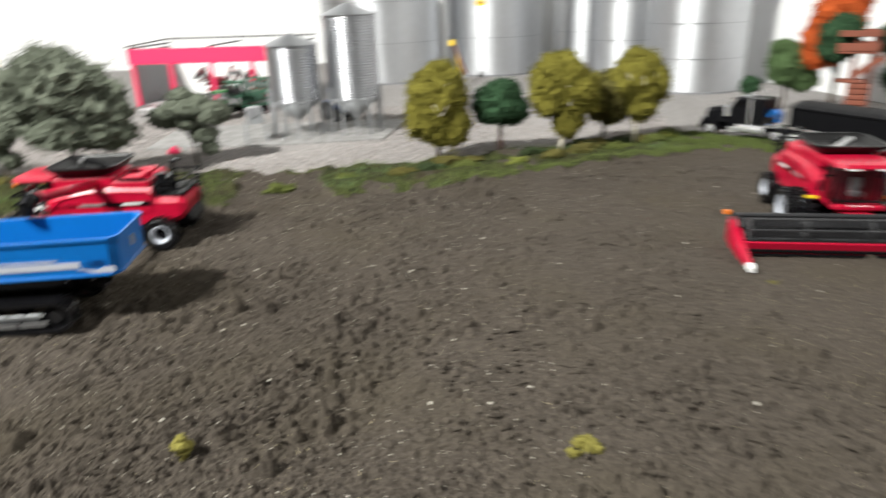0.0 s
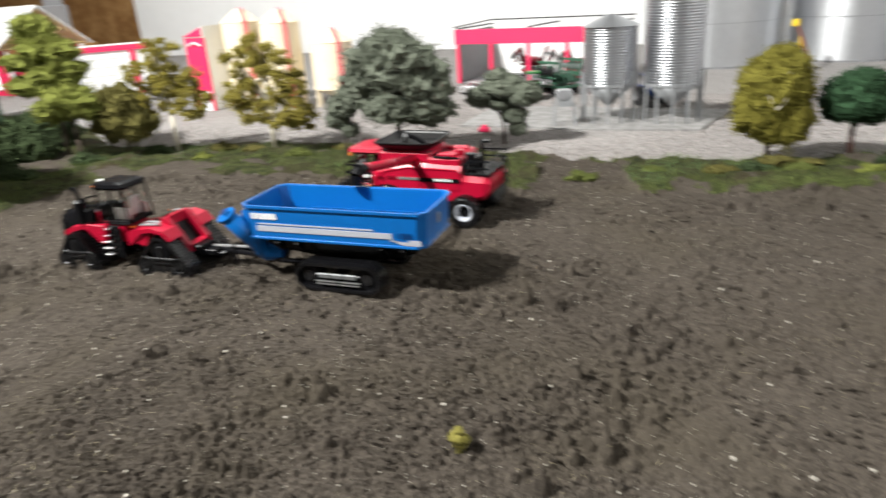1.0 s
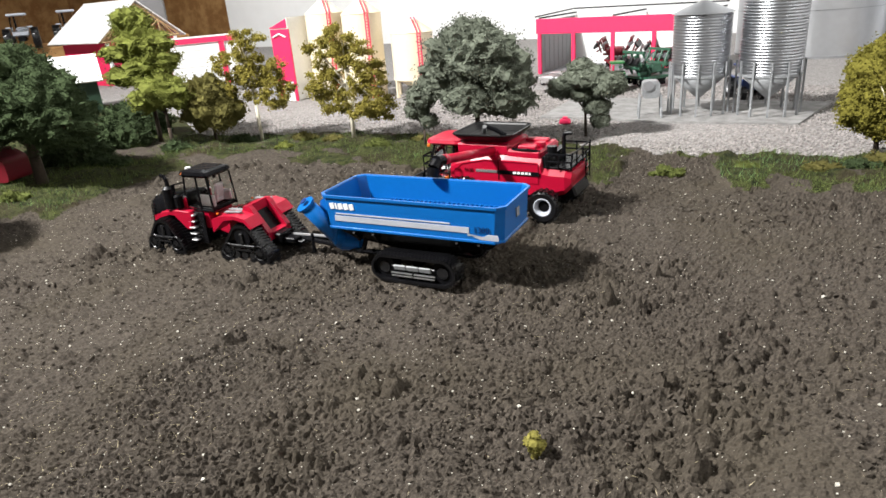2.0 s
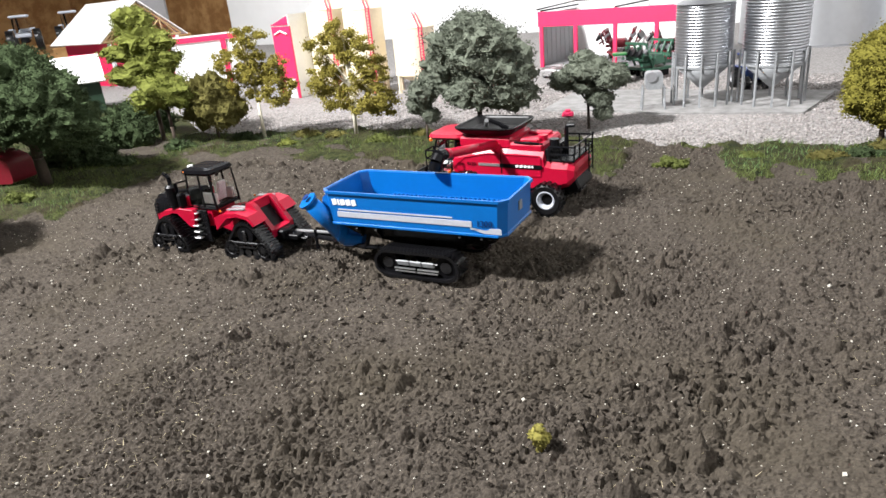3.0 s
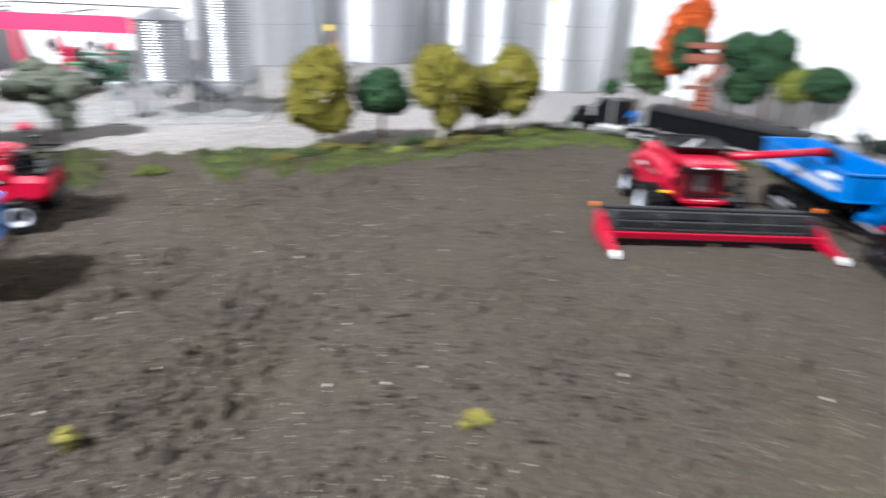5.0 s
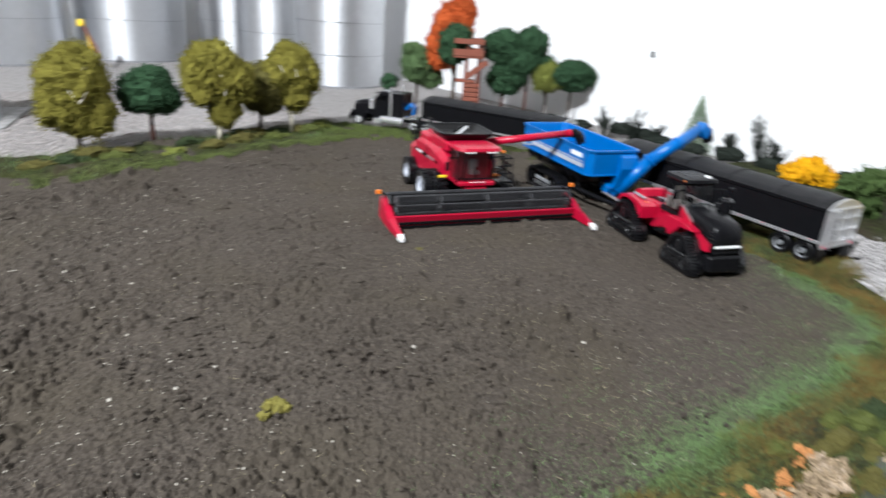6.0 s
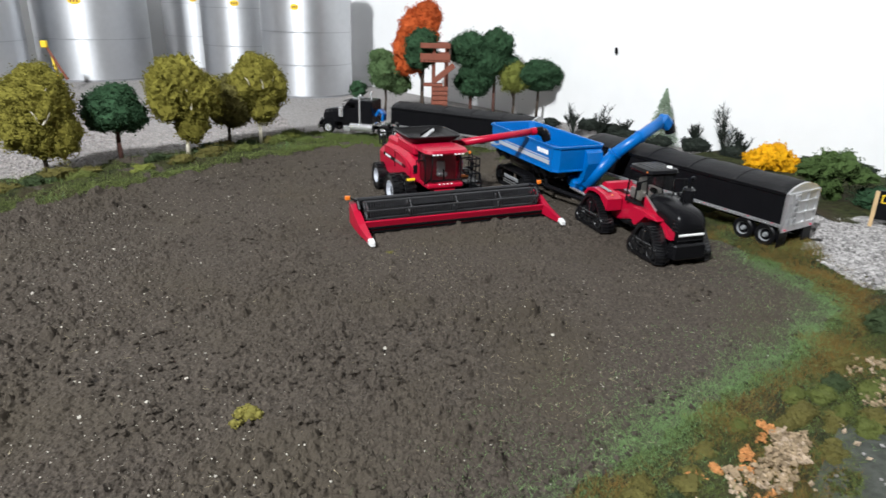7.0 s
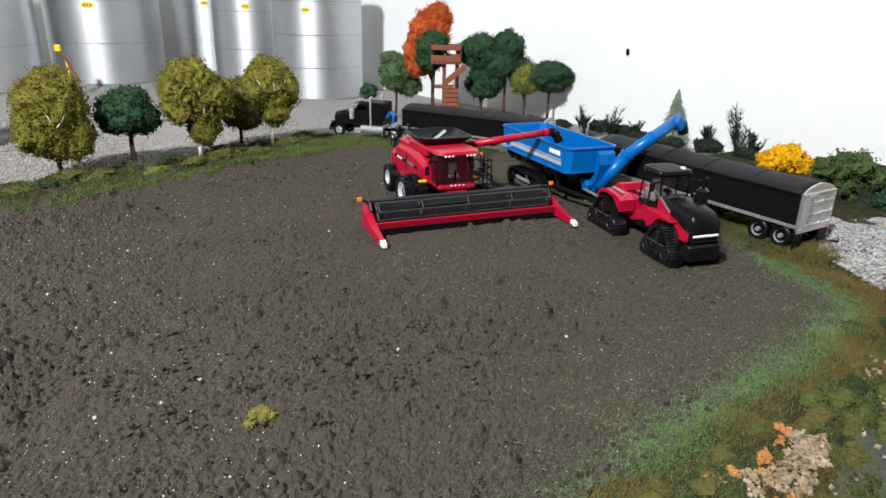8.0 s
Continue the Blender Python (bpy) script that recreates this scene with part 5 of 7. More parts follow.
def semi_truck(m, label):
    t = thing("semi_truck", m, label, "truck")
    part("frame", box(B(), -14, 0, 11.5, 104, 13, 5, bevel=0.6), BLACK, t)
    rings = []
    for x, w, z0, z1 in ((16, 15, 16, 34), (24, 14.5, 16, 33.5), (40, 13, 16, 31.5), (47, 11.5, 14, 30), (48.5, 10.5, 14, 28)):
        rings.append([(x, -w, z0), (x, -w, z1 - 4), (x, -w + 4, z1), (x, w - 4, z1), (x, w, z1 - 4), (x, w, z0)])
    part("bonnet", skin(B(), rings), BLACK, t)
    rings = []
    for z, x0, x1, w in ((13, -6, 18, 17), (34, -6, 17, 17), (44, -6, 10, 16), (46, -5, 7, 14)):
        rings.append([(x0, -w, z), (x1, -w, z), (x1, w, z), (x0, w, z)])
    part("cab", skin(B(), rings), BLACK, t)
    part("windscreen", sheet(B(), [(16.3, -13, 35.5), (16.3, 13, 35.5), (11.6, 12.5, 43), (11.6, -12.5, 43)], 0.6), PANE, t)
    for s in (-1, 1):
        part("side_window", sheet(B(), [(-1, s * 17, 33), (13, s * 17, 33), (9, s * 16.4, 42), (-1, s * 16.4, 42)], s * 0.5), PANE, t)
        part("exhaust_pipe", path_tube(B(), [(-8, s * 18, 12), (-8, s * 18, 50), (-10, s * 18.4, 53.5)], [1.4, 1.4, 1.4], 10), CHROME, t)
        part("air_cleaner", rod(B(), (19, s * 17.5, 24), (19, s * 17.5, 36), 3.2, 3.2, 14), CHROME, t)
        part("fuel_tank", rod(B(), (-26, s * 15, 11.5), (6, s * 15, 11.5), 5.4, 5.4, 18), CHROME, t)
        part("step", box(B(), 11, s * 16, 9, 10, 5, 7, bevel=0.6), CHROME, t)
        bm = B()
        prism(bm, rounded([(27, 9), (29, 17), (34, 20), (44, 20), (51, 15), (51, 11), (47, 11), (44, 16), (35, 16), (31, 9)], 2), s * 11, s * 18.5)
        part("front_fender", bm, BLACK, t)
        part("headlight", box(B(), 50, s * 14, 18, 3, 5, 4.4, bevel=0.8), CHROME, t)
        part("mirror", box(B(), 14, s * 21.5, 38, 1.4, 3, 8, bevel=0.5), CHROME, t)
        part("mirror_arm", path_tube(B(), [(13, s * 17, 41), (14, s * 21, 41)], [0.5, 0.5], 6), CHROME, t)
        road_wheel(t, 39, s * 14.5, s, 8.2, 6, name="front_wheel")
        for x in (-40, -58):
            road_wheel(t, x, s * 13.5, s, 8.2, 9, name="drive_wheel")
        part("quarter_fender", box(B(), -28, s * 13.5, 18, 4, 10, 1.2, (0, 30, 0)), CHROME, t)
        part("roof_horn", rod(B(), (-2, s * 7, 47.4), (6, s * 7, 47.4), 0.6, 1.1, 8), LEG, t)
    part("sleeper", box(B(), -15, 0, 29.5, 18, 33, 33, bevel=1.5), BLACK, t)
    part("grille", box(B(), 49, 0, 21, 1.6, 14, 14, bevel=0.5), CHROME, t)
    part("bumper", box(B(), 52.4, 0, 9, 2.4, 36, 6, bevel=0.6), CHROME, t)
    part("deck_plate", box(B(), -34, 0, 15.2, 18, 27, 1.0), CHROME, t)
    part("fifth_wheel", rod(B(), (-48, 0, 14), (-48, 0, 17), 8, 8, 20), BLACK, t)
    part("visor", box(B(), 13, 0, 44.6, 6, 30, 1.2, (0, 20, 0)), BLACK, t)
    for k, mt in enumerate((BLUE, BLUE_D)):
        part("air_line", path_tube(B(), [(-24.5, 4 - 8 * k, 26), (-30, 4 - 8 * k, 34), (-35, 4 - 8 * k, 29), (-34, 4 - 8 * k, 20)], [1.9] * 4, 8), mt, t, "coiled air line")
    return t


OLIVE = "round olive-green foam model tree in the grass margin"
tree(-0.058, 0.530, [(0, 0, 76, 36.1, 35.2, 36.8), (-14.1, 0, 54, 24.6, 28.2, 29.4), (14.1, 0, 50, 24.6, 26.4, 31.3), (1.8, 0, 94, 26.4, 26.4, 23.9), (1.8, 0, 40, 22.9, 22.9, 20.2)], LEAF["olive"], BARK_D, OLIVE, 60, seed=11, twigs=((0, 62, -5, 74, -34), (3, 60, 11, 72, -33), (7, 92, 12, 95, -30)))
tree(0.017, 0.556, [(-1.8, 0, 64, 31.3, 31.3, 25.6), (-16.6, 0, 58, 18.4, 22.1, 18.9), (14.7, 0, 56, 18.4, 22.1, 18.9), (1.8, 0, 78, 22.1, 22.1, 15.1)], LEAF["dark"], BARK_R, "dark green round model tree with a red-brown trunk", 52, trunk_r=2.6, seed=12)
tree(0.090, 0.556, [(-5.4, 0, 92, 32.4, 32.4, 29.9), (14.4, 0, 74, 32.4, 30.6, 31.7), (7.2, 0, 44, 19.8, 19.8, 26.1), (-18, 0, 72, 22.5, 23.4, 28)], LEAF["olive"], BARK_W, "olive-green foam model tree with a pale trunk", 60, seed=13, twigs=((2, 78, -4, 92, -31), (4, 62, 3, 74, -28)))
tree(0.150, 0.600, [(0, 0, 62, 28.9, 28.9, 30.6), (8.5, 0, 44, 22.1, 22.1, 18)], LEAF["brown"], BARK_D, "brownish olive model tree standing behind its neighbours", 40, seed=14)
tree(0.190, 0.596, [(0, 0, 88, 30.6, 30.6, 28), (16.2, 0, 76, 24.3, 27, 26.1), (-21.6, 0, 76, 23.4, 27, 22.4), (3.6, 0, 56, 24.3, 25.2, 28), (-3.6, 0, 104, 18, 18, 16.8)], LEAF["olive"], BARK_W, "olive-green foam model tree with a white trunk", 62, seed=15, twigs=((0, 78, -4, 92, -30), (9, 80, 16, 92, -25), (-16, 82, -21, 92, -26)))
BIRCH = "sparse olive-gold model birch with white bark and clumped leaves"
tree(-0.778, 0.437, [(0, 0, 130, 26, 24, 20), (-26, 0, 106, 32, 28, 19), (24, 0, 98, 32, 26, 18), (-34, 0, 72, 32, 28, 20), (34, 0, 66, 34, 28, 22), (4, 0, 88, 26, 24, 16)], LEAF["gold"], BARK_W, BIRCH, 105, trunk_r=2.2, size=1.1, core=0.5, spacing=5.0, limbs=9, seed=16)
tree(-0.640, 0.470, [(0, 0, 138, 22, 20, 16), (-34, 0, 122, 24, 22, 16), (-22, 0, 100, 24, 22, 18), (14, 0, 112, 28, 24, 20), (34, 0, 88, 28, 26, 20), (-38, 0, 76, 30, 26, 20), (28, 0, 54, 34, 28, 22), (48, 0, 46, 20, 20, 16), (-24, 0, 52, 22, 20, 14)], LEAF["gold"], BARK_W, BIRCH, 112, trunk_r=2.4, size=1.1, core=0.5, spacing=5.0, limbs=12, seed=17)
tree(-0.460, 0.485, [(0, 0, 108, 50, 46, 38), (-34, 0, 88, 34, 34, 32), (34, 0, 84, 36, 34, 34), (4, 0, 66, 48, 40, 26), (46, 0, 62, 26, 26, 22), (-6, 0, 128, 32, 30, 20)], LEAF["grey"], BARK_D, "large dense grey-green model tree", 70, trunk_r=3, limbs=8, seed=18, ragged=0.17)
tree(-0.526, 0.468, [(0, 0, 62, 20, 20, 16), (-8, 0, 46, 16, 16, 12), (8, 0, 34, 12, 12, 9)], LEAF["grey"], BARK_D, "small grey-green model tree with a dark trunk", 45, trunk_r=1.5, seed=19)
tree(-0.359, 0.575, [(0, 0, 70, 30, 26, 16), (28, 0, 62, 22, 22, 16), (-28, 0, 58, 22, 20, 14), (14, 0, 36, 17, 15, 12), (-4, 0, 50, 18, 18, 10), (18, 0, 20, 13, 12, 10), (-6, 0, 82, 18, 16, 11)], LEAF["grey"], BARK_D, "small open grey-green model tree on the gravel", 48, trunk_r=1.6, seed=20)
tree(-0.933, 0.387, [(-8, 0, 170, 30, 26, 18), (6, 0, 144, 34, 32, 18), (-42, 0, 128, 34, 30, 13), (28, 0, 116, 36, 30, 17), (-36, 0, 98, 38, 32, 15), (34, 0, 138, 24, 22, 13)], LEAF["fresh"], BARK_D, "tall layered green model tree with a dark forked trunk", 140, trunk_r=2.8, limbs=10, seed=21, ragged=0.2)
tree(-0.885, 0.372, [(0, 0, 84, 36, 32, 22), (-26, 0, 70, 32, 30, 18), (24, 0, 76, 28, 26, 18)], LEAF["fresh"], BARK_D, "low yellow-green model tree with a dark trunk", 60, trunk_r=2.4, seed=22, ragged=0.2)
tree(-0.835, 0.405, [(0, 0, 66, 36, 32, 28), (22, 0, 48, 32, 28, 24), (-18, 0, 46, 28, 26, 24)], LEAF["brown"], BARK_D, "dark olive model tree low over the grass", 46, seed=23, ragged=0.18)
tree(-0.880, 0.185, [(2, 0, 126, 48, 46, 32), (-52, 0, 104, 48, 48, 34), (40, 0, 100, 52, 50, 36), (-6, 0, 86, 70, 58, 32), (66, 0, 80, 44, 40, 30), (-70, 0, 80, 46, 44, 30)], LEAF["deep"], BARK_D, "large dark green model tree shading the field's edge", 70, trunk_r=6, size=1.05, spacing=6.0, limbs=8, seed=24, ragged=0.16)
# Stands out of view; placed from the shadow that crosses the field's left edge.
tree(-0.775, -0.005, [(0, 0, 104, 46, 44, 34), (-34, 0, 84, 40, 40, 30), (30, 10, 82, 36, 38, 28)], LEAF["deep"], BARK_D, "unseen dark green model tree, set at the near corner for its shadow", 70, trunk_r=4, limbs=6, seed=28, ragged=0.16)
# Added dark lumps that fill the shaded ground under the left trees.
lumps("shade_bush", -1.00, 0.33, [(0, 0, 20, 46, 34, 30), (40, 30, 16, 34, 30, 24)], LEAF["deep"], "added dark bush standing in for shade beyond the field's edge", size=1.6, spacing=7.0, seed=25, group="hedge bushes")
lumps("shade_bush", -1.06, 0.42, [(0, 0, 22, 46, 40, 32), (40, 20, 18, 34, 30, 26)], LEAF["deep"], "added dark bush standing in for shade beyond the field's edge", size=1.6, spacing=7.0, seed=26, group="hedge bushes")
lumps("shade_bush", -0.93, 0.27, [(0, 0, 14, 40, 34, 24), (-40, -20, 16, 34, 30, 24)], LEAF["deep"], "added dark bush standing in for shade beyond the field's edge", size=1.6, spacing=7.0, seed=27, group="hedge bushes")
# along the east wall
tree(0.465, 0.777, [(0, 0, 78, 30, 28, 26), (-8, 0, 98, 20, 20, 12), (26, 0, 52, 24, 22, 20), (-4, 0, 60, 22, 22, 18)], LEAF["wood"], BARK_D, "bushy green model tree beside the parked truck", 50, seed=31)
lumps("bush", 0.425, 0.80, [(0, 0, 42, 16, 16, 14), (0, 0, 22, 10, 10, 18)], LEAF["dark"], "small dark green bush", seed=32)
tree(0.520, 0.745, [(-4, 0, 140, 36, 24, 42), (-24, 0, 108, 32, 24, 42), (10, 0, 164, 26, 18, 26), (-16, 0, 140, 30, 22, 34)], LEAF["orange"], BARK_D, "tall orange autumn model tree behind the tree house", 90, trunk_r=2.5, seed=33)
tree(0.500, 0.705, [(-4, 0, 118, 30, 26, 28), (-8, 0, 98, 24, 24, 18)], LEAF["dark"], BARK_D, "dark green model tree at the tree house", 90, trunk_r=2.5, seed=34)
tree(0.573, 0.671, [(-6, 0, 114, 36, 32, 28), (6, 0, 66, 34, 30, 30)], LEAF["dark"], BARK_R, "dark green model tree near the wall", 90, trunk_r=2.5, seed=35)
tree(0.608, 0.653, [(0, 0, 122, 30, 28, 28), (-14, 0, 96, 30, 28, 28), (20, 0, 92, 26, 24, 20)], LEAF["dark"], BARK_R, "dark green model tree near the wall", 90, trunk_r=2.5, seed=36)
tree(0.633, 0.630, [(0, 0, 72, 30, 28, 26)], LEAF["fresh"], BARK_D, "small yellow-green model tree near the wall", 52, seed=37)
tree(0.671, 0.614, [(0, 0, 82, 34, 30, 20), (26, 0, 74, 24, 24, 18), (-24, 0, 76, 24, 24, 18), (0, 0, 64, 32, 28, 14)], LEAF["dark"], BARK_D, "flat-topped dark green model tree near the wall", 66, seed=38)


# ---- steel bins ----
def steel_bin(x, y, r, h, label, corrugated=False, seed=0, legs=0, hopper=0.0):
    t = thing("grain_bin", at(x, y), label, "grain bin", "steel grain bins")
    n = 72
    rings = []
    z0 = hopper
    step = 3.6
    zs = np.arange(z0, h + 0.01, step / 4) if corrugated else np.array([z0, h])
    for i, z in enumerate(zs):
        rr = r + (0.7 * math.sin(i * math.pi / 2) if corrugated else 0.0)
        rings.append([(rr * math.cos(2 * math.pi * k / n), rr * math.sin(2 * math.pi * k / n), z) for k in range(n)])
    part("wall", skin(B(), rings, caps=False), GALV if corrugated else BRUSHED, t, smooth=True)
    part("roof", rod(B(), (0, 0, h), (0, 0, h + r * 0.42), r + 3, r * 0.12, n), GALV, t, smooth=False)
    if not corrugated:
        for z in range(int(h * 0.27), int(h), int(h * 0.27)):
            part("seam", rod(B(), (0, 0, z - 0.6), (0, 0, z + 0.6), r + 0.7, r + 0.7, n), GALV, t)
        a = math.radians(-60)
        part("base_ring", rod(B(), (0, 0, -2), (0, 0, 3), r + 1.5, r + 1.5, n), GREY, t)
    if hopper:
        part("hopper_cone", rod(B(), (0, 0, hopper * 0.42), (0, 0, hopper), 4, r, n), LEG, t, smooth=True)
        part("rim", rod(B(), (0, 0, hopper - 2), (0, 0, hopper + 1), r + 1, r + 1, n), LEG, t)
        for k in range(legs):
            a = 2 * math.pi * (k + 0.3) / legs
            bm = B()
            box(bm, (r + 2) * math.cos(a), (r + 2) * math.sin(a), (hopper + 12) / 2, 2.4, 2.4, hopper + 22, (0, 0, math.degrees(a)))
            part("leg", bm, LEG, t)
    return t


SMOOTH_BIN = "tall smooth galvanised steel grain bin on the gravel"
steel_bin(0.444, 1.09, 90.5, 232, SMOOTH_BIN)
steel_bin(0.383, 1.36, 86, 300, SMOOTH_BIN)
steel_bin(0.372, 1.73, 95, 310, SMOOTH_BIN)
steel_bin(0.087, 1.53, 122, 330, SMOOTH_BIN)
steel_bin(-0.19, 1.45, 140, 330, SMOOTH_BIN)
RIBBED_BIN = "ribbed galvanised hopper bin on a ring of grey legs"
steel_bin(-0.262, 0.735, 35.5, 128, RIBBED_BIN, True, legs=12, hopper=52)
steel_bin(-0.179, 0.745, 37, 165, RIBBED_BIN, True, legs=12, hopper=52)


tracked_tractor(at(-0.497, 0.128, 0.001, 187), "red four-track articulated model tractor hitched to the cart")
grain_cart(at(-0.315, 0.155, 0.001, 186), "blue tracked grain cart, empty, behind the tractor", False)
combine(at(-0.338, 0.293, 0.001, 183), "red model combine harvester parked beyond the grain cart", 30.0, -10.0, 68.0, -9.0)
combine(at(0.2585, 0.279, 0.001, -99), "red model combine harvester with a wide cutting header", 86.0, 16.0, 66.0, 2.0, 112.0)
tracked_tractor(at(0.363, 0.096, 0.001, -102.5), "red four-track model tractor with a black bonnet")
grain_cart(at(0.393, 0.268, 0.001, -99) @ Matrix.Scale(1.05, 4), "blue tracked grain cart with its auger swung over the trailer", True)
grain_trailer(at(0.458, 0.132, 0.0035, 91) @ Matrix.Scale(1.07, 4), "black hopper trailer with a tarp, parked on the gravel", 212)
grain_trailer(at(0.437, 0.482, 0.001, 118), "black hopper trailer coupled to the truck", 210)
semi_truck(at(0.345, 0.62, 0.001, 130) @ Matrix.Scale(1.1, 4), "black long-nosed truck with chrome stacks and tanks")


# ---- farm buildings behind the field ----
def open_shed(m):
    t = thing("machine_shed", m, "open-fronted machine shed with a pink-red fascia", "shed")
    part("fascia", box(B(), 160, 0, 94, 330, 4, 29, bevel=0.4), PINKRED, t, "pink-red front fascia board")
    for x in (2, 78, 160, 240, 320):
        part("post", box(B(), x, 0, 40, 7, 5, 80), PINKRED, t)
    for x in (0, 320):
        for k in range(8):
            part("side_panel", box(B(), x, 14 + 20 * k, 52, 2, 18.6, 104), GREY, t, "grey ribbed side sheet")
    part("back_wall", box(B(), 160, 168, 52, 322, 3, 104), WHITE, t)
    for x in (2, 160, 320):
        part("roof_rafter", box(B(), x, 84, 110, 3, 168, 3), BLACK, t)
    part("roof_edge", path_tube(B(), [(-4, -6, 113), (-4, 170, 118), (324, 170, 118)], [1.4] * 3, 6), BLACK, t)
    part("floor_slab", box(B(), 160, 84, 0.5, 318, 164, 1.5), GREY, t)
    return t


open_shed(at(-0.654, 1.103, 0.0, -5))


def small_tractor(m, paint, rim, label, k=1.0):
    t = thing("tractor", m, label, "tractor", "toy tractors")
    part("bonnet", box(B(), 16 * k, 0, 21 * k, 30 * k, 13 * k, 14 * k, bevel=2 * k), paint, t)
    part("chassis", box(B(), 4 * k, 0, 14 * k, 52 * k, 10 * k, 7 * k, bevel=k), BLACK, t)
    part("cab", box(B(), -11 * k, 0, 33 * k, 22 * k, 22 * k, 22 * k, bevel=2 * k, taper=0.85), PANE, t)
    part("cab_roof", box(B(), -11 * k, 0, 45.5 * k, 24 * k, 24 * k, 3.5 * k, bevel=1.2 * k), paint, t)
    part("cab_base", box(B(), -11 * k, 0, 21 * k, 20 * k, 20 * k, 6 * k, bevel=k), paint, t)
    part("exhaust", rod(B(), (12 * k, 5 * k, 26 * k), (12 * k, 5 * k, 44 * k), 1.3 * k, 1.3 * k, 8), BLACK, t)
    for s in (-1, 1):
        wheel(t, -13 * k, s * 17 * k, 14 * k, 14 * k, 9 * k, rim, s, 16, 0.55, "rear_wheel")
        wheel(t, 24 * k, s * 14 * k, 9.5 * k, 9.5 * k, 7 * k, rim, s, 14, 0.55, "front_wheel")
        part("fender", box(B(), -13 * k, s * 13 * k, 29 * k, 24 * k, 6 * k, 2 * k, bevel=0.6 * k), paint, t)
    return t


def implement(m, paint, label):
    t = thing("tillage_implement", m, label, "farm implement")
    part("main_frame", box(B(), 0, 0, 16, 60, 46, 4), paint, t)
    part("tool_bar", box(B(), -16, 0, 24, 5, 64, 5), paint, t)
    part("drawbar", path_tube(B(), [(28, 18, 15), (62, 0, 9), (28, -18, 15)], [2, 2, 2], 6), paint, t)
    for s in (-1, 1):
        bm = B()
        box(bm, 0, s * 38, 34, 48, 3, 4, (s * 55, 0, 0)), box(bm, -14, s * 34, 42, 4, 3, 26, (s * -22, 0, 0)), box(bm, 12, s * 36, 42, 4, 3, 26, (s * -22, 0, 0))
        part("folded_wing", bm, paint, t)
        for x in (-20, -6, 8, 22):
            part("disc", rod(B(), (x, s * 40, 44), (x + 1, s * 43, 46), 7, 7, 14), RUBBER, t)
        wheel(t, -4, s * 16, 8, 8, 6, WHITE, s, 0, 0.5)
    for x in (-24, -8, 8, 24):
        part("shank", box(B(), x, 0, 9, 3, 40, 12), BLACK, t)
    for s in (-1, 1):
        for x in (-22, -8, 6, 20):
            part("wing_bar", path_tube(B(), [(x, s * 12, 20), (x + 2, s * 22, 40), (x, s * 30, 60)], [2.2, 2.0, 1.8], 6), paint, t)
            part("coulter", rod(B(), (x + 3, s * 25, 46), (x + 4, s * 27, 47), 5, 5, 12), GREY, t)
        part("wing_beam", box(B(), 0, s * 20, 36, 56, 4, 5), paint, t)
        part("wing_beam", box(B(), 0, s * 29, 58, 50, 4, 4), paint, t)
    part("seed_hopper", box(B(), -6, 0, 31, 40, 26, 16, bevel=2, taper=0.85), paint, t)
    return t


implement(at(-0.520, 1.20, 0.002, -80), MAROON, "maroon folded tillage implement stored in the shed")
implement(at(-0.405, 1.16, 0.002, -80), MAROON, "maroon folded implement under the shed roof")
implement(at(-0.395, 0.965, 0.0, 150), TEAL, "faded green folded implement standing before the shed")
small_tractor(at(-0.440, 0.91, 0.0, 200), GREEN, YELLOW, "green toy tractor with yellow wheel rims")
small_tractor(at(-0.222, 0.865, 0.0, -60), BLUE_D, GREY, "dark blue toy tractor behind the hopper bins")

# a silver car on the yard
car = thing("car", at(-0.560, 0.965, 0.0, 160), "silver-grey toy saloon car on the gravel", "car")
rings = []
for x, w, z0, z1 in ((-36, 12, 6, 12), (-33, 14, 4, 15), (-16, 14.5, 4, 16), (16, 14.5, 4, 15.5), (32, 14, 4, 13.5), (36, 12.5, 5, 11)):
    rings.append([(x, -w, z0), (x, -w, z1 - 2), (x, -w + 2, z1), (x, w - 2, z1), (x, w, z1 - 2), (x, w, z0)])
part("body", skin(B(), rings), SILVER, car)
part("cabin", skin(B(), [[(-24, -12, 15), (18, -12, 15), (18, 12, 15), (-24, 12, 15)], [(-16, -10, 22.5), (6, -10, 22.5), (6, 10, 22.5), (-16, 10, 22.5)]]), PANE, car)
part("roof", box(B(), -5, 0, 22.8, 23, 20.4, 1.2, bevel=0.4), SILVER, car)
for x in (-22, 22):
    for s in (-1, 1):
        road_wheel(car, x, s * 12.5, s, 5.2, 4)

# the fuel tank on its stand
tank = thing("fuel_tank", at(-0.313, 0.69, -0.006, 20), "grey fuel tank on a welded stand", "tank")
bm = B()
prism(bm, rounded([(-11, 34), (11, 34), (11, 56), (-11, 56)], 6), -10, 10)
part("drum", bm, LEG, tank)
for x in (-13, 13):
    for y in (-9, 9):
        part("leg", path_tube(B(), [(x * 1.15, y * 1.15, 0), (x, y, 38)], [1.4, 1.4], 6), LEG, tank)
    part("brace", path_tube(B(), [(x * 1.1, -10, 6), (x, 9, 32)], [0.9, 0.9], 6), LEG, tank)
part("emblem", rod(B(), (-3, -11.6, 50), (-3, -11.0, 50), 6.5, 6.5, 18), GREY, tank)
bm = B()
box(bm, 0, 0, 5, 22, 12, 9, bevel=2, taper=0.8), box(bm, 0, 0, 11, 9, 8, 4, bevel=1)
crate = part("seed_box", bm, PINKRED, None)
crate.matrix_world = at(-0.41, 0.635, 0.0, 15) @ Matrix.Scale(0.75, 4)
tagged(crate, "small red plastic seed box on the gravel", "box")


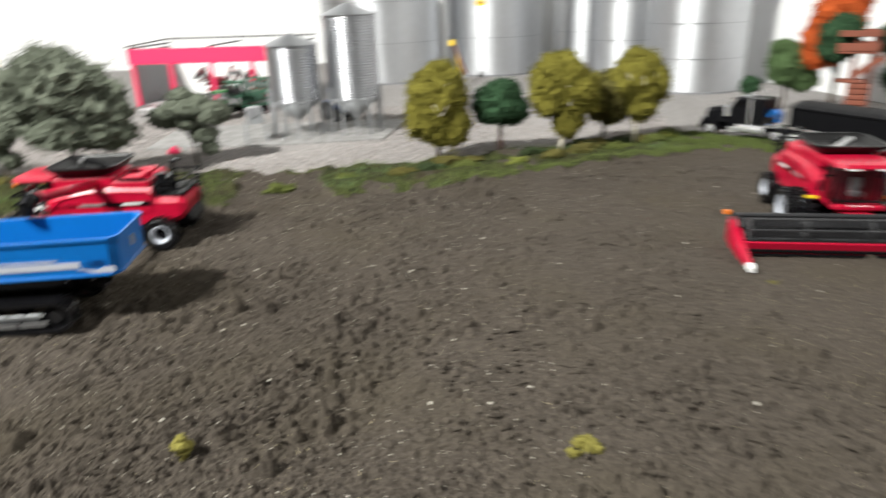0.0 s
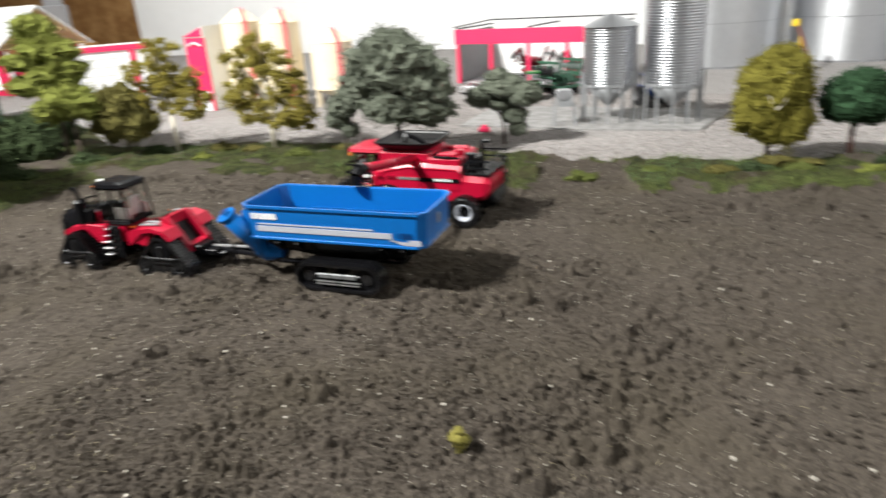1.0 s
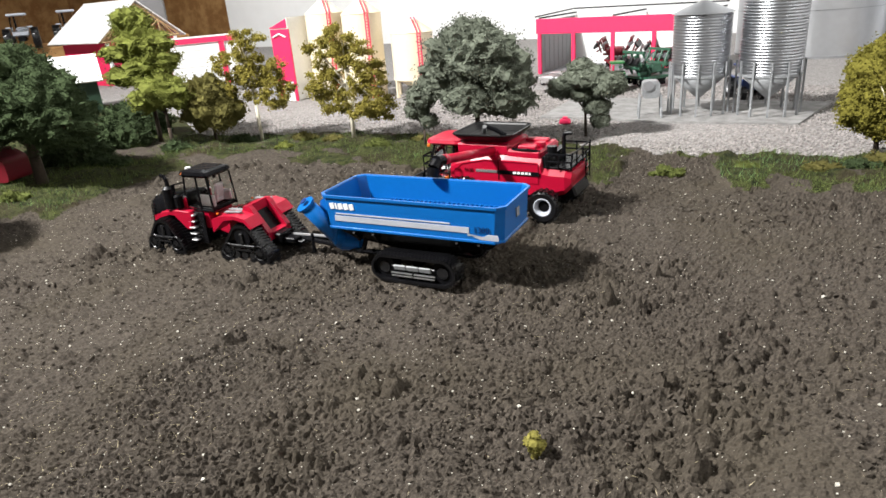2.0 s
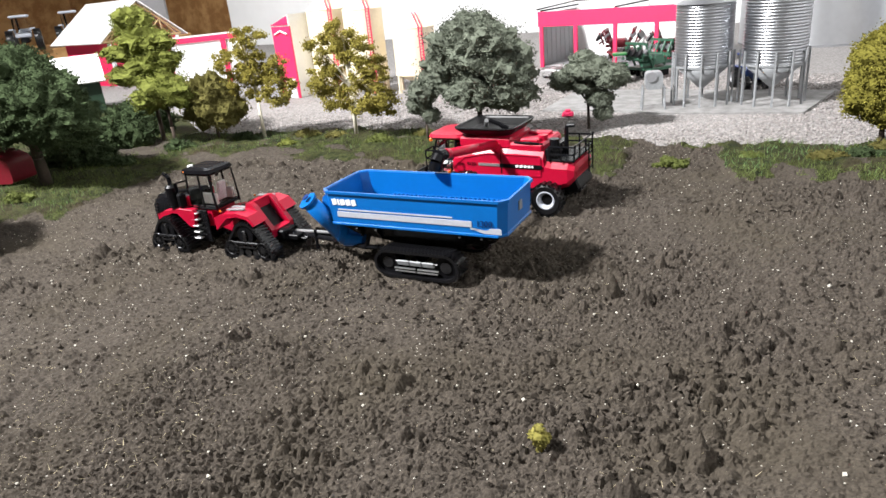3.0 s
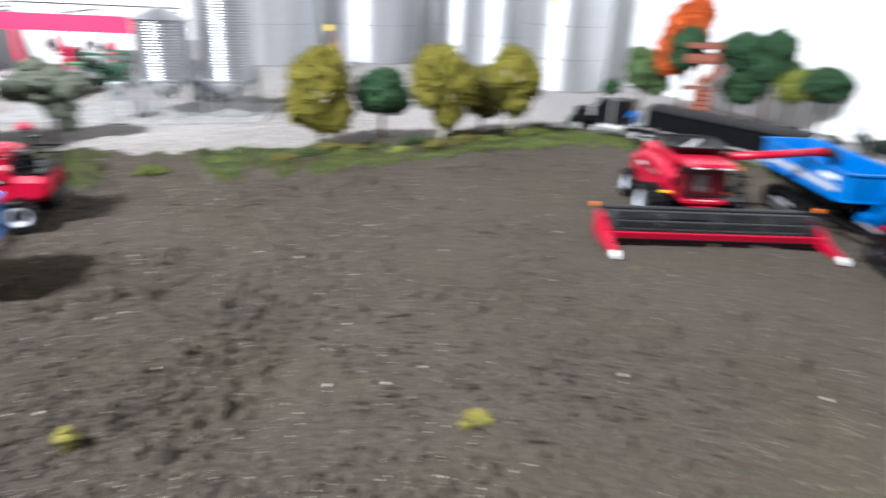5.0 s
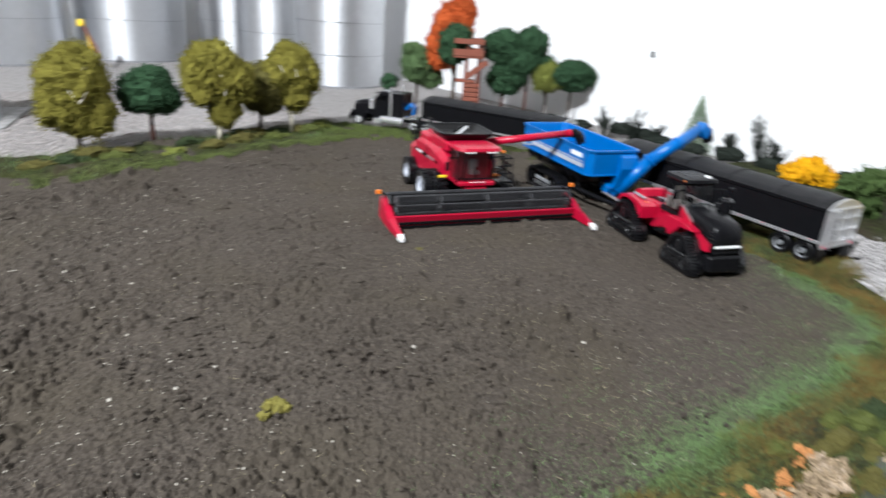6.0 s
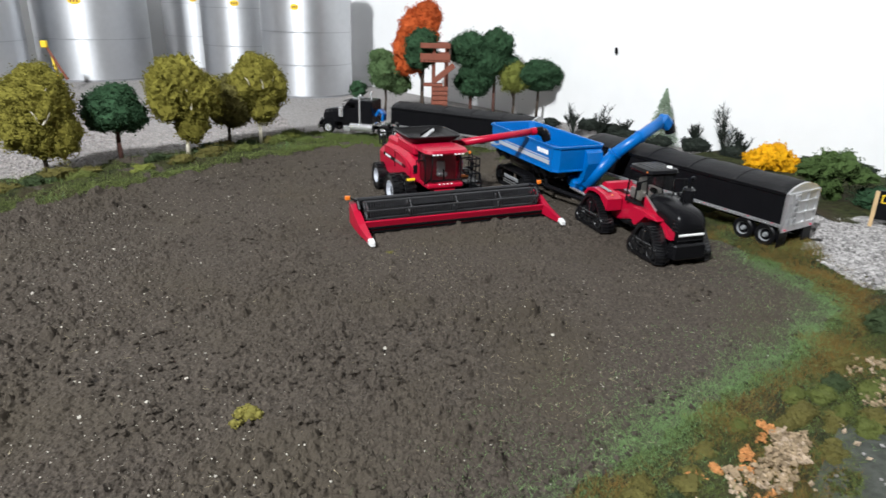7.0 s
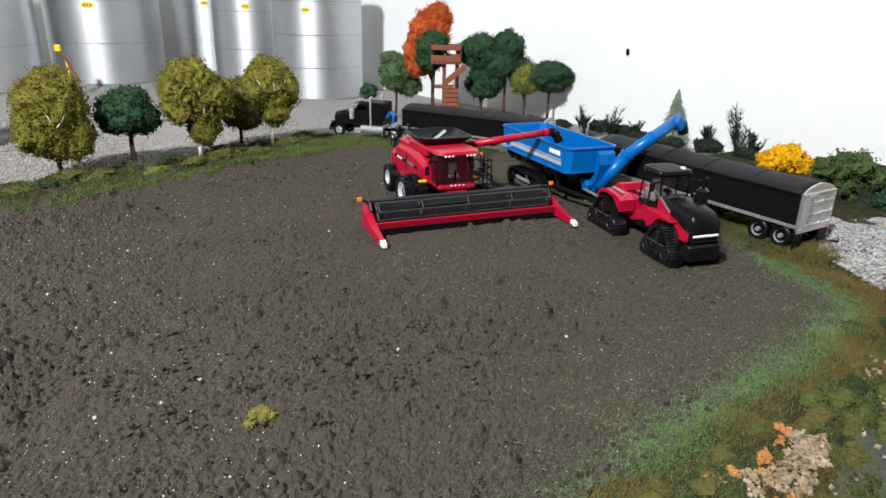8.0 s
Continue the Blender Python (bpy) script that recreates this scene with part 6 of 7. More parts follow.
def silo(x, y, r, h, label):
    t = thing("silo", at(x, y), label, "silo", "cream feed silos")
    n = 40
    part("wall", rod(B(), (0, 0, 34), (0, 0, h - 22), r, r, n), CREAM, t, smooth=False)
    part("dome", rod(B(), (0, 0, h - 22), (0, 0, h), r + 1, r * 0.25, n), CREAM, t)
    part("cone", rod(B(), (0, 0, 12), (0, 0, 34), 5, r, n, caps=False), CREAM, t)
    for k in range(6):
        a = 2 * math.pi * k / 6
        part("leg", box(B(), r * 0.96 * math.cos(a), r * 0.96 * math.sin(a), 18, 5, 5, 36, (0, 0, math.degrees(a))), CREAM, t)
    part("ring", rod(B(), (0, 0, 31), (0, 0, 35), r + 1.2, r + 1.2, n), CREAM, t)
    bm = B()
    a = math.radians(-38)
    ux, uy = math.cos(a), math.sin(a)
    for s in (-1, 1):
        path_tube(bm, [((r + 3) * ux - s * 3 * uy, (r + 3) * uy + s * 3 * ux, 2), ((r + 3) * ux - s * 3 * uy, (r + 3) * uy + s * 3 * ux, h - 20), (r * 0.3 * ux - s * 3 * uy, r * 0.3 * uy + s * 3 * ux, h + 3)], [1.0] * 3, 6)
    for z in np.arange(6, h - 18, 5):
        box(bm, (r + 3) * ux, (r + 3) * uy, z, 1.2, 7, 1.2, (0, 0, math.degrees(a)))
    part("ladder", bm, PINKRED, t, "red caged ladder")
    return t


silo(-0.781, 0.83, 38, 134, "cream feed silo on legs with a red ladder")
silo(-0.868, 0.80, 36, 172, "tall cream feed silo on legs with a red ladder")
silo(-0.955, 0.80, 36, 176, "tall cream feed silo on legs with a red ladder")

bld = thing("red_barn", at(-1.02, 0.775, 0.0, 0), "tall white farm building with a red end wall", "barn")
part("wall", box(B(), 0, 0, 66, 44, 60, 132), WHITE, bld)
part("end_wall", box(B(), 0, -31.5, 68, 46, 3, 136), PINKRED, bld, "pink-red end wall")
part("roof", skin(B(), [[(-24, -34, 132), (24, -34, 152), (24, -34, 132)], [(-24, 34, 132), (24, 34, 152), (24, 34, 132)]]), WHITE, bld)
part("gable", skin(B(), [[(-22, -33, 134), (22, -33, 150), (22, -33, 134)], [(-22, -35.6, 134), (22, -35.6, 150), (22, -35.6, 134)]]), PINKRED, bld)
part("door", box(B(), 6, -34, 18, 24, 2.4, 36), WHITE, bld)
part("emblem", path_tube(B(), [(-16, -35, 118), (0, -35, 124), (16, -35, 118)], [1.6] * 3, 6), WHITE, bld)

bld = thing("white_shed", at(-1.462, 0.895, 0.0, 52), "white farm shed with pink-red trim and a large white door", "shed")
part("wall", box(B(), 0, 40, 52, 190, 80, 104), WHITE, bld)
part("roof_trim", box(B(), 0, -2, 107, 200, 6, 12), PINKRED, bld)
for x in (-68, 62):
    part("door_trim", box(B(), x, -2.5, 50, 12, 4, 100), PINKRED, bld)
part("door", box(B(), -3, -2, 46, 116, 3, 92), WHITE, bld)
for k in range(5):
    part("door_rib", box(B(), -3, -4, 10 + 19 * k, 112, 1.4, 1.4), WHITE, bld)
part("roof", box(B(), 0, 42, 112, 204, 92, 3), WHITE, bld)

bld = thing("timber_roof_barn", at(-1.785, 0.98, 0.0, 88), "barn with a white roof and bare timber gable trusses", "barn")
part("wall", box(B(), 0, 110, 55, 210, 220, 110), PINKRED, bld)
bm = B()
for s in (-1, 1):
    sheet(bm, [(s * 135, -14, 112), (0, -14, 212), (0, 240, 212), (s * 135, 240, 112)], 3)
part("roof", bm, WHITE, bld, "white card roof")
for y in (-2, 24, 50, 75, 100, 150):
    bm = B()
    for s in (-1, 1):
        path_tube(bm, [(s * 120, y, 114), (0, y, 204)], [2.6, 2.6], 6)
        path_tube(bm, [(s * 62, y, 114), (s * 60, y, 158)], [2, 2], 6)
        path_tube(bm, [(s * 60, y, 158), (0, y, 114)], [2, 2], 6)
        path_tube(bm, [(s * 60, y, 158), (s * 104, y, 114)], [1.6, 1.6], 6)
    path_tube(bm, [(-120, y, 114), (120, y, 114)], [2.6, 2.6], 6)
    path_tube(bm, [(0, y, 204), (0, y, 114)], [2, 2], 6)
    part("roof_truss", bm, TAN, bld, "bare timber truss")
part("corner_post", box(B(), -104, -2, 55, 8, 8, 110), WHITE, bld)
part("corner_post", box(B(), 104, -2, 55, 8, 8, 110), WHITE, bld)

bld = thing("low_barn", at(-1.40, 0.47, 0.0, 60), "low barn with a white roof and a dark green gable", "barn")
part("wall", box(B(), 0, 70, 34, 210, 136, 66), GREEN_D, bld)
part("gable", skin(B(), [[(105, -2, 66), (105, 70, 104), (105, 142, 66)], [(108, -2, 66), (108, 70, 104), (108, 142, 66)]]), GREEN_D, bld)
bm = B()
sheet(bm, [(-116, -12, 62), (116, -12, 62), (116, 70, 108), (-116, 70, 108)], 3)
sheet(bm, [(-116, 152, 62), (-116, 70, 108), (116, 70, 108), (116, 152, 62)], 3)
part("roof", bm, WHITE, bld, "plain white roof")

bm = B()
box(bm, 0, 0, 50, 900, 420, 100, bevel=4)
shelf = part("display_box", bm, WOOD_WALL, None)
shelf.matrix_world = at(-2.45, 1.05, 0.0, 62)
tagged(shelf, "low brown wooden display box with toys on it", "box")
small_tractor(at(-2.30, 0.93, 0.1, 150), STRIPE, WHITE, "large silver-grey toy tractor on the display box", 2.2)
small_tractor(at(-2.26, 1.06, 0.1, 150), STRIPE, WHITE, "large silver-grey toy tractor on the display box", 2.2)
small_tractor(at(-2.42, 0.80, 0.1, 120), STRIPE, WHITE, "large silver-grey toy tractor on the display box", 2.2)
bm = B()
box(bm, 0, 0, 60, 120, 90, 120, bevel=3), box(bm, 20, 0, 140, 60, 70, 50, bevel=3)
carton = part("grey_case", bm, GREY, None)
carton.matrix_world = at(-2.35, 1.42, 0.1, 50)
tagged(carton, "grey plastic case stacked on the display box", "case")
bm = B()
prism(bm, rounded([(-40, 8), (40, 8), (40, 34), (20, 44), (-40, 44)], 6), -18, 18)
# A red wagon; the maroon carries the shade that falls under the tree.
wag = part("red_wagon", bm, MAROON, None)
wag.matrix_world = at(-0.95, 0.165, 0.0, 20)
tagged(wag, "red model wagon half hidden under the dark tree, shade in its paint", "wagon")

# stickers on the bins and a little yellow conveyor
def sticker(x, y, r, az, z, w, h):
    a = math.radians(az)
    bm = B()
    n = 14
    ring0, ring1 = [], []
    for k in range(n + 1):
        b = a + (k / n - 0.5) * w / r
        half = h / 2 * math.sqrt(max(1 - (2 * k / n - 1) ** 2, 0.02))
        ring0.append(((r + 0.6) * math.cos(b), (r + 0.6) * math.sin(b), z - half))
        ring1.append(((r + 0.6) * math.cos(b), (r + 0.6) * math.sin(b), z + half))
    skin(bm, [ring0, ring1], closed=False, caps=False)
    ob = part("sticker", bm, YELLOW, None)
    ob.matrix_world = at(x, y)
    tagged(ob, "small yellow oval maker's sticker on a bin", "sticker", "bin stickers")
    for k in (-1, 0, 1):
        b = a + k * w * 0.24 / r
        part("word_bar", box(B(), (r + 1.0) * math.cos(b), (r + 1.0) * math.sin(b), z, 0.6, w * 0.12, h * 0.34, (0, 0, math.degrees(b))), BRICK, ob)


sticker(0.444, 1.09, 90.5, -124, 170, 16, 11)
sticker(0.383, 1.36, 86, -112, 172, 20, 12)
sticker(0.087, 1.53, 122, -108, 168, 26, 14)
sticker(0.372, 1.73, 95, -110, 176, 20, 12)
con = thing("conveyor", at(-0.021, 1.29, 0.0, 160), "small yellow and red grain conveyor by the bins", "conveyor")
part("boom", path_tube(B(), [(-30, 0, 20), (0, 0, 86)], [3, 2.5], 8), BRICK, con)
part("boom_head", box(B(), 2, 0, 88, 11, 11, 13, bevel=1), YELLOW, con)
part("undercarriage", path_tube(B(), [(-20, -12, 0), (-8, 0, 66), (-20, 12, 0)], [1.6, 1.6, 1.6], 6), YELLOW, con)

# ---- by the east wall: tree house, conifer, shrubs, sign ----
th = thing("tree_house", at(0.508, 0.682, 0.0, -28), "red-brown wooden tree house with stairs and a deck", "tree house")
for x, y in ((-2, -10), (19, -10), (-2, 16), (19, 16)):
    part("post", box(B(), x, y, 60, 4.5, 4.5, 124, bevel=0.4), BRICK, th)
for k in range(7):
    part("deck_plank", box(B(), -21 + 7 * k, 0, 97, 6.2, 40, 3, bevel=0.4), BRICK, th)
for z, tall in ((104, 10), (121, 8)):
    for y in (-19, 19):
        part("side_board", box(B(), 0, y, z, 46, 3, tall, bevel=0.5), BRICK, th)
    part("side_board", box(B(), -23, 0, z, 3, 36, tall, bevel=0.5), BRICK, th)
part("end_wall", box(B(), 23, 0, 112, 3, 36, 26, bevel=0.5), BARK_D, th, "dark brown end wall")
for k in range(6):
    part("stair_tread", box(B(), 26 - 5.6 * k, -27, 92 - 4.6 * k, 7, 13, 2.4, bevel=0.3), BRICK, th)
part("stair_side", box(B(), 12, -34, 80, 42, 2.4, 9, (0, -39, 0), bevel=0.4), BRICK, th)
part("landing", box(B(), -4, -28, 62, 30, 18, 4, bevel=0.4), BRICK, th)
for k in range(8):
    part("stair_tread", box(B(), 7, -30 - 1.2 * k, 56 - 7 * k, 24, 12, 6, bevel=0.4), BRICK, th)

rng = np.random.default_rng(61)
fir = thing("conifer", at(0.703, 0.372), "pale frosted model conifer behind the trailer", "tree", "model trees")
part("trunk", path_tube(B(), [(0, 0, -2), (0, 0, 78)], [2.4, 0.5], 6), BARK_D, fir)
a, zz = rng.uniform(0, 6.283, 5200), rng.uniform(6, 81, 5200)
tier = 0.65 + 0.35 * (1 - (zz % 8) / 8)
rr = (83 - zz) * 0.42 * tier * np.sqrt(rng.uniform(0.1, 1, 5200))
v, f = crumbs(np.stack([rr * np.cos(a), rr * np.sin(a), zz - rr * 0.25], -1), rng.uniform(0.5, 1.2, 5200), rng, 0.6)
raw("crown", v * MM, f, [LEAF["fir"]], fir)


def bare_shrub(x, y, h, label, seed, n=9, lean=(0, 0)):
    rng = np.random.default_rng(seed)
    t = thing("bare_shrub", at(x, y), label, "shrub", "black shrubs")
    bm = B()
    for k in range(n):
        a = rng.uniform(0, 6.283)
        out = h * rng.uniform(0.08, 0.42)
        up = rng.uniform(0.45, 1.0)
        top = Vector((math.cos(a) * out + lean[0] * h * up, math.sin(a) * out + lean[1] * h * up, h * up))
        mid = top * 0.5 + Vector((rng.uniform(-3, 3), rng.uniform(-3, 3), 3))
        path_tube(bm, [Vector((0, 0, -1)), mid, top], [0.9, 0.6, 0.2], 4)
        for j in range(34):
            p = mid.lerp(top, rng.uniform(-0.4, 1))
            b = rng.uniform(0, 6.283)
            rod(bm, p, p + Vector((math.cos(b), math.sin(b), rng.uniform(0.4, 1.6))) * h * rng.uniform(0.05, 0.14), 0.55, 0.15, 3)
    part("twig_frame", bm, LEAF["black"], t)


SHRUB = "blackish bare twig shrub against the white wall"
bare_shrub(0.640, 0.485, 52, SHRUB, 71)
bare_shrub(0.662, 0.455, 46, SHRUB, 72)
bare_shrub(0.690, 0.43, 30, SHRUB, 73, 14)
bare_shrub(0.725, 0.33, 36, SHRUB, 74, 14)
bare_shrub(0.722, 0.278, 66, SHRUB, 75, 8, (0, 0.28))
bare_shrub(0.735, 0.265, 34, SHRUB, 76, 14)
for k, (x, y, w, h) in enumerate(((0.680, 0.408, 20, 13), (0.690, 0.361, 22, 13), (0.716, 0.318, 22, 14), (0.722, 0.262, 18, 13), (0.690, 0.502, 22, 14), (0.688, 0.451, 24, 14), (0.735, 0.23, 20, 12), (0.752, 0.17, 22, 14), (0.755, 0.12, 22, 16), (0.75, 0.06, 22, 18), (0.73, 0.0, 24, 16), (0.66, 0.56, 18, 10), (0.645, 0.62, 18, 9))):
    lumps("wall_bush", x, y, [(0, 0, h * 0.7, w * 0.6, w, h * 0.7), (0, w * 0.6, h * 0.6, w * 0.5, w * 0.6, h * 0.7)], LEAF["black"], "low blackish brush at the foot of the wall", size=1.0, spacing=4.5, seed=300 + k, group="wall brush")
lumps("yellow_bush", 0.700, 0.195, [(0, 0, 20, 20, 19, 18), (-14, 10, 16, 16, 16, 15), (13, -11, 13, 16, 16, 13)], LEAF["yellow"], "bright yellow foam bush behind the trailer", size=1.1, ragged=0.16, seed=41)
lumps("green_bush", 0.628, 0.083, [(0, 0, 42, 22, 22, 14), (18, -14, 32, 18, 18, 10), (-14, 14, 36, 18, 18, 11), (-6, 4, 22, 14, 14, 12), (4, -2, 14, 8, 8, 14)], LEAF["hedge"], "green foam bush by the wall", ragged=0.25, size=1.0, seed=42)
lumps("low_bush", 0.655, 0.045, [(0, 0, 8, 28, 26, 15), (20, -26, 6, 26, 24, 13)], LEAF["dark"], "low dark green bush by the wall", size=1.0, ragged=0.28, seed=43)

sign = thing("sign_board", at(0.563, 0.009, 0.0, -60), "black sign board with yellow letters on a wooden post", "sign")
part("post", box(B(), 0, 0, 19, 3, 3, 42), TAN, sign)
part("board", box(B(), 36, 0, 28, 70, 2, 26), BLACK, sign)
letters("sign_text", "DOGT", 11, pose(0.019, -0.0014, 0.030, 90, 0, 0), YELLOW, sign)
letters("sign_text", "A", 9, pose(0.033, -0.0014, 0.0195, 90, 0, 0), YELLOW, sign)
part("word_bar", box(B(), 52, -1.2, 34, 32, 0.5, 7), YELLOW, sign)
part("word_bar", box(B(), 52, -1.2, 22.5, 26, 0.5, 6), YELLOW, sign)

bm = B()
rod(bm, (0, 0, 0), (-5, 0, 0), 1.6, 1.2, 10), box(bm, -4, 0, 3, 2, 5, 9, bevel=0.8)
hook = part("wall_hook", bm, BLACK, None)
hook.matrix_world = at(0.7267, 0.4970, 0.1202, 10)
tagged(hook, "tiny dark hook on the white wall", "hook")


# ---- loose ground cover ----
def stuff(name, v, f, material, label, smooth=False):
    ob = raw(name, v, f, [material], smooth=smooth)
    return tagged(ob, label, kind="stuff")


def ground_z(x, y):
    return gz[cell(x, y)]


def in_field(x, y):
    return is_field[cell(x, y)]


rng = np.random.default_rng(81)
# soil crumbs, gathered in patches
n = 95000
x, y = rng.uniform(-0.76, 0.44, n), rng.uniform(-0.17, 0.54, n)
patch = value_noise(x, y, 0.035, 31) + 0.7 * value_noise(x, y, 0.012, 32) + 0.5 * value_noise(x, y, 0.15, 33)
dens = np.clip(0.2 + 0.75 * patch - 0.4 * np.clip(x - 0.12, 0, 1), 0.08, 1)
keep = (rng.uniform(0, 1, n) < dens) & in_field(x, y)
x, y, patch = x[keep], y[keep], patch[keep]
r = rng.gamma(1.5, 0.0002, len(x)) * (1 + 0.5 * np.clip(patch, 0, 1.5)) + 0.0002
r *= np.clip(1.05 - 1.6 * np.maximum(x, 0) + 0.9 * np.maximum(y - 0.1, 0), 0.5, 1)
v, f = crumbs(np.stack([x, y, ground_z(x, y) + r * 0.2], -1), np.minimum(r, 0.0014), rng, 0.85, 0.5, 1.5)
stuff("soil_crumbs", v, f, CRUMB, "loose dark crumbs of soil on the field")
# slightly darker clods in clusters, denser and larger around (-0.02, 0.06)
n = 30000
x, y = rng.uniform(-0.7, 0.36, n), rng.uniform(-0.17, 0.5, n)
heap = value_noise(x, y, 0.06, 36) + 0.8 * value_noise(x, y, 0.016, 37)
near = np.exp(-(((x + 0.02) / 0.14) ** 2) - ((y - 0.06) / 0.13) ** 2)
keep = (heap > 0.62 + 0.5 * np.maximum(x, 0) - 0.6 * near) & in_field(x, y) & (rng.uniform(0, 1, n) < 0.75)
x, y = x[keep], y[keep]
r = (rng.gamma(2.5, 0.00035, len(x)) + 0.0004) * (1 + 0.25 * near[keep])
v, f = crumbs(np.stack([x, y, ground_z(x, y) + 0.5 * r], -1), np.minimum(r, 0.0019), rng, 0.9, 0.55, 1.4)
stuff("soil_clods", v, f, CLOD, "slightly darker clods in clusters on the field")
# pale chips
n = 22000
x, y = rng.uniform(-0.74, 0.42, n), rng.uniform(-0.17, 0.5, n)
keep = in_field(x, y) & (rng.uniform(0, 1, n) < np.clip(0.75 - 0.7 * (x + 0.2) + 0.5 * value_noise(x, y, 0.08, 41), 0.12, 1))
x, y = x[keep], y[keep]
r = (rng.gamma(1.1, 0.00015, len(x)) + 0.00012) * np.clip(1 - 0.5 * (x + 0.2), 0.7, 1)
KNOWN = [(-0.326, 0.061), (-0.174, 0.072), (-0.12, 0.066), (-0.287, -0.07), (-0.015, 0.052), (-0.025, 0.263), (0.183, -0.004), (-0.036, 0.038), (-0.065, 0.038), (-0.052, 0.099), (0.089, 0.031), (0.099, 0.015), (-0.33, 0.035), (-0.08, 0.2)]
x, y, r = np.r_[x, [k[0] for k in KNOWN]], np.r_[y, [k[1] for k in KNOWN]], np.r_[r, np.full(len(KNOWN), 0.0013)]
v, f = crumbs(np.stack([x, y, ground_z(x, y) + r * 0.6], -1), np.minimum(r, 0.0013), rng, 0.8, 0.6, 1.3)
stuff("pale_chips", v, f, CHIP, "pale chips and grit strewn over the soil")


def blades(x, y, z, length, lean, width, rng):
    """Thin standing fibres as slim triangles."""
    n = len(x)
    a, b = rng.uniform(0, 6.283, n), rng.uniform(0, 6.283, n)
    base = np.stack([x, y, z], -1)
    side = np.stack([np.cos(a), np.sin(a), 0 * a], -1) * (width * rng.uniform(0.7, 1.3, n))[:, None]
    tip = base + np.stack([np.cos(b) * lean * length, np.sin(b) * lean * length, length], -1)
    v = np.stack([base - side, base + side, tip], 1).reshape(-1, 3)
    return v, np.arange(3 * n).reshape(n, 3)


def grass(name, material, label, n, box_, mask, length, lean, width=0.00022):
    x, y = rng.uniform(box_[0], box_[1], n), rng.uniform(box_[2], box_[3], n)
    keep = rng.uniform(0, 1, n) < mask(x, y)
    x, y = x[keep], y[keep]
    v, f = blades(x, y, ground_z(x, y) - 0.0003, rng.uniform(*length, len(x)), rng.uniform(0.1, lean, len(x)), width, rng)
    return stuff(name, v, f, material, label)


def turf_mask(x, y):
    i, j = cell(x, y)
    return is_turf[i, j] & ~is_field[i, j] & ~(is_bare[i, j] & (value_noise(x, y, 0.01, 71) > -0.6))


# how far a place lies from the field's rim on the near right side
def rim(x, y):
    d = np.full(np.shape(x), 9.0)
    pts = [(0.43, 0.06), (0.415, 0.03), (0.402, -0.034), (0.378, -0.068), (0.29, -0.089), (0.21, -0.095), (0.155, -0.103), (0.11, -0.108), (0.07, -0.125), (0.02, -0.18)]
    for (x0, y0), (x1, y1) in zip(pts[:-1], pts[1:]):
        t = np.clip(((x - x0) * (x1 - x0) + (y - y0) * (y1 - y0)) / ((x1 - x0) ** 2 + (y1 - y0) ** 2), 0, 1)
        d = np.minimum(d, np.hypot(x - x0 - t * (x1 - x0), y - y0 - t * (y1 - y0)))
    return d


grass("bright_grass", GRASS_B, "short bright green static grass at the field's rim", 1150000, (0.0, 0.45, -0.17, 0.09), lambda x, y: (0.62 * np.clip(1.1 - rim(x, y) / 0.026, 0, 1) ** 2 + 0.07 * np.clip(1 - rim(x, y) / 0.075, 0, 1)) * np.clip(0.7 + 0.6 * value_noise(x, y, 0.02, 52) + 0.25 * value_noise(x, y, 0.006, 57), 0, 1) * np.clip(1 - 9 * (y + 0.03), 0.1, 1), (0.0007, 0.0022), 2.0, 0.00012)
grass("truck_lawn", GRASS, "light green grass beside the parked truck", 60000, (0.22, 0.4, 0.5, 0.66), lambda x, y: turf_mask(x, y) * np.clip(0.6 + 0.7 * value_noise(x, y, 0.02, 58), 0, 1), (0.002, 0.004), 1.0, 0.0002)
grass("dry_grass", GRASS_Y, "dry tan static grass in the margin", 330000, (0.0, 0.5, -0.2, 0.12), lambda x, y: turf_mask(x, y) * np.clip(0.15 + 0.8 * value_noise(x, y, 0.03, 53) + 0.7 * np.exp(-(((rim(x, y) - 0.016) / 0.009) ** 2)), 0, 1), (0.0015, 0.005), 1.8, 0.00012)
grass("margin_grass", GRASS, "green static grass in the field margin", 120000, (-0.97, 0.47, 0.06, 0.68), lambda x, y: turf_mask(x, y) * np.clip(0.45 + 0.8 * value_noise(x, y, 0.025, 54), 0, 1), (0.003, 0.009), 0.9)
grass("near_margin_grass", GRASS, "fine green static grass on the near bank", 260000, (0.0, 0.5, -0.2, 0.12), lambda x, y: turf_mask(x, y) * (1 - 0.6 * np.exp(-(((rim(x, y) - 0.016) / 0.008) ** 2))) * np.clip(0.5 + 0.7 * value_noise(x, y, 0.03, 59) + 0.3 * value_noise(x, y, 0.008, 60), 0, 1), (0.0015, 0.004), 1.6, 0.00013)
grass("back_bright_grass", GRASS_B, "bright green grass tufts along the back margin", 60000, (-0.97, 0.4, 0.0, 0.66), lambda x, y: turf_mask(x, y) * np.clip(-0.15 + 1.1 * value_noise(x, y, 0.045, 55), 0, 1), (0.003, 0.008), 0.9)
grass("straw_fibres", STRAW, "fine straw fibres lying on the soil", 60000, (-0.5, 0.42, -0.17, 0.18), lambda x, y: in_field(x, y) * np.clip(0.12 + 0.4 * value_noise(x, y, 0.1, 56) - 0.8 * y + 0.3 * x, 0.02, 0.6), (0.0004, 0.0009), 8.0, 0.00013)

EDGE = [(-0.165, 0.392), (-0.112, 0.408), (0.038, 0.466), (0.13, 0.503), (0.23, 0.543), (0.31, 0.55)]


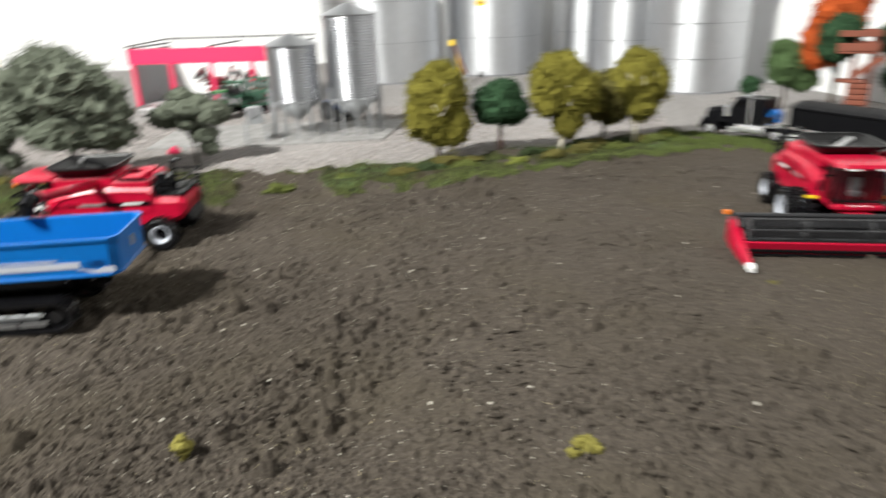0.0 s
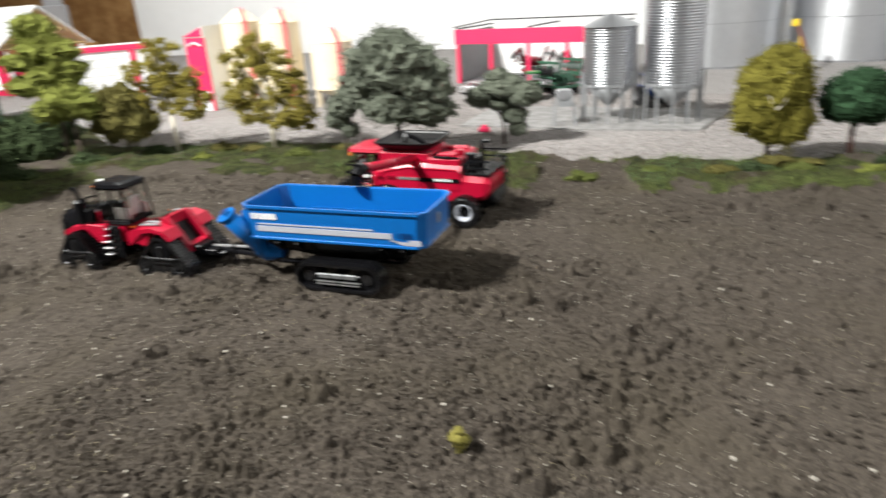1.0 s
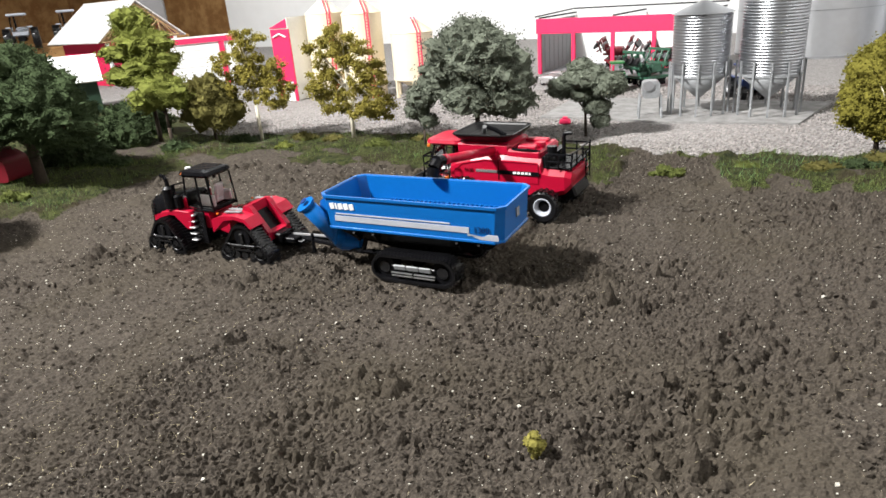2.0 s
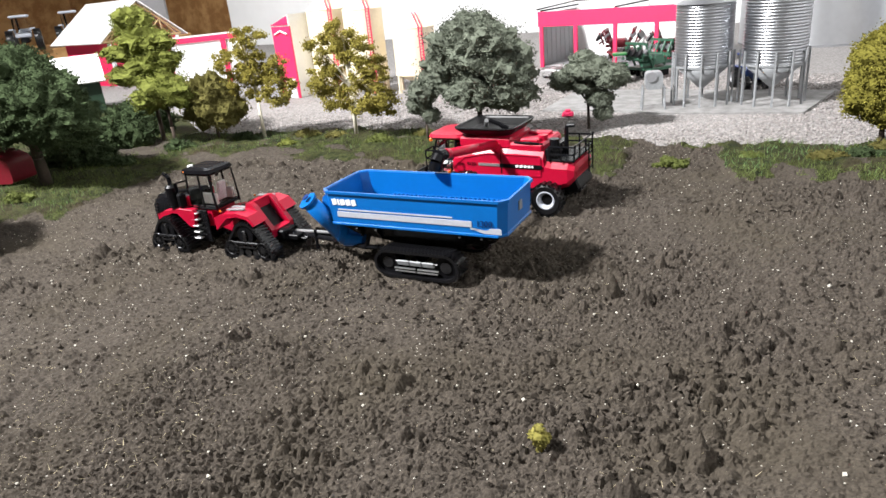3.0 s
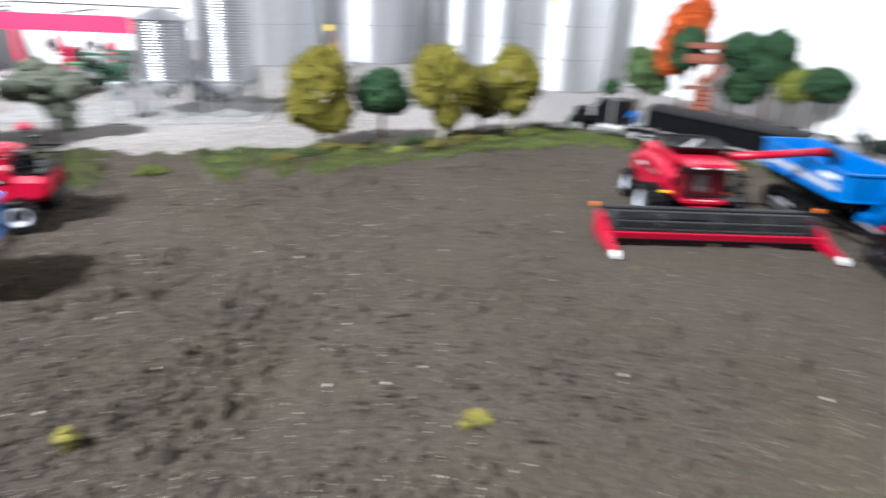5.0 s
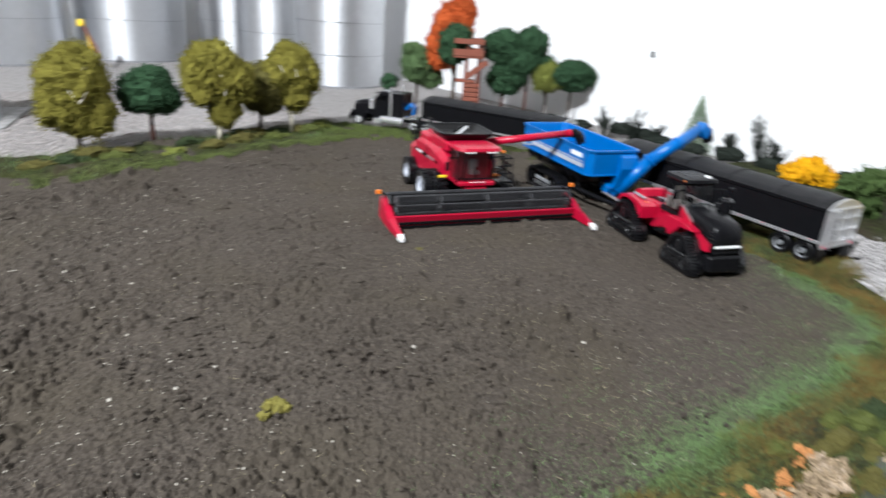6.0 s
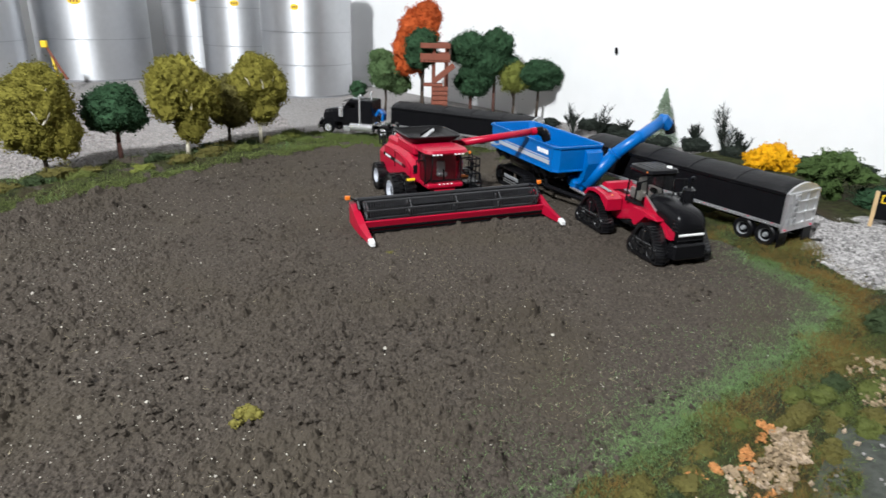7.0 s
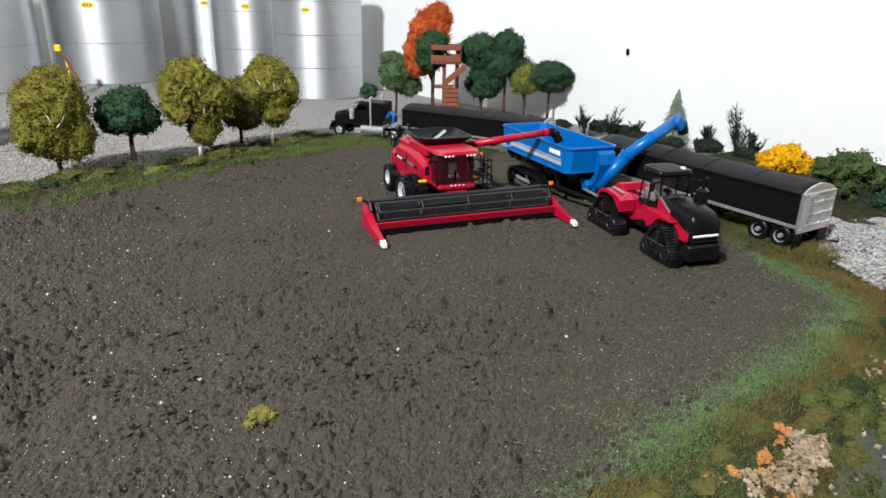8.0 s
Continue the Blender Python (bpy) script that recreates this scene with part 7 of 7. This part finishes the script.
def verge(x, y):
    d = np.full(np.shape(x), 9.0)
    for (x0, y0), (x1, y1) in zip(EDGE[:-1], EDGE[1:]):
        t = np.clip(((x - x0) * (x1 - x0) + (y - y0) * (y1 - y0)) / ((x1 - x0) ** 2 + (y1 - y0) ** 2), 0, 1)
        d = np.minimum(d, np.hypot(x - x0 - t * (x1 - x0), y - y0 - t * (y1 - y0)))
    return d


grass("field_verge", GRASS_V, "short yellow-green lawn along the field's edge", 260000, (-0.2, 0.34, 0.37, 0.6), lambda x, y: turf_mask(x, y) * np.clip(1.2 - verge(x, y) / 0.022, 0, 1) * np.clip(0.7 + 0.5 * value_noise(x, y, 0.03, 81), 0.1, 1), (0.0012, 0.003), 1.4, 0.0002)

# bushes of foam in the margins
MARGIN = ((-0.36, 0.455, 9, "fresh"), (-0.225, 0.425, 11, "mid"), (-0.16, 0.46, 9, "mid"), (-0.10, 0.47, 12, "brown"), (-0.03, 0.492, 11, "mid"), (0.03, 0.50, 10, "fresh"), (0.075, 0.52, 12, "brown"), (0.115, 0.55, 15, "brown"), (0.16, 0.565, 12, "mid"), (0.21, 0.585, 12, "mid"), (0.235, 0.61, 10, "fresh"), (-0.052, 0.505, 15, "brown"), (-0.072, 0.49, 12, "deep"), (0.05, 0.535, 11, "deep"), (0.115, 0.565, 14, "deep"), (0.135, 0.575, 13, "brown"), (0.165, 0.59, 13, "deep"), (0.205, 0.6, 11, "brown"), (-0.02, 0.52, 9, "brown"), (-0.70, 0.40, 10, "fresh"), (-0.67, 0.46, 12, "brown"), (-0.58, 0.44, 13, "mid"), (-0.72, 0.46, 14, "brown"), (-0.55, 0.49, 10, "brown"), (-0.85, 0.35, 18, "deep"), (-0.80, 0.42, 16, "deep"), (-0.88, 0.27, 22, "deep"), (-0.84, 0.13, 14, "mid"), (-0.86, 0.05, 18, "mid"),
          (0.274, -0.122, 9, "dark"), (0.257, -0.137, 7, "mid"), (0.259, -0.125, 8, "mid"), (0.254, -0.151, 8, "mid"), (0.376, -0.099, 17, "dark"), (0.358, -0.117, 13, "dark"), (0.3, -0.112, 8, "brown"), (0.285, -0.135, 8, "mid"), (0.245, -0.118, 7, "mid"), (0.2, -0.118, 6, "mid"), (0.17, -0.122, 6, "brown"), (0.12, -0.128, 9, "brown"), (0.221, -0.152, 8, "brown"), (0.244, -0.139, 7, "brown"), (0.235, -0.127, 9, "brown"), (0.262, -0.149, 8, "brown"), (0.144, -0.134, 9, "brown"), (0.132, -0.139, 8, "deep"), (0.223, -0.128, 7, "brown"))
for k, (x, y, s, c) in enumerate(MARGIN):
    low = 0.85 if y < 0 else 1.0
    c = "deep" if y < 0 and c == "dark" else c
    lumps("low_bush", x, y, [(0, 0, s * 0.3 * low, s, s * 0.7, s * 0.5 * low), (s * 0.8, s * 0.35, s * 0.2 * low, s * 0.7, s * 0.55, s * 0.4 * low), (-s * 0.7, -s * 0.2, s * 0.15 * low, s * 0.6, s * 0.5, s * 0.35 * low)], LEAF[c], "low foam bush in the grass margin", size=0.9 if y > 0 else 0.45, spacing=3.6 if y > 0 else 1.8, seed=100 + k, ragged=0.28, group="margin bushes", z=float(ground_z(np.array([x]), np.array([y]))[0]) - 0.001)
WEED = "yellow-green foam weed on the soil"
lumps("weed_tuft", -0.17, 0.003, [(0, 0, 4, 4.2, 3.8, 4), (-1.2, 0, 8, 3.6, 3.2, 3), (1.8, 0.5, 6.4, 2.6, 2.6, 2.4), (-0.4, 0, 11, 2.0, 2, 1.6)], LEAF["weed"], WEED, size=0.42, ragged=0.4, spacing=1.4, seed=90, group="weed tufts", z=soil_height(-0.17, 0.003))
lumps("weed_tuft", 0.0, 0.0, [(-4.5, -1, 2.0, 2.2, 2.0, 2.2), (-1.4, 1.4, 3.2, 2.4, 2.0, 2.6), (1.8, -1.6, 2.4, 2.2, 2.2, 2.4), (4.4, 0.8, 3.0, 2.2, 2.0, 2.6), (2.0, 2.6, 4.4, 1.8, 1.8, 1.8), (-2.6, -3, 1.4, 2.0, 1.8, 1.6), (6.4, -1.4, 1.6, 1.6, 1.6, 1.6)], LEAF["weed"], WEED, size=0.62, ragged=0.5, spacing=0.9, seed=91, group="weed tufts", z=soil_height(0.0, 0.0))
lumps("weed_tuft", 0.162, 0.166, [(0, 0, 0.3, 4.6, 3, 1.0), (4, 1, 0.2, 2.4, 2, 0.8)], LEAF["brown"], "flat tan weed tuft beside the header", size=0.4, ragged=0.45, spacing=1.8, seed=92, group="weed tufts", z=soil_height(0.162, 0.166))


# gravel stones
PAD = [(-0.46, 0.665), (-0.39, 0.672), (-0.287, 0.662), (-0.135, 0.682), (-0.11, 0.83), (-0.47, 0.83)]
pad = raw("concrete_pad", [(a, b, 0.0022) for a, b in PAD] + [(a, b, -0.006) for a, b in PAD], [tuple(range(6))] + [(k, (k + 5) % 6, (k + 5) % 6 + 6, k + 6) for k in range(6)], [CONCRETE])
tagged(pad, "pale grey concrete pad under the hopper bins", kind="structure")
def stones(name, n, area, size, material, label, hump=None, seed=1):
    r2 = np.random.default_rng(seed)
    xs, ys = [a for a, b in area], [b for a, b in area]
    x, y = r2.uniform(min(xs), max(xs), n), r2.uniform(min(ys), max(ys), n)
    keep = inside(x + 0.01 * value_noise(x, y, 0.03, 61), y + 0.01 * value_noise(x, y, 0.03, 62), list(area))
    x, y = x[keep], y[keep]
    if not hump:
        keep = ~inside(x, y, PAD)
        x, y = x[keep], y[keep]
    z = hump(x, y) if hump else np.full(len(x), -0.0004)
    v, f = crumbs(np.stack([x, y, z], -1), r2.uniform(size[0], size[1], len(x)), r2, 0.7)
    return stuff(name, v, f, material, label)


stones("yard_gravel", 52000, [(-0.95, 0.42), (-0.82, 0.455), (-0.72, 0.50), (-0.6, 0.525), (-0.4, 0.51), (-0.18, 0.505), (-0.08, 0.525), (0.06, 0.575), (0.15, 0.615), (0.28, 0.675), (0.30, 0.95), (-0.05, 1.0), (-0.4, 0.95), (-0.95, 0.8)], (0.0009, 0.0022), STONE, "pale crushed gravel stones of the yard", seed=5)


def pile(x, y):
    return 0.002 + 0.006 * np.exp(-(((x - 0.53) / 0.07) ** 2 + ((y + 0.02) / 0.06) ** 2)) + 0.003 * value_noise(x, y, 0.02, 63)


stones("white_gravel", 19000, [(0.445, -0.005), (0.452, 0.012), (0.5, 0.02), (0.505, 0.05), (0.56, 0.07), (0.60, 0.03), (0.62, -0.07), (0.56, -0.1), (0.43, -0.075)], (0.0007, 0.0024), STONE_W, "bright white gravel behind the trailer", pile, 6)
ROAD_EDGE = [(0.1, -0.23), (0.19, -0.16), (0.25, -0.14), (0.31, -0.128), (0.4, -0.095), (0.44, -0.06), (0.6, -0.06), (1.1, -0.06), (1.1, -0.55), (0.1, -0.55)]
road = raw("road", [(a, b, 0.001) for a, b in ROAD_EDGE], [tuple(range(len(ROAD_EDGE)))[::-1]], [ROAD])
tagged(road, "smooth dark grey road surface below the bank", kind="structure")
WEST = [(-0.98, -0.5), (-2.4, -0.5), (-2.4, 0.7), (-1.3, 0.62), (-1.1, 0.55), (-0.94, 0.455), (-0.97, 0.3)]
raw("west_ground", [(a, b, 0.002) for a, b in WEST], [tuple(range(len(WEST)))[::-1]], [TURF])
tagged(bpy.data.objects["west_ground"], "flat turf-coloured sheet beyond the field, darker than the yard", kind="structure")
LAWN = [(0.55, 0.02), (0.58, 0.08), (0.56, 0.3), (0.9, 0.3), (0.9, -0.1), (0.62, -0.08)]
raw("lawn", [(a, b, 0.004) for a, b in LAWN], [tuple(range(len(LAWN)))], [TURF])
tagged(bpy.data.objects["lawn"], "green flocked ground by the wall", kind="structure")


def rock_heap(name, x, y, lobes, size, material, label, seed):
    """Crumbled rocks packed into a low heap."""
    r2 = np.random.default_rng(seed)
    v, f = foam(lobes, r2, size, size * 2.2, 0.7, 0.2)
    ob = raw(name, v * MM, f, [material])
    ob.matrix_world = at(x, y, 0.002, 30)
    return tagged(ob, label, kind="stuff")


def strewn(name, outline, n, size, most, hump, material, label, seed, gap=0.0):
    """Broken rock strewn over a patch of the bank, heaped towards its middle."""
    r2 = np.random.default_rng(seed)
    xs, ys = [a for a, b in outline], [b for a, b in outline]
    x, y = r2.uniform(min(xs) - 0.006, max(xs) + 0.006, n), r2.uniform(min(ys) - 0.006, max(ys) + 0.006, n)
    keep = inside(x + 0.006 * value_noise(x, y, 0.009, seed + 200), y + 0.006 * value_noise(x, y, 0.009, seed + 220), list(outline))
    keep &= value_noise(x, y, 0.008, seed + 240) + 0.6 * value_noise(x, y, 0.003, seed + 260) > gap
    x, y = x[keep], y[keep]
    mx, my = (min(xs) + max(xs)) / 2, (min(ys) + max(ys)) / 2
    mid = np.exp(-(((x - mx) / (max(xs) - min(xs))) ** 2 + ((y - my) / (max(ys) - min(ys))) ** 2) * 3)
    r = np.minimum(r2.gamma(1.8, size, len(x)) + 0.0003, most)
    z = np.maximum(ground_z(x, y), 0.001) + 0.4 * r + hump * mid * r2.uniform(0, 1, len(x)) * (0.6 + 0.6 * value_noise(x, y, 0.006, seed + 280))
    v, f = crumbs(np.stack([x, y, z], -1), r, r2, 0.85, 0.5, 1.4)
    return stuff(name, v, f, material, label)


PALE, RUST = "crumbled pale rocks strewn along the bank", "orange stained rock crumbs on the bank"
HEAP = [(0.206, -0.128), (0.219, -0.135), (0.209, -0.149), (0.184, -0.157), (0.172, -0.156), (0.155, -0.149), (0.158, -0.14), (0.17, -0.139), (0.189, -0.142)]
strewn("rock_heap", HEAP, 2600, 0.00042, 0.0017, 0.005, ROCK, PALE, 1, -0.25)
strewn("rock_heap", [(0.2, -0.13), (0.217, -0.134), (0.207, -0.147), (0.19, -0.146)], 900, 0.00045, 0.0017, 0.006, ROCK_P, "pinkish white crumbled rocks on the bank", 2, -0.4)
strewn("rock_heap", [(0.155, -0.137), (0.19, -0.142), (0.182, -0.158), (0.153, -0.15)], 300, 0.00045, 0.0014, 0.003, ROCK_P, "pinkish white crumbled rocks on the bank", 3, 0.1)
strewn("rock_heap", [(0.315, -0.109), (0.332, -0.114), (0.318, -0.128), (0.316, -0.14), (0.295, -0.148), (0.267, -0.143), (0.283, -0.126)], 2400, 0.00042, 0.0019, 0.003, ROCK, PALE, 4, 0.05)
strewn("rock_heap", [(0.315, -0.109), (0.332, -0.114), (0.316, -0.14), (0.267, -0.143)], 260, 0.0005, 0.0014, 0.003, ROCK_P, "pinkish white crumbled rocks on the bank", 14, 0.0)
rock_heap("rock_heap", 0.339, -0.129, [(0, 0, 1, 9, 7, 7), (6, 4, 0, 6, 5, 5)], 1.6, ROCK_Y, "yellowish rock lump on the bank", 10)
strewn("orange_rocks", [(0.214, -0.122), (0.206, -0.124), (0.195, -0.133), (0.199, -0.137), (0.212, -0.13)], 1100, 0.0004, 0.001, 0.002, ROCK_O, RUST, 5, -0.4)
strewn("orange_rocks", [(0.192, -0.129), (0.176, -0.134), (0.183, -0.139), (0.192, -0.134)], 900, 0.0003, 0.0011, 0.001, ROCK_O, RUST, 6, -0.2)
strewn("orange_rocks", [(0.187, -0.138), (0.168, -0.138), (0.165, -0.144), (0.184, -0.145)], 420, 0.0004, 0.001, 0.003, ROCK_O, RUST, 8, 0.0)
strewn("orange_rocks", [(0.163, -0.13), (0.152, -0.131), (0.151, -0.137), (0.162, -0.138)], 900, 0.0004, 0.001, 0.002, ROCK_O, RUST, 11, -0.5)
strewn("orange_rocks", [(0.178, -0.153), (0.16, -0.15), (0.155, -0.157), (0.176, -0.159)], 420, 0.0004, 0.001, 0.003, ROCK_O, RUST, 12, -0.1)
for k, (x, y, r) in enumerate(((0.236, -0.154, 0.0017), (0.229, -0.163, 0.0013), (0.24, -0.146, 0.0016), (0.244, -0.143, 0.0013), (0.191, -0.159, 0.0014), (0.189, -0.162, 0.0011), (0.141, -0.142, 0.0016), (0.136, -0.144, 0.0013))):
    v, f = crumbs(np.array([(x, y, max(float(ground_z(np.array([x]), np.array([y]))[0]), 0.001) + 0.4 * r)]), np.array([r]), np.random.default_rng(300 + k), 0.9, 0.6, 1.4)
    tagged(raw("bank_rock", v, f, [ROCK_P]), "loose pale broken rock beside the road", "rock", "loose rocks on the bank")
rock_heap("wall_rocks", 0.64, 0.02, [(0, 0, 0, 34, 7, 5), (30, 0, 0, 22, 6, 4)], 1.8, ROCK, "row of small rocks at the wall's foot", 7)
r2 = np.random.default_rng(9)
x, y = r2.uniform(0.16, 0.42, 70), r2.uniform(-0.22, -0.10, 70)
keep = inside(x, y, ROAD_EDGE)
v, f = crumbs(np.stack([x, y, np.full(70, 0.0025)], -1)[keep], r2.uniform(0.0006, 0.0018, keep.sum()), r2, 0.8)
stuff("road_grit", v, f, STONE_W, "scattered pale grit on the road")
